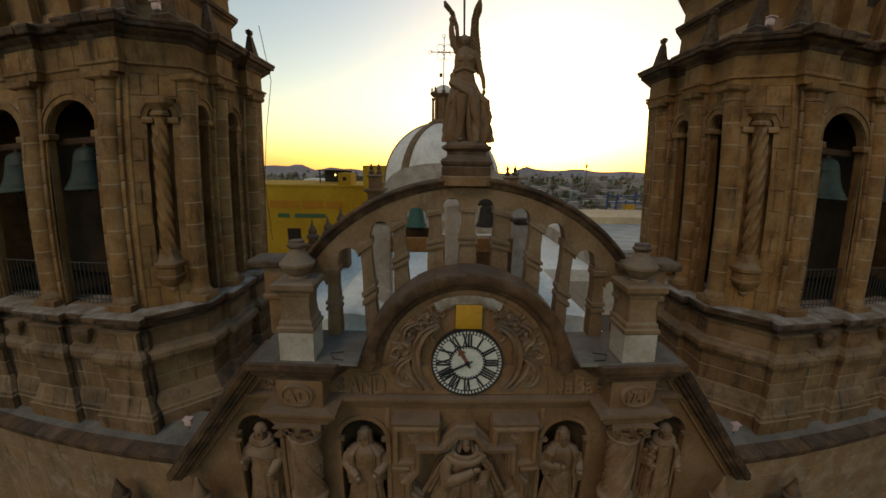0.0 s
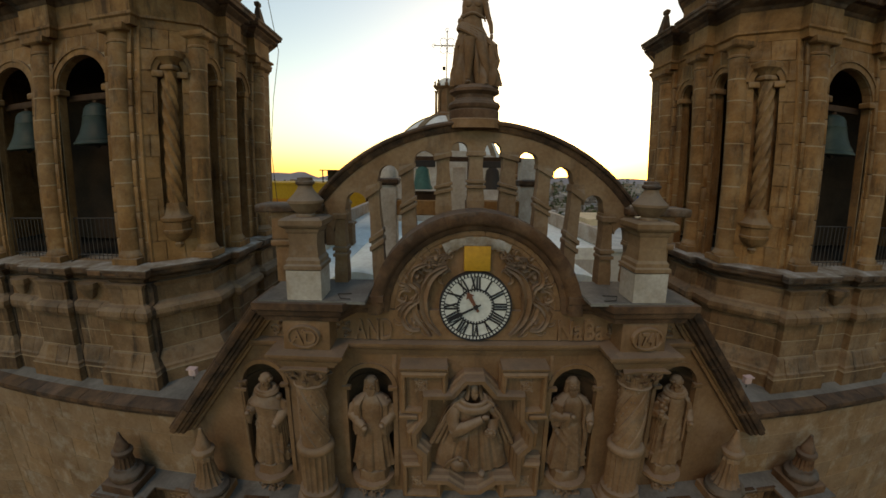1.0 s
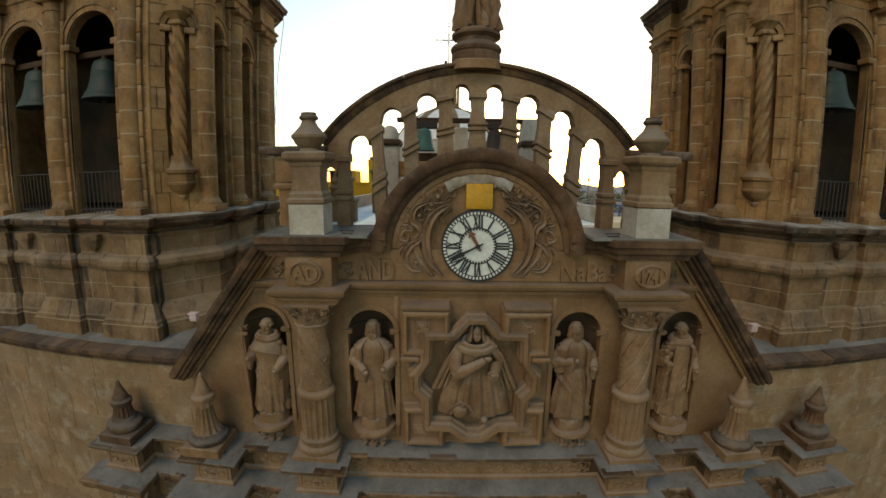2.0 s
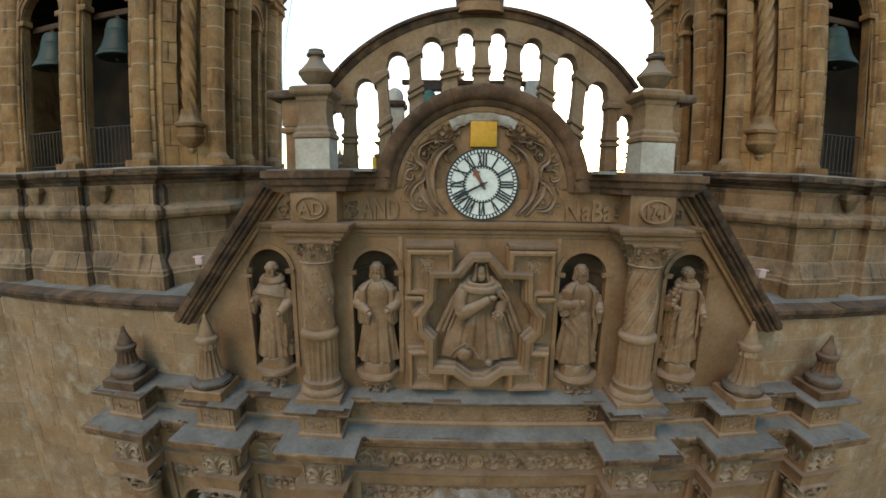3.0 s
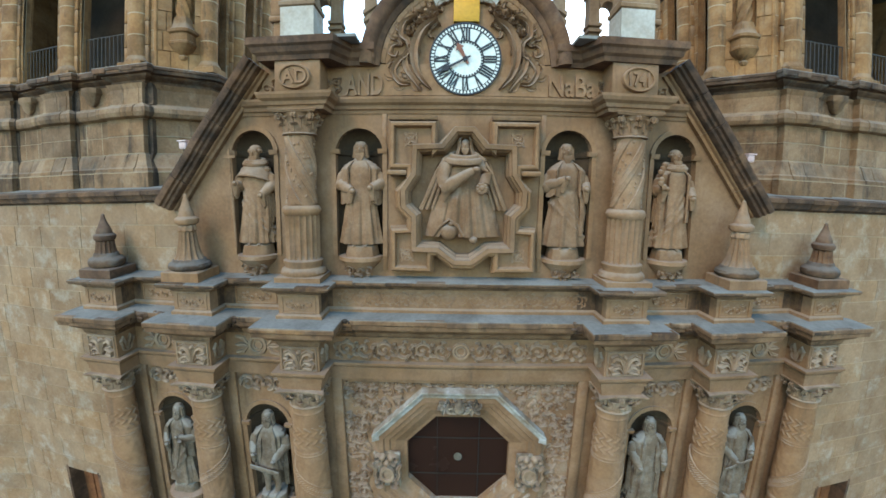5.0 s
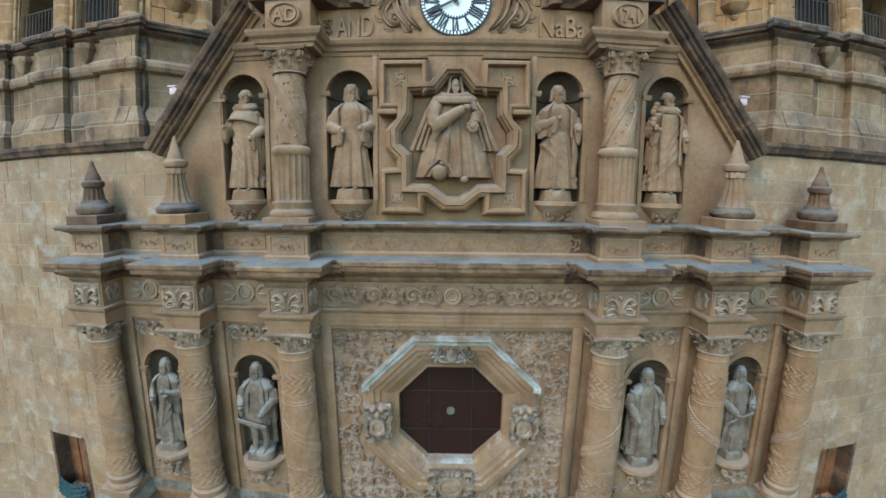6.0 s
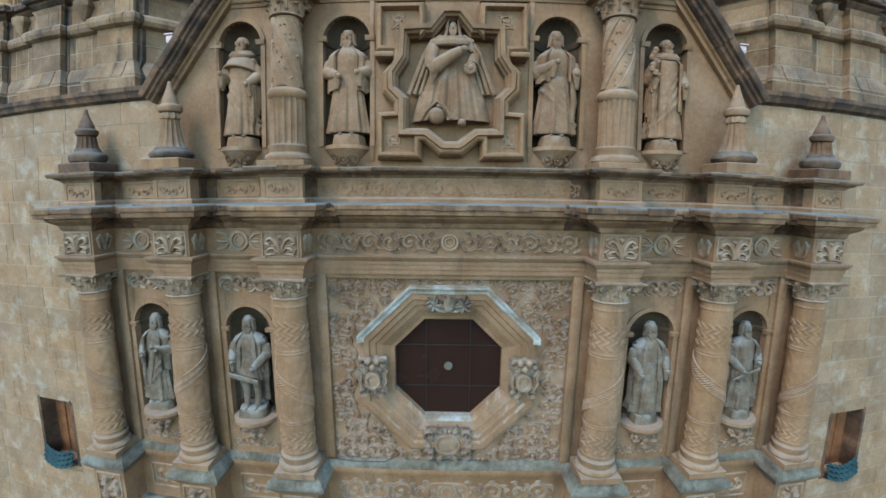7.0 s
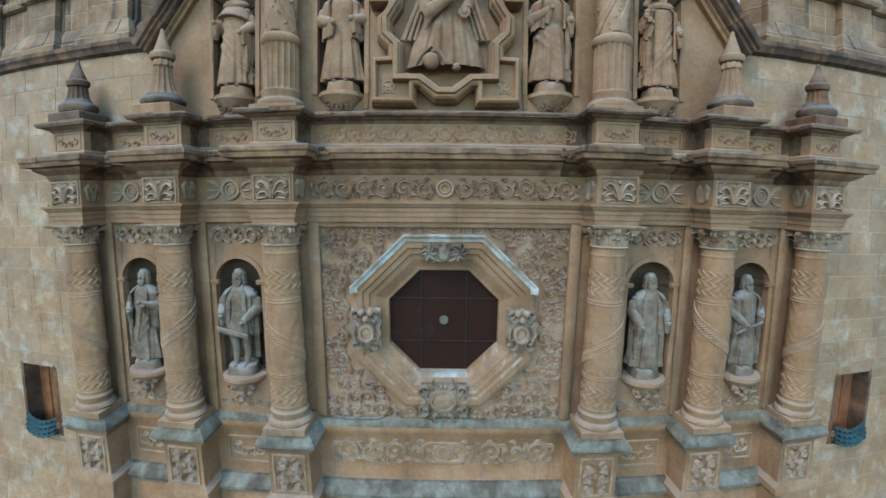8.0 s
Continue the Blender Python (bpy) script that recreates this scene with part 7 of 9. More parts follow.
def winged(bm, cx, cy, z0):
    """A striding winged figure: bare leg forward, one arm raised, blown drapery, feathered wings."""
    P = lambda x, y, z: (cx + x, cy + y, z0 + z)
    # blown skirt with deep slanting folds, parted over the forward leg
    rows = []
    for i in range(40):
        t = i / 39
        z = 0.02 + 1.30 * t
        rad = 0.45 - 0.05 * t - 0.17 * t ** 2 + 0.02 * math.sin(11 * t)
        row = []
        for j in range(84):
            a = 2 * math.pi * j / 84
            amp = 0.42 * (1 - 0.5 * t)
            f = amp * (0.50 * ridge_wave(3.5 * a + 2.6 * t) + 0.40 * ridge_wave(7 * a - 3.4 * t + 1))
            dent = math.exp(-(((a - 4.40) / 0.32) ** 2)) * (1 - t) * 0.6
            q = rad * (1 + f - dent)
            row.append(bm.verts.new(P(q * math.cos(a) + 0.05 - 0.11 * t, 0.74 * q * math.sin(a), z)))
        rows.append(row)
    skin(bm, rows)
    # forward bare leg, the other foot
    tube(bm, [P(-0.09, -0.10, 1.25), P(-0.12, -0.24, 0.98), P(-0.13, -0.29, 0.66), P(-0.14, -0.25, 0.42), P(-0.16, -0.24, 0.14)], 0.135, 0.06, 12)
    blob(bm, P(-0.15, -0.31, 0.06), (0.06, 0.14, 0.05), 8, 6)
    tube(bm, [P(0.06, -0.14, 1.10), P(0.14, -0.26, 0.70), P(0.24, -0.24, 0.34), P(0.20, -0.22, 0.10)], 0.12, 0.06, 10)
    # rolled cloth slung from hip to thigh, and its blown ends
    for k in range(4):
        tube(bm, [P(-0.05 + (0.27 + 0.01 * k) * math.cos(q), (0.20 + 0.015 * k) * math.sin(q), 1.24 - 0.06 * k - (0.13 + 0.03 * k) * math.cos(q)) for q in [math.radians(24 * n) for n in range(16)]], 0.05, 0.05, 7)
    for x, w in ((0.20, 0.09), (0.32, 0.10), (0.42, 0.08)):
        tube(bm, [P(0.16, -0.14, 1.10), P(x, -0.20, 0.86), P(x + 0.05, -0.15, 0.56), P(x - 0.03, -0.20, 0.30), P(x + 0.05, -0.12, 0.03)], w * 0.55, w, 8)
    for x, w in ((-0.30, 0.08), (-0.38, 0.08)):
        tube(bm, [P(-0.22, -0.10, 1.10), P(x, -0.14, 0.80), P(x - 0.03, -0.16, 0.44), P(x + 0.02, -0.12, 0.03)], w * 0.6, w, 8)
    # torso, bloused bodice, neck
    rows = []
    for z, rx, ry, ox in ((1.15, 0.24, 0.18, -0.06), (1.30, 0.235, 0.17, -0.06), (1.44, 0.215, 0.155, -0.065), (1.50, 0.205, 0.15, -0.065), (1.56, 0.225, 0.17, -0.06), (1.66, 0.215, 0.16, -0.055), (1.76, 0.225, 0.165, -0.045), (1.86, 0.225, 0.15, -0.035), (1.95, 0.21, 0.13, -0.03), (2.01, 0.14, 0.10, -0.04), (2.04, 0.075, 0.075, -0.05), (2.12, 0.065, 0.07, -0.06)):
        rows.append([bm.verts.new(P(ox + rx * math.cos(a) * (1 + 0.025 * math.sin(9 * a + 3 * z)), ry * math.sin(a), z)) for a in [2 * math.pi * j / 32 for j in range(32)]])
    skin(bm, rows)
    for s in (-1, 1):
        blob(bm, P(-0.045 + s * 0.09, -0.13, 1.78), (0.085, 0.06, 0.085), 10, 7)
    tube(bm, [P(-0.06 + 0.225 * math.cos(q), 0.17 * math.sin(q), 1.54 + 0.03 * math.sin(3 * q)) for q in [math.radians(24 * n) for n in range(16)]], 0.035, 0.035, 6)
    blob(bm, P(-0.30, -0.05, 1.42), (0.07, 0.07, 0.09), 8, 6)
    # head with tied hair
    blob(bm, P(-0.06, -0.04, 2.18), (0.08, 0.10, 0.125), 14, 10)
    blob(bm, P(-0.06, 0.03, 2.22), (0.11, 0.11, 0.11), 12, 8)
    for k in range(7):
        tube(bm, [P(-0.15 + 0.03 * k, -0.02, 2.28), P(-0.18 + 0.04 * k, 0.06, 2.18), P(-0.17 + 0.037 * k, 0.08, 2.04)], 0.04, 0.035, 6)
    blob(bm, P(-0.06, -0.145, 2.17), (0.015, 0.03, 0.035), 6, 5)
    # one arm raised, the other hanging clear of the hip
    tube(bm, [P(-0.20, 0, 1.94), P(-0.29, -0.04, 2.10), P(-0.33, -0.06, 2.28)], 0.085, 0.068, 10)
    tube(bm, [P(-0.33, -0.06, 2.28), P(-0.345, -0.08, 2.42), P(-0.34, -0.08, 2.54)], 0.066, 0.042, 10)
    blob(bm, P(-0.345, -0.08, 2.59), (0.055, 0.045, 0.06), 8, 6)
    tube(bm, [P(0.16, 0, 1.92), P(0.23, -0.02, 1.74), P(0.27, -0.03, 1.56)], 0.08, 0.06, 10)
    tube(bm, [P(0.27, -0.03, 1.56), P(0.33, -0.06, 1.36), P(0.345, -0.10, 1.16)], 0.06, 0.04, 10)
    blob(bm, P(0.345, -0.10, 1.08), (0.04, 0.05, 0.075), 8, 6)
    # wings: one seen edge-on and curling outwards, one upright and broad
    for s, lead, ln0, flare in ((-1, [(-0.16, 1.90), (-0.20, 2.25), (-0.22, 2.55), (-0.30, 2.80), (-0.40, 2.92), (-0.48, 3.00)], 0.13, 0.10), (1, [(0.06, 1.72), (0.10, 2.05), (0.10, 2.40), (0.11, 2.70), (0.16, 2.90), (0.24, 3.04)], 0.34, 0.52)):
        pts = [Vector(P(x, 0.18, z)) for x, z in lead]
        tube(bm, pts, 0.05, 0.02, 8)
        n = 19
        for k in range(n):
            t = k / (n - 1)
            q = t * (len(pts) - 1)
            f = min(int(q), len(pts) - 2)
            root = pts[f].lerp(pts[f + 1], q - f)
            ln = ln0 * (0.80 + 0.35 * math.sin(math.pi * min(1, t * 1.3)))
            for kk, dy in ((1.0, 0.05), (0.72, 0.01), (0.45, -0.03)):
                lean = s * flare * (1 - 0.75 * t)
                tip = root + Vector((lean * ln * kk * 1.3, dy, -0.75 * ln * kk))
                mid = root.lerp(tip, 0.5) + Vector((lean * ln * kk * 0.3, 0, 0.04 * kk))
                tube(bm, [root + Vector((0, dy * 0.5, 0.02)), mid, tip], 0.03 if s < 0 else 0.042, 0.018, 6)


bm = mesh()
winged(bm, -0.06, 1.66, 24.62)
solid("winged_statue", bm, STONE, "weathered brown stone winged figure on a round pedestal", "statue")
bm = mesh()
tube(bm, [(-0.10, 1.85, 24.7), (-0.16, 1.95, 28.9)], 0.022, 0.022, 6)
solid("lightning_rod", bm, IRON, "thin dark metal rod behind the winged statue", "rod")

# ---- obelisk finials on the portal ----
def finial(c, y, kind):
    """kind 0: low, with a heavy cushion and short fluted drum; kind 1: tall, with a flaring fluted bell and a carved ring under the cap."""
    mat = STONE if kind else STONE_BROWN
    fin = thing("finial", (c, y, 15.26), ("dark weathered fluted stone finial with ball collar", "fluted tapering stone finial on a round cushion")[kind], "finial", group="portal finials")
    z = 15.25

    def turned(name, rings, m, seg=28, bend=None, label=""):
        part(name, made(lathe, c, y, [(q, z + w) for q, w in rings], seg, bend), m, fin, label)

    part("plinth", made(plinth, c, y, [(0.47, z), (0.47, z + 0.20), (0.45, z + 0.22), (0.40, z + 0.225)]), STONE if kind else STONE_BROWN, fin, smooth=False)
    flutes = lambda a, q: -0.045 * abs(math.sin(7 * a)) ** 0.7
    if kind == 0:
        turned("cushion", [(0.34, 0.21), (0.42, 0.25), (0.455, 0.32), (0.44, 0.40), (0.38, 0.45), (0.33, 0.47), (0.31, 0.51), (0.29, 0.55)], STONE_DARK)
        turned("fluted_body", [(0.29, 0.53), (0.27, 0.56), (0.245, 0.66), (0.225, 0.80), (0.22, 0.84)], mat, 70, flutes)
        turned("collar", [(0.18, 0.83), (0.25, 0.86), (0.275, 0.92), (0.27, 0.97), (0.22, 1.01), (0.19, 1.02)], mat)
        turned("tip", [(0.20, 1.01), (0.185, 1.09), (0.12, 1.22), (0.07, 1.34), (0.05, 1.40), (0.045, 1.45), (0.01, 1.48)], mat, 18)
    else:
        turned("cushion", [(0.40, 0.21), (0.47, 0.25), (0.495, 0.31), (0.47, 0.37), (0.41, 0.40), (0.39, 0.43), (0.37, 0.46)], STONE_DARK, label="dark round cushion")
        turned("fluted_body", [(0.37, 0.45), (0.34, 0.48), (0.28, 0.60), (0.235, 0.78), (0.205, 0.98), (0.195, 1.08)], mat, 70, flutes)
        turned("ring", [(0.17, 1.07), (0.205, 1.09), (0.21, 1.14), (0.19, 1.20), (0.17, 1.22)], STONE_CARVED, 48, lambda a, q: 0.018 * math.sin(9 * a), "carved ring")
        turned("collar", [(0.16, 1.21), (0.25, 1.24), (0.28, 1.30), (0.27, 1.36), (0.21, 1.40), (0.18, 1.41)], mat)
        turned("tip", [(0.19, 1.40), (0.17, 1.48), (0.11, 1.65), (0.06, 1.80), (0.045, 1.86), (0.04, 1.89), (0.01, 1.91)], mat, 18)


for s in (-1, 1):
    finial(s * 8.58, 0.22, 0)
    finial(s * 6.2, 0.18, 1)
# ---- bell towers ----
def face_at(p, q):
    """Maps (along, depth, height) onto a wall face from plan point p to q; depth goes inwards."""
    dx, dy = q[0] - p[0], q[1] - p[1]
    ln = math.hypot(dx, dy)
    ex, ey = dx / ln, dy / ln
    return lambda u, d, z: (p[0] + ex * u - ey * d, p[1] + ey * u + ex * d, z), ln


def drum_column(parent, cx, cy, z0, z1, r, n=9):
    """A half-round column of stone drums with pale joints, base and capital."""
    bm = mesh()
    plinth(bm, cx, cy, [(r * 1.38, z0), (r * 1.38, z0 + 0.16), (r * 1.3, z0 + 0.17)])
    lathe(bm, cx, cy, [(r * 1.3, z0 + 0.16), (r * 1.32, z0 + 0.22), (r * 1.1, z0 + 0.30), (r * 1.02, z0 + 0.36)], 20)
    part("column_base", bm, STONE_TOWER, parent)
    a, b = z0 + 0.36, z1 - 0.42
    for i in range(n):
        lo, hi = a + (b - a) * i / n, a + (b - a) * (i + 1) / n - 0.028
        part("drum", made(lathe, cx, cy, [(r, lo), (r, hi)], 20), STONE_TOWER, parent)
        part("joint", made(lathe, cx, cy, [(r + 0.002, hi - 0.002), (r + 0.002, hi + 0.029)], 20), TOWER_MORTAR, parent)
    bm = mesh()
    lathe(bm, cx, cy, [(r, z1 - 0.44), (r * 1.12, z1 - 0.42), (r * 1.12, z1 - 0.37), (r * 1.0, z1 - 0.35), (r * 1.05, z1 - 0.2), (r * 1.25, z1 - 0.15)], 20)
    plinth(bm, cx, cy, [(r * 1.25, z1 - 0.16), (r * 1.42, z1 - 0.12), (r * 1.45, z1), (r * 1.3, z1 + 0.002)])
    part("column_capital", bm, STONE_TOWER, parent)


def courses(parent, at, u0, u1, z0, z1, d, rows, size, openings, rng, name="stone", mat=None, gap=0.026):
    """Ashlar blocks laid proud of a wall face, leaving the openings free."""
    h = (z1 - z0) / rows
    for k in range(rows):
        u = u0 - (size * 0.5 if k % 2 else 0) - rng.uniform(0, 0.2)
        lo, hi = z0 + k * h, z0 + (k + 1) * h - gap
        while u < u1:
            w = size * rng.uniform(0.8, 1.25)
            a, b = max(u, u0), min(u + w - gap, u1)
            u += w
            cuts = [(a, b)]
            for c, hw, zs, zt in openings:
                if lo < zt and hi > zs:
                    q = hw if (lo + hi) / 2 < zt - hw else math.sqrt(max(0, hw * hw - max(0, lo - zt + hw) ** 2))
                    nxt = []
                    for s0, s1 in cuts:
                        if s1 <= c - q or s0 >= c + q:
                            nxt.append((s0, s1))
                        else:
                            if s0 < c - q - 0.05:
                                nxt.append((s0, c - q))
                            if s1 > c + q + 0.05:
                                nxt.append((c + q, s1))
                    cuts = nxt
            for s0, s1 in cuts:
                if s1 - s0 > 0.06:
                    bm = mesh()
                    box(bm, s0, s1, d - rng.uniform(0.0, 0.003), d + 0.02, lo, hi, at=at, step=5)
                    part(name, bm, mat or STONE_TOWER, parent, smooth=False)


def bell(cx, cy, z0, h, label):
    b = thing("bell", (cx, cy, z0), label, "bell", group="tower bells")
    r = h * 0.49
    part("body", made(lathe, cx, cy, [(r * 0.94, z0), (r, z0 + 0.015 * h), (r, z0 + 0.05 * h), (r * 0.90, z0 + 0.10 * h), (r * 0.91, z0 + 0.12 * h), (r * 0.76, z0 + 0.24 * h), (r * 0.64, z0 + 0.42 * h), (r * 0.58, z0 + 0.60 * h), (r * 0.60, z0 + 0.62 * h), (r * 0.57, z0 + 0.64 * h), (r * 0.52, z0 + 0.78 * h), (r * 0.42, z0 + 0.86 * h), (r * 0.2, z0 + 0.91 * h), (0.02, z0 + 0.92 * h)], 28), BRONZE, b)
    bm = mesh()
    box(bm, cx - 0.86, cx + 0.86, cy - 0.09, cy + 0.09, z0 + h * 0.98, z0 + h * 1.12, bev=0.02)
    tube(bm, [(cx, cy, z0 + 0.88 * h), (cx, cy, z0 + h)], 0.07, 0.07, 8)
    part("yoke", bm, WOOD, b, "dark timber yoke")
    part("clapper", made(blob, (cx, cy, z0 + 0.02), (0.09, 0.09, 0.12)), IRON, b)


def railing(at, u0, u1, d, z0, z1):
    mid = at((u0 + u1) / 2, d, z0)
    r = thing("railing", mid, "low black iron railing in a belfry opening", "railing", group="belfry railings")
    n = max(3, round((u1 - u0) / 0.15))
    for i in range(n + 1):
        u = u0 + (u1 - u0) * i / n
        part("bar", made(tube, [at(u, d, z0), at(u, d, z1)], 0.012, 0.012, 5), IRON, r)
    for z in (z1, z0 + 0.12):
        part("rail", made(tube, [at(u0, d, z), at(u1, d, z)], 0.018, 0.018, 5), IRON, r)


def tower(s):
    """s: -1 for the tower on the left of the front, 1 for its twin."""
    rng = random.Random(40 + s)
    t = thing("bell_tower", (s * 11.5, 5.5, 17.0), "ochre stone bell tower with paired arches and half columns", "tower", group="bell towers")
    front = [(s * 8.35, 2.25), (s * 16.2, 2.25)]
    side = [(s * 7.25, 3.2), (s * 7.25, 7.6)]
    B0, Z0, Z1 = 17.0, 20.5, 26.55

    def face(a, b):
        return face_at(a, b) if s > 0 else face_at(b, a)
    # belfry walls, face by face; along runs left to right as seen from outside
    fr, fl = face(*front)
    if s > 0:
        f_open = [(10.15 - 8.35, 0.84, Z0, 26.0), (12.75 - 8.35, 0.84, Z0, 26.0), (15.3 - 8.35, 0.7, Z0, 26.0)]
    else:
        f_open = [(16.2 - 15.3, 0.7, Z0, 26.0), (16.2 - 12.75, 0.84, Z0, 26.0), (16.2 - 10.15, 0.84, Z0, 26.0)]
    sd, sl = face_at(side[0], side[1]) if s < 0 else face_at(side[1], side[0])
    s_open = [(0.55, 0.40, Z0, 25.85), (2.35, 0.42, Z0, 25.85)] if s < 0 else [(sl - 2.35, 0.42, Z0, 25.85), (sl - 0.55, 0.40, Z0, 25.85)]
    ch, cl = (face_at((-8.35, 2.25), (-7.25, 3.2)) if s < 0 else face_at((7.25, 3.2), (8.35, 2.25)))
    bk, bl = (face_at((-8.35, 8.6), (-16.2, 8.6)) if s < 0 else face_at((16.2, 8.6), (8.35, 8.6)))
    cb, cbl = (face_at((-7.25, 7.6), (-8.35, 8.6)) if s < 0 else face_at((8.35, 8.6), (7.25, 7.6)))
    for at, ln, op in ((fr, fl, f_open), (sd, sl, s_open), (ch, cl, [(cl / 2, 0.31, 21.9, 25.75)]), (bk, bl, []), (cb, cbl, [])):
        bm = mesh()
        opened_wall(bm, 0, ln, Z0 - 0.1, Z1, 0.0, 0.26, op, at=at)
        part("belfry_wall", bm, STONE_TOWER, t, "pale-jointed ashlar wall", smooth=False)
        if ln > 2:
            bm = mesh()
            opened_wall(bm, 0, ln, Z0, Z1, -0.030, 0.028, op, at=at)
            part("joint_bed", bm, TOWER_MORTAR, t, "pale mortar joints", smooth=False)
    # dressed blocks over the wall faces
    for at, ln, op, size in ((fr, fl, f_open, 0.62), (sd, sl, s_open, 0.5), (ch, cl, [(cl / 2, 0.31, 21.9, 25.75)], 0.5)):
        courses(t, at, 0, ln, Z0, Z1, -0.032, 11, size, op, rng)
        for c, h, zs, zt in op:
            part("arch_surround", made(arch_band, c, h, zs, zt, 0.20, -0.075, 0.05, at=at, lo=zt - h), STONE_TOWER, t, smooth=False)
            part("arch_label", made(arch_band, c, h + 0.155, zs, zt + 0.155, 0.065, -0.115, 0.0, at=at, lo=zt - h), STONE_TOWER, t, smooth=False)
            for k in (-1, 1):
                bm = mesh()
                box(bm, c + k * h - 0.14, c + k * h + 0.14, -0.12, 0.25, zt - h - 0.16, zt - h, at=at, bev=0.02)
                part("impost", bm, STONE_TOWER, t)
    for px, py in ((s * 8.35, 2.24), (s * 7.26, 3.2)):
        part("quoin_roll", made(tube, [(px, py, Z0 + k * (Z1 - Z0) / 6) for k in range(7)], 0.055, 0.055, 8), STONE_TOWER, t)
    # back of the twisted column's recess
    bm = mesh()
    box(bm, cl / 2 - 0.5, cl / 2 + 0.5, 0.25, 0.6, 21.5, 26.2, at=ch)
    part("recess_back", bm, STONE_TOWER, t)
    # floor, ceiling and inner core of the belfry, their shade put into dark colours
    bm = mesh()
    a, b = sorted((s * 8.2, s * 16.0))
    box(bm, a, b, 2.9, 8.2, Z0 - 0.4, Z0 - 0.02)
    part("floor", bm, INSIDE, t, "belfry floor painted shade-dark", smooth=False)
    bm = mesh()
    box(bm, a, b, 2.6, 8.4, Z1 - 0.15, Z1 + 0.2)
    part("belfry_ceiling", bm, INSIDE, t, "belfry ceiling painted shade-dark", smooth=False)
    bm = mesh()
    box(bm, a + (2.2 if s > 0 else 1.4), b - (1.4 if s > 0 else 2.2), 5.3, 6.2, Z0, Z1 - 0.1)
    part("core_wall", bm, BELFRY_SHADE, t, "brown stone core inside the belfry, darkened as painted shade", smooth=False)
    part("end_wall", made(box, *sorted((s * 16.0, s * 16.5)), 2.25, 8.6, Z0 - 0.1, Z1), STONE_TOWER, t, smooth=False)
    # half columns
    spots = [(s * x, 2.20) for x in (8.90, 11.45, 14.05)] + [(s * 7.30, 3.25), (s * 7.18, 4.72), (s * 7.18, 6.65)]
    for cx, cy in spots:
        col = part("half_column", made(box, cx - 0.05, cx + 0.05, cy, cy + 0.2, Z0 + 0.2, Z1 - 0.2), STONE_TOWER, t)
        drum_column(col, cx, cy, Z0, Z1, 0.28 if cy < 3 else 0.265)
        for k in (-1, 1):
            if cy < 3:
                strip = (cx + k * 0.345 - 0.06, cx + k * 0.345 + 0.06, 2.12, 2.30)
            elif cy > 4:
                strip = (*sorted((s * 7.10, s * 7.30)), cy + k * 0.37 - 0.06, cy + k * 0.37 + 0.06)
            else:
                continue
            n = 9
            for i in range(n):
                part("pilaster_stone", made(box, *strip, Z0 + (Z1 - Z0) * i / n, Z0 + (Z1 - Z0) * (i + 1) / n - 0.022, bev=0.01), STONE_TOWER, t)
    # twisted column on its bracket in the chamfer
    tc = ch(cl / 2, 0.06, 0)
    tw = part("twisted_column", made(lathe, tc[0], tc[1], [(0.195, 22.0 + 3.5 * i / 120) for i in range(121)], 60, lambda a, z: 0.026 * (1 - 2 * abs(math.sin(3 * a - s * z * 7.5)))), STONE_TOWER, t, "barley-twist stone column")
    part("bracket", made(lathe, tc[0], tc[1], [(0.03, 20.80), (0.13, 20.84), (0.16, 20.92), (0.12, 20.97), (0.20, 21.03), (0.31, 21.12), (0.35, 21.22), (0.37, 21.24), (0.37, 21.30), (0.34, 21.32), (0.34, 21.52), (0.40, 21.56), (0.40, 21.64), (0.31, 21.70), (0.26, 21.84), (0.22, 22.02)], 18, square=0.5), STONE_TOWER, tw)
    part("twist_capital", made(lathe, tc[0], tc[1], [(0.20, 25.45), (0.25, 25.48), (0.25, 25.55), (0.21, 25.6), (0.29, 25.72), (0.38, 25.78), (0.39, 25.92), (0.34, 25.95)], 18, square=0.5), STONE_TOWER, tw)
    # entablature and cornice, breaking forward over the columns
    def stepped(out, hw=0.5, y0=2.25):
        p = []
        if s < 0:
            for x in (14.05, 11.45, 8.90):
                p += [(-x - hw, y0), (-x - hw, y0 - out), (-x + hw, y0 - out), (-x + hw, y0)]
            p = [(-16.2, y0)] + p + [(-8.35, y0), (-7.25, 3.2)]
            for y in (4.72, 6.65):
                p += [(-7.25, y - 0.45), (-7.25 + out, y - 0.45), (-7.25 + out, y + 0.45), (-7.25, y + 0.45)]
            return p + [(-7.25, 7.6), (-8.35, 8.6), (-16.2, 8.6)]
        q = stepped_left(out, hw, y0)
        return [(-x, y) for x, y in q[::-1]]
    def stepped_left(out, hw=0.5, y0=2.25):
        p = [(-16.2, y0)]
        for x in (14.05, 11.45, 8.90):
            p += [(-x - hw, y0), (-x - hw, y0 - out), (-x + hw, y0 - out), (-x + hw, y0)]
        p += [(-8.35, y0), (-7.25, 3.2)]
        for y in (4.72, 6.65):
            p += [(-7.25, y - 0.45), (-7.25 + out, y - 0.45), (-7.25 + out, y + 0.45), (-7.25, y + 0.45)]
        return p + [(-7.25, 7.6), (-8.35, 8.6), (-16.2, 8.6)]
    P = stepped(0.28)
    part("architrave", made(sweep, P, [(-0.5, Z1 - 0.02), (0.05, Z1 - 0.02), (0.08, 26.72), (0.14, 26.76), (0.14, 26.82), (-0.5, 26.82)]), STONE_TOWER, t)
    part("frieze", made(sweep, P, [(-0.5, 26.815), (0.03, 26.815), (0.03, 27.34), (-0.5, 27.34)]), STONE_TOWER, t)
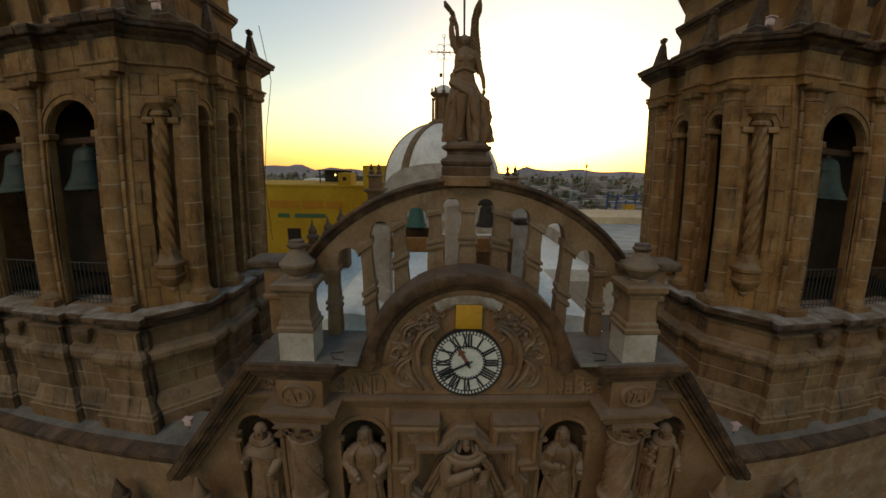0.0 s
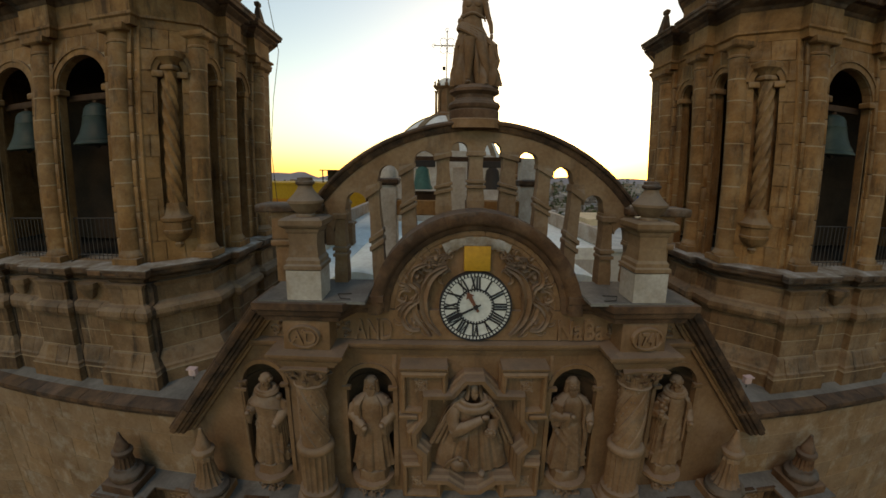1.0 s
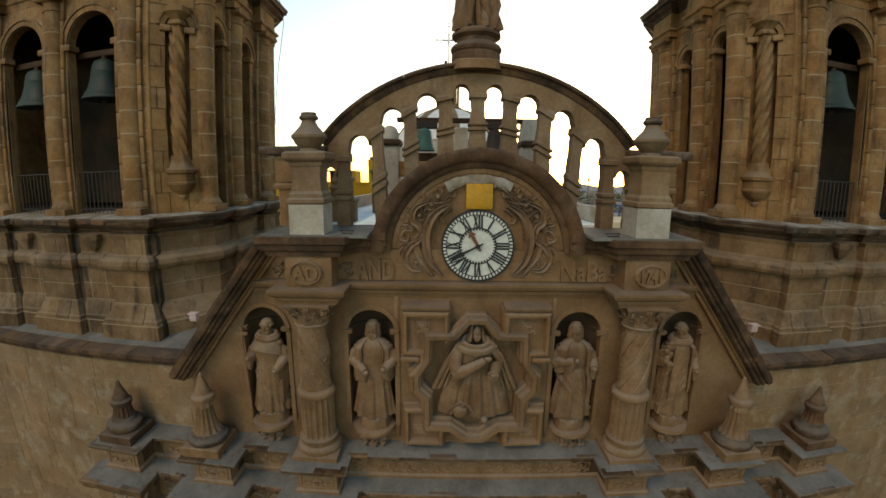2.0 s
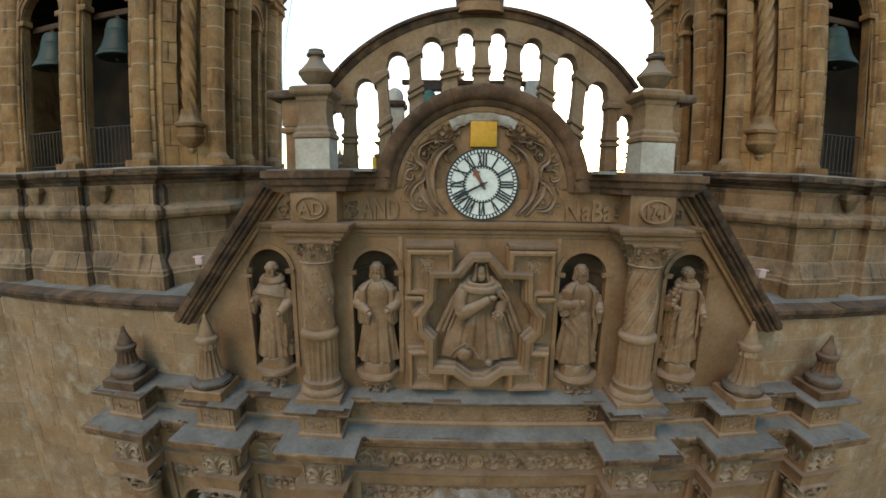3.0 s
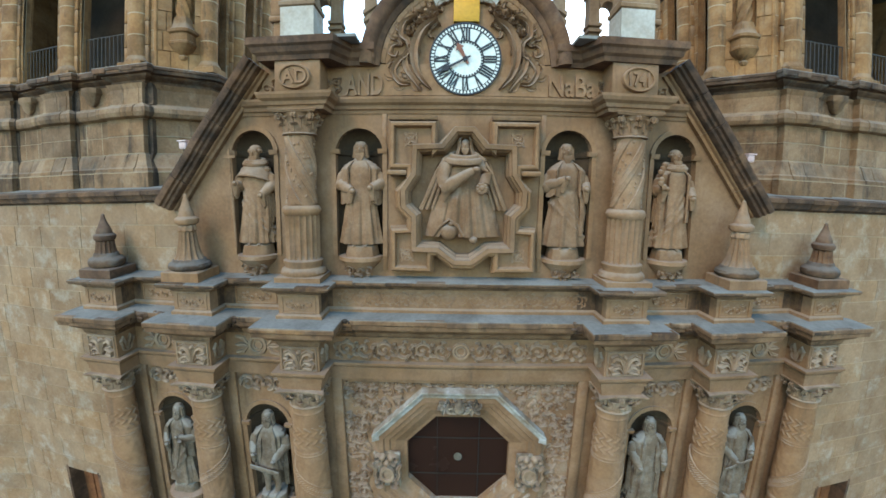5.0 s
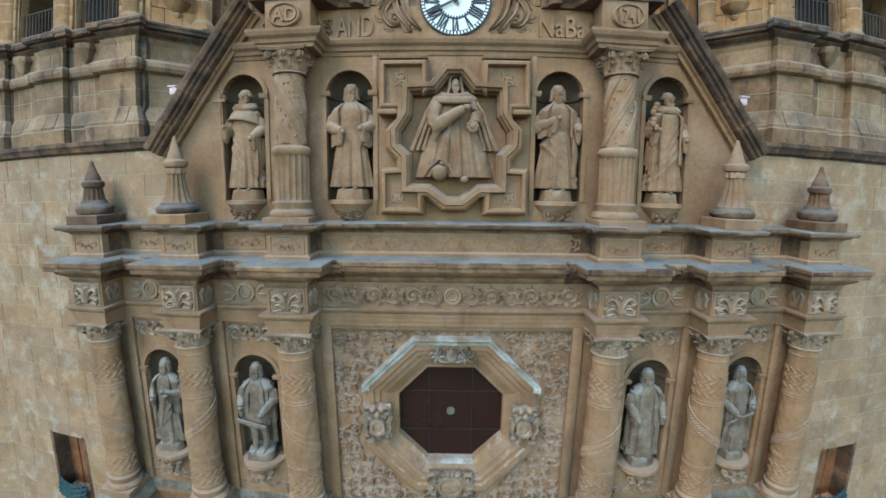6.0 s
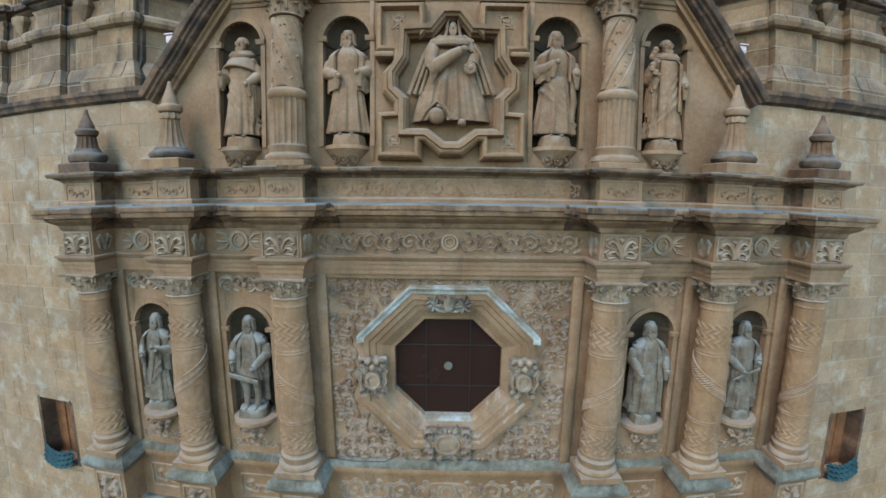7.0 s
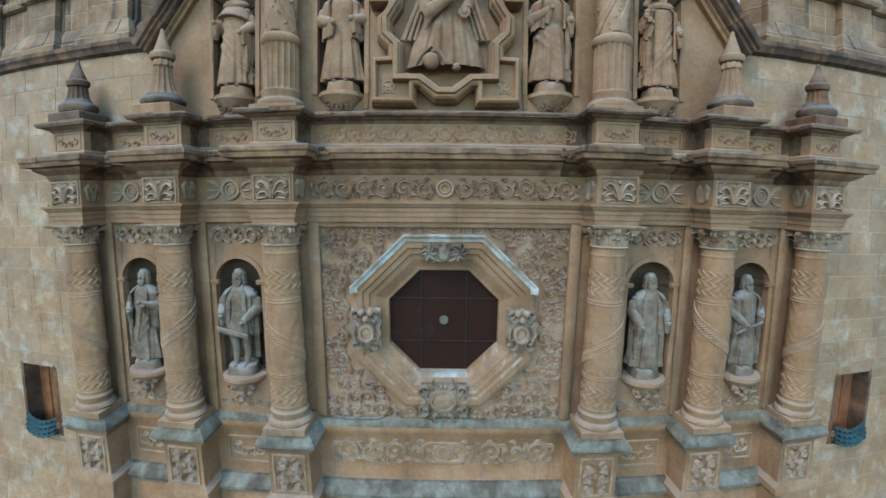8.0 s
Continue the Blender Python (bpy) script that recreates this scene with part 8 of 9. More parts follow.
    part("cornice", made(sweep, P, cornice(27.335, 27.78, 0.42, -0.5)), STONE_DARK, t, "dark weathered cornice", smooth=False)
    lip_stones(t, P, 0.40, 27.58, 27.79, 0.5, rng, STONE_DARK, jut=0.05)
    lip_stones(t, P, 0.12, 26.755, 26.83, 0.52, rng, STONE_TOWER, jut=0.02)
    # ledge under the belfry and the moulded base
    part("ledge", made(sweep, stepped(0.22, 0.5, 2.05), cornice(20.02, 20.46, 0.42, -0.6)), STONE_DARK, t, "dark weathered ledge", smooth=False)
    # pale worn top that also paints the ledge's lit rim
    part("ledge_top", made(sweep, stepped(0.22, 0.5, 2.05), [(-1.0, 20.42), (0.40, 20.42), (0.40, 20.468), (0.1, 20.5), (-1.0, 20.5)]), WHITENED, t, "grey worn ledge top with painted highlight")
    lip_stones(t, stepped(0.22, 0.5, 2.05), 0.395, 20.30, 20.45, 0.5, rng, STONE_DARK, jut=0.05)
    Q = stepped(0.22, 0.43, 2.0)
    part("base_course", made(sweep, Q, [(-0.8, B0), (0.46, B0), (0.46, 17.70), (0.43, 17.74), (0.42, 17.80), (0.36, 17.84), (0.21, 18.16), (0.16, 18.2), (0.16, 19.10), (0.24, 19.11), (0.34, 19.15), (0.39, 19.25), (0.37, 19.37), (0.27, 19.45), (0.14, 19.48), (0.10, 19.52), (0.10, 19.90), (0.18, 20.03), (-0.8, 20.03)]), STONE_BASE, t, "moulded plinth course of the tower", smooth=False)
    # dressed blocks of the plinth, course by course, and the frieze over the arches
    runs = [(a, b) for a, b in zip(Q, Q[1:]) if abs(a[1] - b[1]) < 1e-6 and a[1] < 3 and abs(a[0] - b[0]) > 0.2]
    for (ax, ay), (bx, by) in runs:
        for off, lo, hi in ((0.472, 17.26, 17.685), (0.175, 18.22, 18.65), (0.175, 18.675, 19.09)):
            n = max(1, round(abs(bx - ax) / 0.62))
            for i in range(n):
                u0, u1 = ax + (bx - ax) * i / n, ax + (bx - ax) * (i + 1) / n
                pad = off - 0.01 if ay < 1.95 else -off - 0.01
                u0, u1 = (u0 - (pad if i == 0 else 0) + 0.008, u1 + (pad if i == n - 1 else 0) - 0.008)
                if i:
                    part("joint", made(box, u0 - 0.016, u0, ay - off - 0.004, ay - off + 0.05, lo, hi, step=5), TOWER_MORTAR, t, smooth=False)
                part("stone", made(box, u0, u1, ay - off - rng.uniform(0, 0.006), ay - off + 0.06, lo, hi, step=5), STONE_BASE, t, smooth=False)
    # moulded blocks of the slope, the roll and the hollow
    slope = [(0.0, 17.715), (0.435, 17.725), (0.425, 17.805), (0.365, 17.845), (0.215, 18.165), (0.162, 18.19), (0.0, 18.195)]
    roll = [(0.0, 19.105), (0.24, 19.115), (0.34, 19.155), (0.39, 19.255), (0.37, 19.375), (0.27, 19.455), (0.15, 19.48), (-0.05, 19.485)]
    hollow = [(-0.15, 19.495), (0.11, 19.495), (0.105, 19.52), (0.105, 19.895), (0.17, 20.02), (-0.15, 20.025)]
    for (ax, ay), (bx, by) in runs:
        sg = 1 if bx > ax else -1
        for pr, deep in ((slope, 0.45), (roll, 0.41), (hollow, 0.19)):
            e = deep if ay > 1.95 else -0.0
            u0, u1 = ax + sg * e, bx - sg * e
            if (u1 - u0) * sg < 0.3:
                continue
            n = max(1, round(abs(u1 - u0) / 0.55))
            cuts = [u0] + [u0 + (u1 - u0) * (i + rng.uniform(-0.2, 0.2)) / n for i in range(1, n)] + [u1]
            for p, q in zip(cuts, cuts[1:]):
                jut = rng.uniform(0.005, 0.014)
                part("stone", made(sweep, [(p + sg * 0.007, ay), (q - sg * 0.007, ay)], [(o + jut, z) for o, z in pr]), STONE_BASE, t, smooth=False)
    prof = [(-0.2, B0 + 0.2), (0.466, B0 + 0.2), (0.466, 17.70), (0.436, 17.74), (0.426, 17.80), (0.366, 17.845), (0.216, 18.165), (0.18, 18.2), (0.18, 19.10), (0.246, 19.115), (0.346, 19.155), (0.396, 19.255), (0.376, 19.375), (0.276, 19.455), (0.146, 19.485), (0.106, 19.525), (0.106, 19.905), (0.186, 20.035), (-0.2, 20.035)]
    for off, z in ((0.476, 17.688), (0.181, 18.195), (0.181, 18.653), (0.181, 19.092)):
        part("bed_joint", made(sweep, Q, [(off - 0.06, z), (off, z), (off, z + 0.015), (off - 0.06, z + 0.015)]), TOWER_MORTAR, t, smooth=False)
    # right-hand returns: stain and side shade painted together
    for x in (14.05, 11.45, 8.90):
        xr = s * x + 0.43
        part("stained_return", made(sweep, [(xr, 1.78), (xr, 2.0), (xr + 0.30, 2.0)], [(o + 0.016, z) for o, z in prof]), SOOT_SHADE_STONE, t, "corner dark with soot stain and painted shade", smooth=False)
    for (ax, ay), (bx, by) in [(a, b) for a, b in zip(P, P[1:]) if abs(a[1] - b[1]) < 1e-6 and a[1] < 3]:
        n = max(1, round(abs(bx - ax) / 0.6))
        for i in range(n):
            u0, u1 = ax + (bx - ax) * i / n + 0.008, ax + (bx - ax) * (i + 1) / n - 0.008
            part("stone", made(box, u0, u1, ay - 0.045, ay, 26.835, 27.325, step=5), STONE_TOWER, t, smooth=False)
    for x in (15.3, 12.75, 10.15):
        bm = mesh()
        lathe(bm, s * x, 1.80, [(0.05, 19.55), (0.16, 19.66), (0.2, 19.8), (0.28, 19.88), (0.28, 20.02)], 12, square=0.8)
        part("bracket_scroll", bm, STONE_BASE, t)
    # upper stage above the cornice
    if s < 0:
        U = [(-16.2, 2.95), (-8.75, 2.95), (-7.9, 3.7), (-7.9, 7.2), (-8.8, 8.0), (-16.2, 8.0)]
    else:
        U = [(16.2, 8.0), (8.8, 8.0), (7.9, 7.2), (7.9, 3.7), (8.75, 2.95), (16.2, 2.95)]
    part("upper_stage", made(sweep, U, [(-0.6, 27.7), (0.1, 27.7), (0.1, 28.3), (0.0, 28.4), (0.0, 31.5), (-0.6, 31.5)]), STONE_TOWER, t)
    bm = mesh()
    a, b = sorted((s * 7.6, s * 16.2))
    box(bm, a, b, 2.6, 8.3, 27.5, 27.82)
    part("stage_floor", bm, STONE_DARK, t)
    part("upper_moulding", made(sweep, U, cornice(29.9, 30.3, 0.35, -0.4)), STONE_TOWER, t)
    part("upper_plinth", made(sweep, U, [(-0.3, 27.75), (0.30, 27.75), (0.30, 28.05), (0.22, 28.1), (0.14, 28.3), (0.10, 28.34), (-0.3, 28.34)]), STONE_TOWER, t)
    part("upper_string", made(sweep, U, cornice(28.95, 29.25, 0.24, -0.3)), STONE_DARK, t)
    for x in (8.6, 10.2, 11.5, 12.75, 14.05):
        part("buttress", made(plinth, s * x, 2.72, [(0.36, 27.78), (0.36, 28.02), (0.28, 28.1), (0.16, 29.6), (0.2, 29.65), (0.2, 29.8)]), STONE_TOWER, t, smooth=False)
    for x in (8.95, 11.5, 14.05):
        part("upper_pilaster", made(box, s * x - 0.3, s * x + 0.3, 2.72, 3.0, 27.8, 31.0, bev=0.03), STONE_TOWER, t)
    for cx, cy in ((s * 7.55, 3.0), (s * 7.35, 7.4), (s * 7.3, 4.75), (s * 8.35, 2.42)):
        part("obelisk", made(plinth, cx, cy, [(0.26, 27.76), (0.26, 27.95), (0.2, 28.0), (0.07, 28.72), (0.05, 28.75), (0.09, 28.8), (0.09, 28.9), (0.02, 28.95)]), STONE_DARK, t, smooth=False)
    bell(s * 10.15, 2.70, 23.64, 1.25, "green weathered bronze bell in the belfry opening")
    bell(s * 12.75, 2.70, 23.64, 1.25, "green weathered bronze bell in the belfry opening")
    for c, h, zs, zt in f_open[:3]:
        railing(fr, c - h + 0.02, c + h - 0.02, 0.15, Z0, Z0 + 1.15)
    return t


for s in (-1, 1):
    tower(s)
    # coping of the flank wall under the tower
    cp = thing("wall_coping", (s * 11, 0.6, 16.9), "dark stone wall coping with grey sloping top", "coping", group="wall copings", kind="structure")
    a, b = sorted((s * 6.95, s * 24))
    rng = random.Random(70 + s)
    n = 22
    for i in range(n):
        u0, u1 = a + (b - a) * i / n + 0.006, a + (b - a) * (i + 1) / n - 0.006
        dz = rng.uniform(-0.012, 0.012)
        part("coping_stone", made(sweep, [(u0, WALL + 0.05), (u1, WALL + 0.05)], [(-0.6, 16.85), (0.0, 16.85), (0.06, 16.95 + dz), (0.18, 17.0 + dz), (0.22, 17.1 + dz), (0.28, 17.14 + dz), (0.28, 17.24 + dz), (0.2, 17.255 + dz), (-0.9, 17.33), (-0.9, 16.85)]), COPING, cp)
    part("slope", made(sweep, [(a, WALL + 0.05), (b, WALL + 0.05)], [(-1.6, 17.2), (-0.2, 17.2), (-0.2, 17.292), (-0.9, 17.345), (-1.6, 17.40)]), LEDGE, cp, "grey sloping mortar top")
# ---- nave roof and the rear bell wall ----
nave = thing("nave_roof", (0, 10, 19.6), "pale lime-washed flat nave roof with low parapets", "roof", kind="structure", bowed=False)
part("slab", made(box, -4.2, 4.2, 2.3, 24, 19.3, 19.62), ROOF_WHITE, nave, bowed=False, smooth=False)
part("wide_slab", made(box, -7.0, 7.0, 8.8, 24, 19.0, 19.58), ROOF_WHITE, nave, bowed=False, smooth=False)
part("side_slab", made(box, -5.7, -4.19, 3.4, 8.81, 19.0, 19.575), ROOF_WHITE, nave, bowed=False, smooth=False)
for x in (-6.9, 6.9):
    part("parapet", made(box, x - 0.15, x + 0.15, 9.0, 24, 19.6, 20.4, bev=0.03), WHITEWASH, nave, bowed=False)
for k, (x0, x1) in enumerate(((-4.1, -2.2), (2.2, 4.1))):
    bm = mesh()
    rows = [[bm.verts.new((x0 + (x1 - x0) * (0.5 - 0.5 * math.cos(math.pi * i / 10)), y, 19.6 + 0.55 * math.sin(math.pi * i / 10))) for i in range(11)] for y in (2.6, 9.0)]
    for i in range(10):
        bm.faces.new((rows[0][i], rows[0][i + 1], rows[1][i + 1], rows[1][i]))
    bm.faces.new(rows[0][::-1]), bm.faces.new(rows[1])
    part("vault", bm, ROOF_WHITE, nave, bowed=False)

rear = thing("bell_wall", (0, 4.0, 19.6), "plastered rear bell wall with piers and timber beam", "wall", bowed=False)
for x, w, z, mat in ((-2.42, 0.28, 22.6, WHITEWASH), (-0.22, 0.22, 23.12, WHITEWASH), (1.99, 0.30, 23.4, WHITEWASH)):
    part("pier", made(box, x - w, x + w, 3.9, 4.4, 19.6, z, bev=0.03), mat, rear, bowed=False)
for x in (-2.42, 1.99):
    part("pier_head", made(lathe, x, 4.15, [(0.27, 22.70), (0.27, 22.95), (0.22, 23.08), (0.12, 23.16), (0.01, 23.19)], 20), WHITEWASH, rear, "rounded plaster head", bowed=False)
    part("pier_cap", made(plinth, x, 4.15, [(0.30, 22.55), (0.36, 22.62), (0.36, 22.72), (0.27, 22.76)]), STONE_DARK, rear, bowed=False, smooth=False)
part("sill", made(box, -2.2, 1.8, 3.95, 4.35, 21.62, 22.10, bev=0.03), STONE_TOWER, rear, "ochre stone sill", bowed=False)
part("low_wall", made(box, -0.75, 1.75, 4.0, 4.3, 19.6, 21.63, bev=0.02), STONE_BROWN, rear, "brown stone wall below the sill", bowed=False)
part("dark_beam", made(box, -1.85, -0.55, 4.0, 4.3, 22.10, 22.36, bev=0.02), WOOD, rear, "dark lower timber", bowed=False)
part("post", made(box, 0.06, 0.22, 4.05, 4.25, 21.7, 23.3, bev=0.02), WOOD, rear, "dark timber post", bowed=False)
part("beam", made(box, -2.2, 1.8, 4.05, 4.2, 23.28, 23.42, bev=0.02), WOOD, rear, bowed=False)
for x, h, mat, lab in ((-1.34, 0.72, TEAL_BRONZE, "teal weathered bronze bell hanging in the rear wall"), (0.84, 0.70, IRON, "small dark bell hanging in the rear wall")):
    b = thing("bell", (x, 4.1, 22.1), lab, "bell", group="rear bells", bowed=False)
    z0 = 23.15 - h
    r = h * 0.46
    part("body", made(lathe, x, 4.12, [(r, z0), (r, z0 + 0.05 * h), (r * 0.82, z0 + 0.2 * h), (r * 0.7, z0 + 0.55 * h), (r * 0.62, z0 + 0.82 * h), (r * 0.3, z0 + 0.95 * h), (0.02, z0 + 0.97 * h)], 24), mat, b, bowed=False)
    part("yoke", made(box, x - 0.4, x + 0.4, 4.02, 4.24, 23.1, 23.30, bev=0.02), IRON, b, bowed=False)

# ---- the crossing dome behind ----
dome = thing("dome", (-0.3, 24, 19.6), "white plastered church dome with brown ribs and lantern", "dome", bowed=False)
DX, DY, DZ, DR = -0.3, 24.0, 22.7, 4.95
part("drum", made(lathe, DX, DY, [(DR + 0.1, 19.5), (DR + 0.1, 22.4), (DR + 0.3, 22.5), (DR + 0.3, 22.75), (DR, 22.8)], 48), STONE, dome, bowed=False)
part("shell", made(lathe, DX, DY, [(DR * math.cos(a), DZ + DR * math.sin(a)) for a in [1.45 * i / 20 for i in range(21)]], 64), DOME_WHITE, dome, "white plaster shell", bowed=False)
for k in range(8):
    a = math.pi / 8 * 0.35 + k * math.pi / 4
    bm = mesh()
    rows = []
    for i in range(17):
        e = 1.42 * i / 16
        r, z = (DR + 0.1) * math.cos(e), DZ + (DR + 0.1) * math.sin(e)
        w = 0.36 - 0.14 * i / 16
        rows.append([bm.verts.new((DX + q * math.cos(a) - j * w * math.sin(a), DY + q * math.sin(a) + j * w * math.cos(a), z - dz)) for j, q, dz in ((-1, r - 0.15, 0.1), (-1, r, 0), (1, r, 0), (1, r - 0.15, 0.1))])
    for p, q in zip(rows, rows[1:]):
        for j in range(3):
            bm.faces.new((p[j], p[j + 1], q[j + 1], q[j]))
    part("rib", bm, RIB, dome, "brown rib", bowed=False)
lan = part("lantern", made(lathe, DX, DY, [(1.25, 27.4), (1.25, 27.7), (1.0, 27.8), (0.72, 27.9), (0.72, 29.6), (0.95, 29.75), (1.05, 29.85), (0.8, 29.9)], 8), STONE, dome, "stone lantern", bowed=False)
for k in range(8):
    a = k * math.pi / 4
    part("lantern_column", made(lathe, DX + 0.86 * math.cos(a), DY + 0.86 * math.sin(a), [(0.13, 27.8), (0.11, 28.0), (0.10, 29.4), (0.16, 29.6)], 10), STONE, lan, bowed=False)
    part("lantern_knob", made(lathe, DX + 0.95 * math.cos(a), DY + 0.95 * math.sin(a), [(0.12, 29.85), (0.16, 30.0), (0.06, 30.15), (0.1, 30.25), (0.02, 30.4)], 8), STONE, lan, bowed=False)
part("lantern_cap", made(lathe, DX, DY, [(0.82 * math.cos(a), 29.88 + 0.75 * math.sin(a)) for a in [1.5 * i / 8 for i in range(9)]], 24), DOME_WHITE, lan, bowed=False)
cr = part("cross", made(tube, [(DX, DY, 30.5), (DX, DY, 34.2)], 0.045, 0.03, 6), IRON, dome, "tall wrought iron cross", bowed=False)
part("cross_arm", made(tube, [(DX - 1.1, DY, 33.05), (DX + 1.1, DY, 33.05)], 0.035, 0.035, 6), IRON, cr, bowed=False)
for k in range(4):
    a = math.pi / 4 + k * math.pi / 2
    bm = mesh()
    cxx, czz = DX + 0.42 * math.cos(a), 33.05 + 0.42 * math.sin(a)
    tube(bm, [(cxx + 0.28 * math.cos(q), DY, czz + 0.28 * math.sin(q)) for q in [6.28 * i / 12 for i in range(12)]], 0.022, 0.022, 5)
    part("cross_scroll", bm, IRON, cr, bowed=False)
for x, z in ((-1.1, 33.05), (1.1, 33.05), (0, 34.2)):
    bm = mesh()
    tube(bm, [(DX + x + 0.14 * math.cos(q), DY, z + 0.14 * math.sin(q)) for q in [6.28 * i / 9 for i in range(9)]], 0.02, 0.02, 5)
    part("cross_knot", bm, IRON, cr, bowed=False)
part("vane", made(box, DX - 0.35, DX - 0.1, DY - 0.01, DY + 0.01, 31.2, 31.5), IRON, cr, bowed=False)
# curved parapet in front of the dome
hood = thing("curved_parapet", (0, 17, 19.6), "rounded pale stone parapet in front of the dome", "parapet", bowed=False)
bm = mesh()
for d, flip in ((16.8, False), (17.4, True)):
    pts = [(-4.35, 19.6)] + [(4.35 * math.copysign(abs(math.cos(math.pi * (1 - i / 24))) ** 0.8, i - 12), 22.1 + 2.27 * abs(math.sin(math.pi * (1 - i / 24))) ** 0.75) for i in range(25)] + [(4.35, 19.6)]
    f = [bm.verts.new((x, d, z)) for x, z in pts]
    bm.faces.new(f[::-1] if flip else f)
    if not flip:
        keep = f
    else:
        for i in range(len(f) - 1):
            bm.faces.new((keep[i], f[i], f[i + 1], keep[i + 1]))
bmesh.ops.recalc_face_normals(bm, faces=bm.faces)
part("plate", bm, WHITEWASH, hood, bowed=False, smooth=False)
for x in (-4.36, 3.62):
    pn = thing("roof_pinnacle", (x, 14, 19.6), "weathered stone roof pinnacle with small carved knobs", "pinnacle", group="roof pinnacles", bowed=False)
    part("shaft", made(plinth, x, 14, [(0.55, 19.6), (0.55, 21.9), (0.65, 22.0), (0.65, 22.1), (0.42, 22.2), (0.42, 22.6)]), STONE, pn, bowed=False, smooth=False)
    part("cap", made(plinth, x, 14, [(0.42, 22.6), (0.62, 22.75), (0.62, 22.85), (0.34, 22.9), (0.34, 23.5), (0.44, 23.6), (0.3, 23.7)]), STONE, pn, bowed=False, smooth=False)
    for dx in (-0.22, 0.22):
        part("knob", made(lathe, x + dx, 14, [(0.12, 23.65), (0.16, 23.8), (0.08, 23.95), (0.12, 24.05), (0.02, 24.3)], 10), STONE_DARK, pn, bowed=False)
for x, z in ((-6.42, 21.65), (-5.70, 21.8), (-5.08, 22.2)):
    pn = thing("roof_obelisk", (x, 9, 19.6), "slender stone obelisk on the nave parapet", "obelisk", group="roof obelisks", bowed=False)
    part("base", made(plinth, x, 9, [(0.3, 19.6), (0.3, 20.5), (0.36, 20.55), (0.36, 20.65), (0.24, 20.7)]), STONE, pn, bowed=False, smooth=False)
    part("needle", made(lathe, x, 9, [(0.22, 20.68), (0.22, z - 0.75), (0.28, z - 0.7), (0.28, z - 0.62), (0.16, z - 0.5), (0.20, z - 0.35), (0.06, z - 0.1), (0.02, z + 0.15)], 12), STONE, pn, bowed=False)

# ---- town ----
ob = thing("ochre_building", (-20, 45, 0), "long ochre rendered building with faded painted signs", "building", bowed=False)
part("wall", made(box, -32, -8.3, 40, 56, 0, 21.1), OCHRE_WALL, ob, bowed=False, smooth=False)
part("parapet", made(box, -32.1, -8.2, 39.9, 40.3, 21.1, 21.35, step=30), OCHRE_WALL, ob, bowed=False, smooth=False)
part("stair_block", made(box, -14.3, -12.6, 41, 44, 21.1, 22.9), OCHRE_WALL, ob, bowed=False, smooth=False)
part("stair_window", made(box, -13.7, -13.2, 40.97, 41.05, 21.9, 22.4), INSIDE, ob, bowed=False, smooth=False)
for x0, x1, z0, z1, mat in ((-23.4, -19.6, 18.2, 19.2, LETTER_ORANGE), (-19.1, -16.3, 18.2, 19.2, LETTER_ORANGE), (-15.8, -13.6, 18.2, 19.1, LETTER_ORANGE), (-22.5, -20.9, 16.9, 17.45, LETTER_GREEN), (-20.2, -16.0, 16.9, 17.45, LETTER_GREEN), (-25.2, -24.4, 17.9, 19.4, LETTER_GREEN)):
    part("sign_bar", made(box, x0, x1, 39.95, 40.02, z0, z1, step=30), mat, ob, "painted sign bar", bowed=False, smooth=False)
for x in (-20.5, -11.5):
    part("window", made(box, x - 0.9, x + 0.9, 39.94, 40.02, 13.2, 15.4), INSIDE, ob, bowed=False, smooth=False)
yb = thing("ochre_house", (-7.5, 36, 0), "plain ochre rendered house with flat roof", "building", bowed=False)
part("wall", made(box, -9.4, -6.4, 34, 40, 0, 24.0), OCHRE_WALL, yb, bowed=False, smooth=False)
tk = thing("white_shed", (-24, 60, 0), "white boxy rooftop shed on a grey building", "shed", bowed=False)
part("block", made(box, -30, -14, 58, 66, 0, 19.2), CEMENT, tk, bowed=False, smooth=False)
part("shed", made(box, -25.9, -22.3, 59, 63, 19.2, 21.2), DOME_WHITE, tk, bowed=False, smooth=False)
ds = thing("dark_shelter", (-18, 52, 21.1), "dark open rooftop shelter with a lit lamp", "shelter", bowed=False)
for x in (-19.8, -15.6):
    for y in (50, 53):
        part("post", made(box, x - 0.08, x + 0.08, y - 0.08, y + 0.08, 21.1, 23.0), IRON, ds, bowed=False)
part("roof", made(box, -20.2, -15.2, 49.6, 53.4, 23.0, 23.15), IRON, ds, bowed=False, smooth=False)
part("back", made(box, -20.0, -15.4, 53.0, 53.15, 21.1, 23.0), IRON, ds, bowed=False, smooth=False)
glow, _, _, gb = nodes_of("lit_lamp")
gb.inputs["Emission Color"].default_value, gb.inputs["Emission Strength"].default_value = (1, 0.75, 0.35, 1), 3.0
part("lamp", made(blob, (-17.6, 51, 22.3), (0.16, 0.16, 0.16)), glow, ds, "small lit lamp", bowed=False)
mk = thing("market_hall", (45, 60, 0), "wide pale grey-green flat market roof", "building", bowed=False)
part("wall", made(box, 24, 60, 46, 70, 0, 11.0), TOWN, mk, bowed=False, smooth=False)
part("roof", made(box, 23.5, 60.5, 45.5, 70.5, 11.0, 11.5), CEMENT, mk, bowed=False, smooth=False)
part("upper_wall", made(box, 33, 60, 70, 84, 0, 13.0), TOWN, mk, bowed=False, smooth=False)
gd = thing("steel_frame", (66, 110, 0), "blue steel frame of posts with a yellow box", "frame", bowed=False)
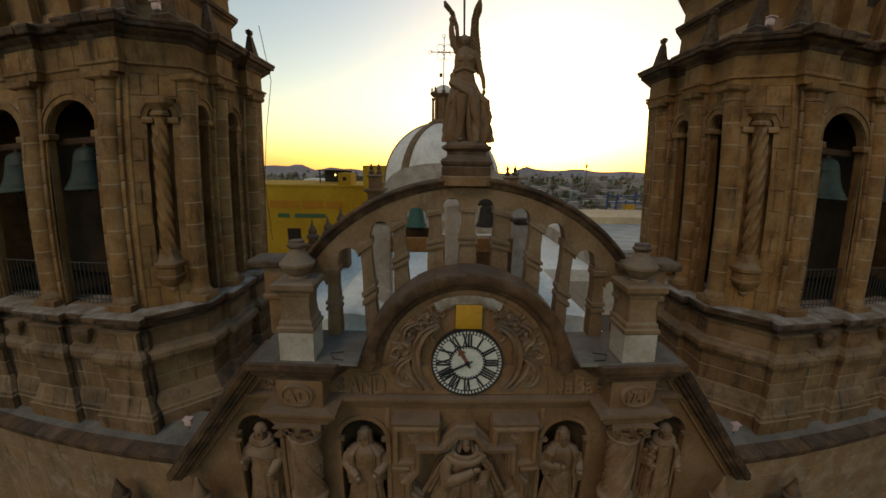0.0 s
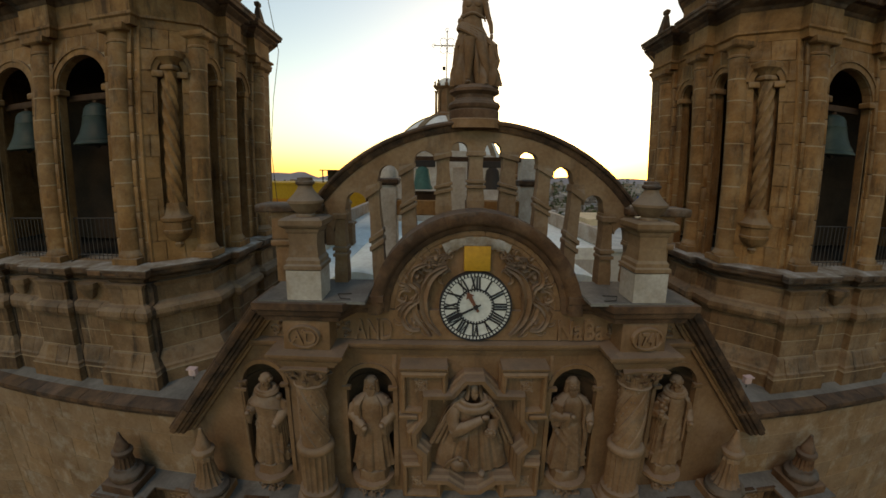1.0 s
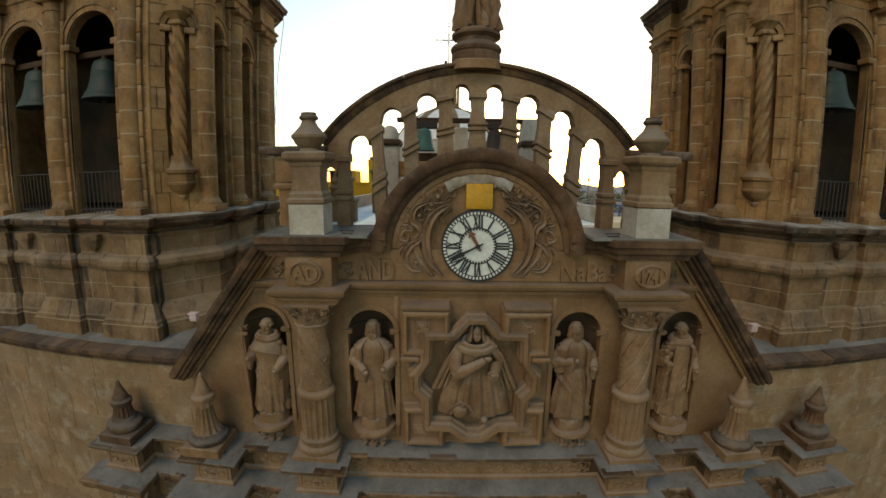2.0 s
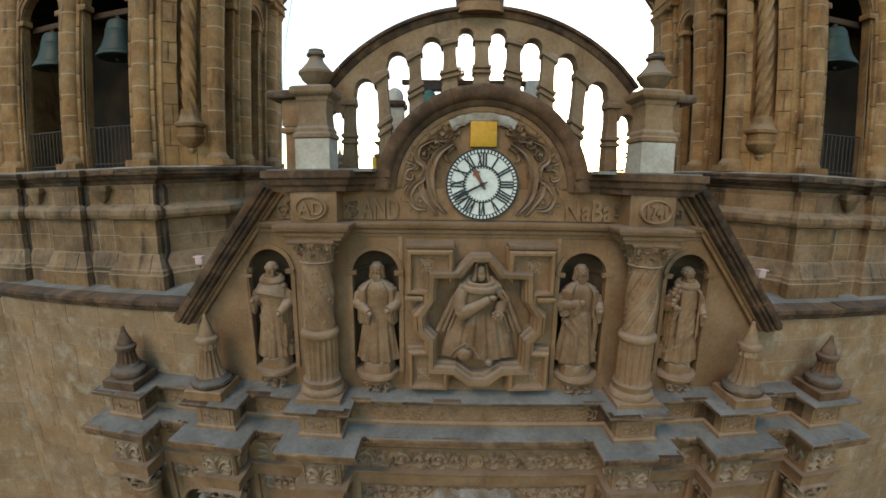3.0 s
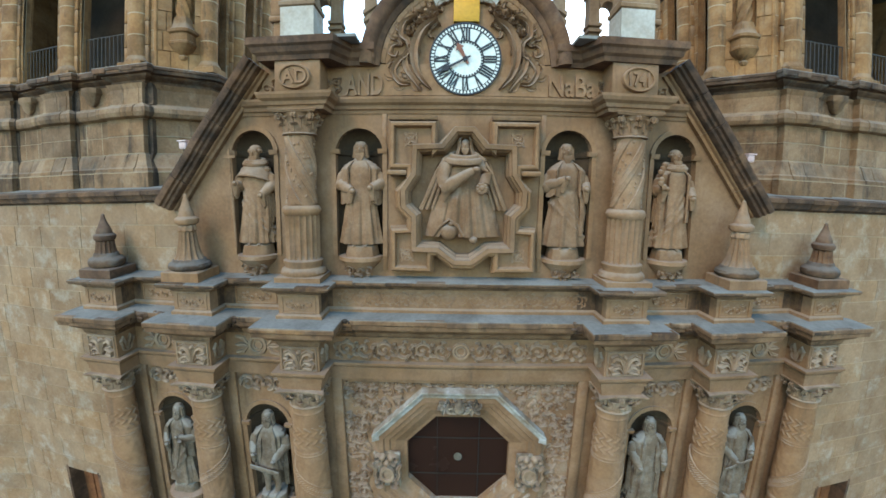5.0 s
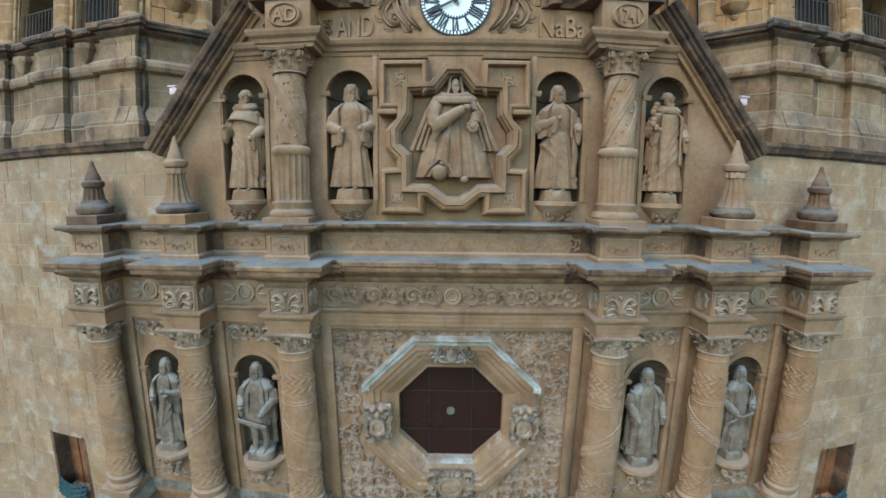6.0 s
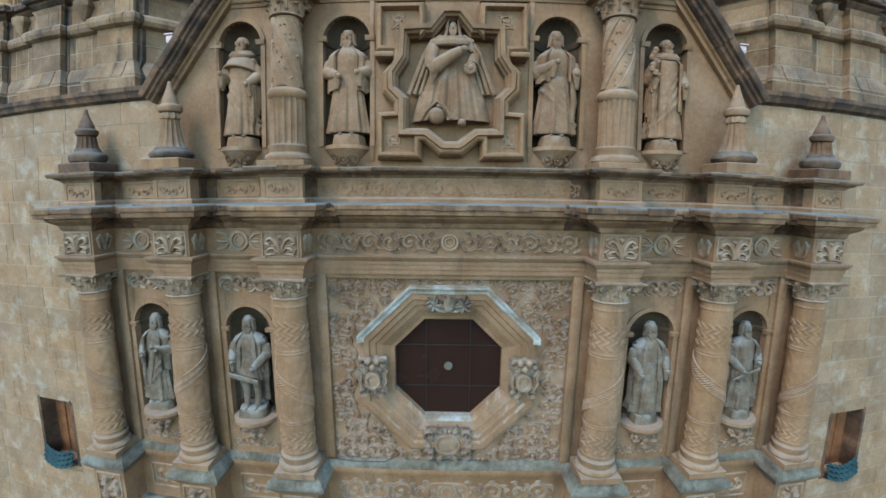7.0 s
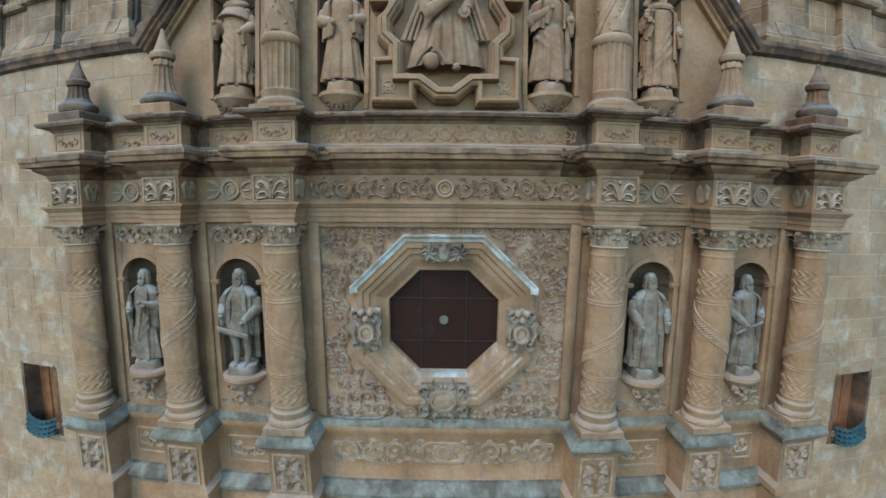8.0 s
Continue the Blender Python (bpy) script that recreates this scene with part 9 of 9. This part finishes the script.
for i in range(7):
    part("post", made(box, 57 + i * 3.2, 57.4 + i * 3.2, 109, 109.4, 0, 16 - (i % 3) * 1.5), BLUE_STEEL, gd, bowed=False, smooth=False)
for z in (8, 12, 14.2):
    part("beam", made(box, 57, 76.6, 109, 109.3, z, z + 0.4, step=30), BLUE_STEEL, gd, bowed=False, smooth=False)
part("yellow_box", made(box, 62.8, 66.0, 107.5, 109, 8.6, 11.8), YELLOW, gd, bowed=False, smooth=False)
ms = thing("radio_mast", (88, 200, 0), "thin lattice radio mast over the town", "mast", bowed=False)
for dx, dy in ((-0.4, -0.3), (0.4, -0.3), (0, 0.4)):
    part("leg", made(tube, [(87.7 + dx * 2, 200 + dy, 0), (87.7 + dx * 0.3, 200 + dy * 0.3, 25)], 0.12, 0.06, 5), IRON, ms, bowed=False)
part("head", made(box, 87.2, 88.2, 199.5, 200.5, 23.0, 25.2), IRON, ms, bowed=False)

# ground: plaza in front; the rise and drop behind are shaped to fit the view
bm = mesh()
gx = [-2400, -1200, -700, -450, -300, -220, -160, -110, -70, -40, -20, 0, 20, 40, 70, 110, 160, 220, 300, 450, 700, 1200, 2400]
gy = [-2400, -1200, -600, -300, -150, -80, -40, -15, 0, 20, 45, 70, 100, 130, 160, 190, 220, 260, 320, 450, 800, 1400, 2400]
def land(y):
    return 0.0 if y < 90 else (y - 90) * 13.0 / 170 if y < 260 else 13.0 - min(1.0, (y - 260) / 500) * 60
grid = [[bm.verts.new((x, y, land(y))) for x in gx] for y in gy]
for a, b in zip(grid, grid[1:]):
    for i in range(len(gx) - 1):
        bm.faces.new((a[i], a[i + 1], b[i + 1], b[i]))
solid("ground", bm, GROUND, "dry ground of the town running to the hills", "ground", kind="structure", bowed=False, smooth=False)
bm = mesh()
box(bm, -60, 60, -70, 0.4, 0.0, 0.12, step=20)
solid("pavement", bm, PAVING, "unseen stone paving of the plaza, dark to bounce less light", "pavement", kind="structure", bowed=False, smooth=False)

# far town: countless houses, scaled small to fit the camera's view
rng = random.Random(77)
vs, fs = [], []
def add_box(x, y, z0, w, d, h):
    b = len(vs)
    vs.extend([(x, y, z0), (x + w, y, z0), (x + w, y + d, z0), (x, y + d, z0), (x, y, z0 + h), (x + w, y, z0 + h), (x + w, y + d, z0 + h), (x, y + d, z0 + h)])
    fs.extend([(b, b + 1, b + 5, b + 4), (b + 1, b + 2, b + 6, b + 5), (b + 2, b + 3, b + 7, b + 6), (b + 3, b, b + 4, b + 7), (b + 4, b + 5, b + 6, b + 7)])
for k in range(2600):
    y = rng.uniform(88, 250)
    x = rng.uniform(-0.62, 0.85) * y
    if -34 < x < -5 and y < 70 or 20 < x < 62 and y < 86:
        continue
    add_box(x, y, land(y) - 0.5, rng.uniform(1.8, 5.5), rng.uniform(2, 5), rng.uniform(2.5, 6) + (2 if rng.random() < 0.1 else 0))
me = bpy.data.meshes.new("far_town")
me.from_pydata(vs, [], fs)
def town_mat():
    m, nt, ln, bs = nodes_of("mixed_house_render")
    g = nt.new("ShaderNodeNewGeometry")
    r = ramp(nt, [(0.0, (0.10, 0.085, 0.07)), (0.25, (0.165, 0.143, 0.121)), (0.45, (0.303, 0.286, 0.264)), (0.6, (0.198, 0.132, 0.083)), (0.75, (0.341, 0.330, 0.319)), (0.9, (0.20, 0.22, 0.25)), (1.0, (0.248, 0.193, 0.110))])
    ln.new(g.outputs["Random Per Island"], r.inputs[0])
    ln.new(r.outputs[0], bs.inputs["Base Color"])
    bs.inputs["Roughness"].default_value = 0.9
    return m
me.materials.append(town_mat())
tagged(new("far_town", me), "dense far town of small flat-roofed houses", "town", kind="stuff")
# trees between the houses: clumps of small leaf sprays
vs, fs = [], []
for k in range(560):
    y = rng.uniform(85, 245)
    x = rng.uniform(-0.6, 0.8) * y
    h = rng.uniform(4, 8.5)
    w = h * rng.uniform(0.16, 0.4)
    for j in range(46):
        a, t = rng.uniform(0, 6.28), rng.random()
        q = w * math.sqrt(rng.random()) * (1.15 - 0.8 * t)
        c = (x + q * math.cos(a), y + q * math.sin(a), land(y) + h * (0.2 + 0.8 * t))
        s = rng.uniform(0.25, 0.6)
        b = len(vs)
        u, v = rng.uniform(0, 6.28), rng.uniform(-0.8, 0.8)
        for da in (0, 2.1, 4.2):
            vs.append((c[0] + s * math.cos(u + da), c[1] + s * math.sin(u + da) * 0.7, c[2] + s * math.sin(u + da) * v))
        vs.append((c[0], c[1], c[2] + s))
        fs.extend([(b, b + 1, b + 2), (b, b + 1, b + 3), (b + 1, b + 2, b + 3), (b + 2, b, b + 3)])
me = bpy.data.meshes.new("far_trees")
me.from_pydata(vs, [], fs)
me.materials.append(GREEN)
tagged(new("far_woods", me), "scattered dark trees among the far houses", "trees", kind="stuff")
# hills on the horizon, set near and low to fit the camera's view
def ridge(name, y0, height, seed, lab):
    bm = mesh()
    xs = [-330 + 6 * i for i in range(111)]
    a = [bm.verts.new((x, y0, 6)) for x in xs]
    b = [bm.verts.new((x, y0 + 40, height(x) + 1.2 * noise.noise(Vector((x * 0.03, seed, 0))) + 0.5 * noise.noise(Vector((x * 0.11, seed, 3))))) for x in xs]
    c = [bm.verts.new((x, y0 + 120, 6)) for x in xs]
    for p, q in ((a, b), (b, c)):
        for i in range(len(xs) - 1):
            bm.faces.new((p[i], p[i + 1], q[i + 1], q[i]))
    solid(name, bm, HILL, lab, "hills", kind="structure", bowed=False)
def bump(x, c, w, h):
    return h * math.exp(-((x - c) / w) ** 2)
ridge("backdrop_hills", 262, lambda x: 15.0 + bump(x, -122, 9, 6.2) + bump(x, -140, 14, 4.0) + bump(x, -165, 22, 4.0) + bump(x, -96, 12, 4.4) + bump(x, -75, 14, 3.4) + bump(x, -30, 20, 3.5) + bump(x, 76, 9, 6.4) + bump(x, 92, 14, 4.6) + bump(x, 120, 20, 5.6) + bump(x, 165, 30, 5.0) + bump(x, 40, 18, 5), 4.2, "low hazy blue-grey hills on the horizon")

# ---- church side walls: stone courses, window, cloth, lamps, cables ----
for s, nm in ((-1, "wall_west"), (1, "wall_east")):
    w = bpy.data.objects[nm]
    rng = random.Random(60 + s)
    hole = [(s * 11.305, 0.625, 6.95, 8.95 + 0.625)]
    for u0, u1, z0, z1, rows in ((9.1, 17.6, 3.44, 16.96, 23), (6.83, 9.1, 15.3, 16.96, 3)):
        a, b = sorted((s * u0, s * u1))
        h = (z1 - z0) / rows
        for k in range(rows):
            u = a - rng.uniform(0, 0.8)
            lo, hi = z0 + k * h, z0 + (k + 1) * h - 0.024
            while u < b:
                wd = rng.uniform(0.75, 1.6)
                p, q = max(u, a), min(u + wd - 0.024, b)
                u += wd
                for x0, x1 in ([(p, s * 14 - 0.012), (s * 14 + 0.012, q)] if p < s * 14 < q else [(p, q)] if hi < 6.95 or lo > 8.95 else [(p, min(q, s * 11.305 - 0.64)), (max(p, s * 11.305 + 0.64), q)]):
                    if x1 - x0 > 0.08:
                        part("stone", made(box, x0, x1, WALL - rng.uniform(0, 0.004), WALL + 0.05, lo, hi, step=0.65), STONE_WALL, w, smooth=False)
    win = thing("window_2" if s < 0 else "window_3", (s * 11.3, WALL, 6.95), "small square window with brown wooden shutter", "window", kind="structure")
    a, b = s * 11.305 - 0.63, s * 11.305 + 0.63
    part("shutter", made(box, a, b, WALL + 0.55, WALL + 0.62, 6.9, 9.0), SHUTTER, win, "brown wooden shutter", smooth=False)
    for x in (a + 0.4, b - 0.4):
        part("batten", made(box, x - 0.04, x + 0.04, WALL + 0.51, WALL + 0.55, 6.95, 8.95), SHUTTER, win)
    # jambs take a browner stone that paints the reveal's shade
    for x0, x1 in ((a - 0.08, a + 0.03), (b - 0.03, b + 0.08)):
        part("jamb", made(box, x0, x1, WALL - 0.01, WALL + 0.62, 6.9, 9.0), STONE_BROWN, win, "stone jamb, browned to paint the reveal's shade")
    part("lintel", made(box, a - 0.2, b + 0.2, WALL - 0.012, WALL + 0.62, 8.95, 9.3), STONE_WALL, win)
    part("sill", made(box, a - 0.1, b + 0.1, WALL - 0.03, WALL + 0.62, 6.78, 6.95, bev=0.02), STONE_WALL, win)
    cl = thing("teal_cloth", (s * 11.3, WALL - 0.05, 6.95), "faded teal gathered cloth hung on the window sill", "cloth", group="window cloths")
    for k in range(3):
        bm = mesh()
        rows = []
        for i in range(25):
            t = i / 24
            x = a + 0.05 + (b - a - 0.1) * t
            sag = 0.16 * math.sin(math.pi * t) + 0.02 * math.sin(t * 40 + k)
            rows.append([bm.verts.new((x, WALL - 0.06 - 0.07 * (j % 2) - 0.05 * math.sin(math.pi * t) - 0.04 * k, 7.52 - 0.13 * k - sag - 0.06 * j)) for j in range(4)] + [bm.verts.new((x, WALL + 0.0, 7.52 - 0.13 * k - sag * 0.7 - 0.25))])
        for p, q in zip(rows, rows[1:]):
            for j in range(4):
                bm.faces.new((p[j], q[j], q[j + 1], p[j + 1]))
        part("swag", bm, TEAL, cl)


def floodlight(x, y, z, lab):
    fl = thing("floodlight", (x, y, z), lab, "lamp", group="floodlights")
    part("housing", made(box, x - 0.09, x + 0.09, y - 0.07, y + 0.07, z + 0.08, z + 0.25, bev=0.02), PINK, fl)
    part("bracket", made(tube, [(x, y, z - 0.02), (x, y, z + 0.1)], 0.015, 0.015, 6), IRON, fl)
    part("visor", made(box, x - 0.11, x + 0.11, y - 0.11, y + 0.07, z + 0.25, z + 0.275), PINK, fl)


floodlight(-6.52, 0.72, 18.1, "small pinkish floodlight behind the raking coping")
floodlight(6.66, 0.74, 17.95, "small pinkish floodlight behind the raking coping")
floodlight(-7.35, 2.3, 27.8, "small pinkish floodlight on the tower cornice")
floodlight(7.35, 2.3, 27.75, "small pinkish floodlight on the tower cornice")


def cable(pts, r, label):
    bm = mesh()
    tube(bm, pts, r, r, 5)
    solid("cable", bm, IRON, label, "cable", group="cables")


cable([(-6.75, 7.0, 28.9), (-6.55, 7.1, 27.2), (-6.72, 7.0, 25.4), (-6.85, 7.0, 23.6), (-6.62, 6.9, 21.4)], 0.012, "thin dark cable hanging beside the tower")
cable([(-9.18, 0.77, 14.2), (-9.32, 0.77, 12.5), (-9.3, 0.77, 9.6), (-9.25, 0.77, 5.5)], 0.014, "thin dark cable running down the wall")
cable([(9.22, 0.77, 14.2), (9.36, 0.77, 12.5), (9.3, 0.77, 9.6), (9.25, 0.77, 5.5)], 0.014, "thin dark cable running down the wall")
cable([(-2.9, 0.38, 8.45), (-2.2, 0.36, 8.39), (-1.5, 0.36, 8.41), (-1.3, 0.38, 8.5)], 0.012, "thin dark cable lying on the sill")
cable([(2.6, 0.5, 20.33), (2.85, 0.35, 20.36), (2.75, 0.15, 20.33), (2.5, 0.12, 20.33)], 0.012, "thin dark cable lying on the slab")
cable([(-2.55, 0.5, 20.33), (-2.8, 0.35, 20.36), (-2.7, 0.15, 20.33), (-2.5, 0.12, 20.33)], 0.012, "thin dark cable lying on the slab")
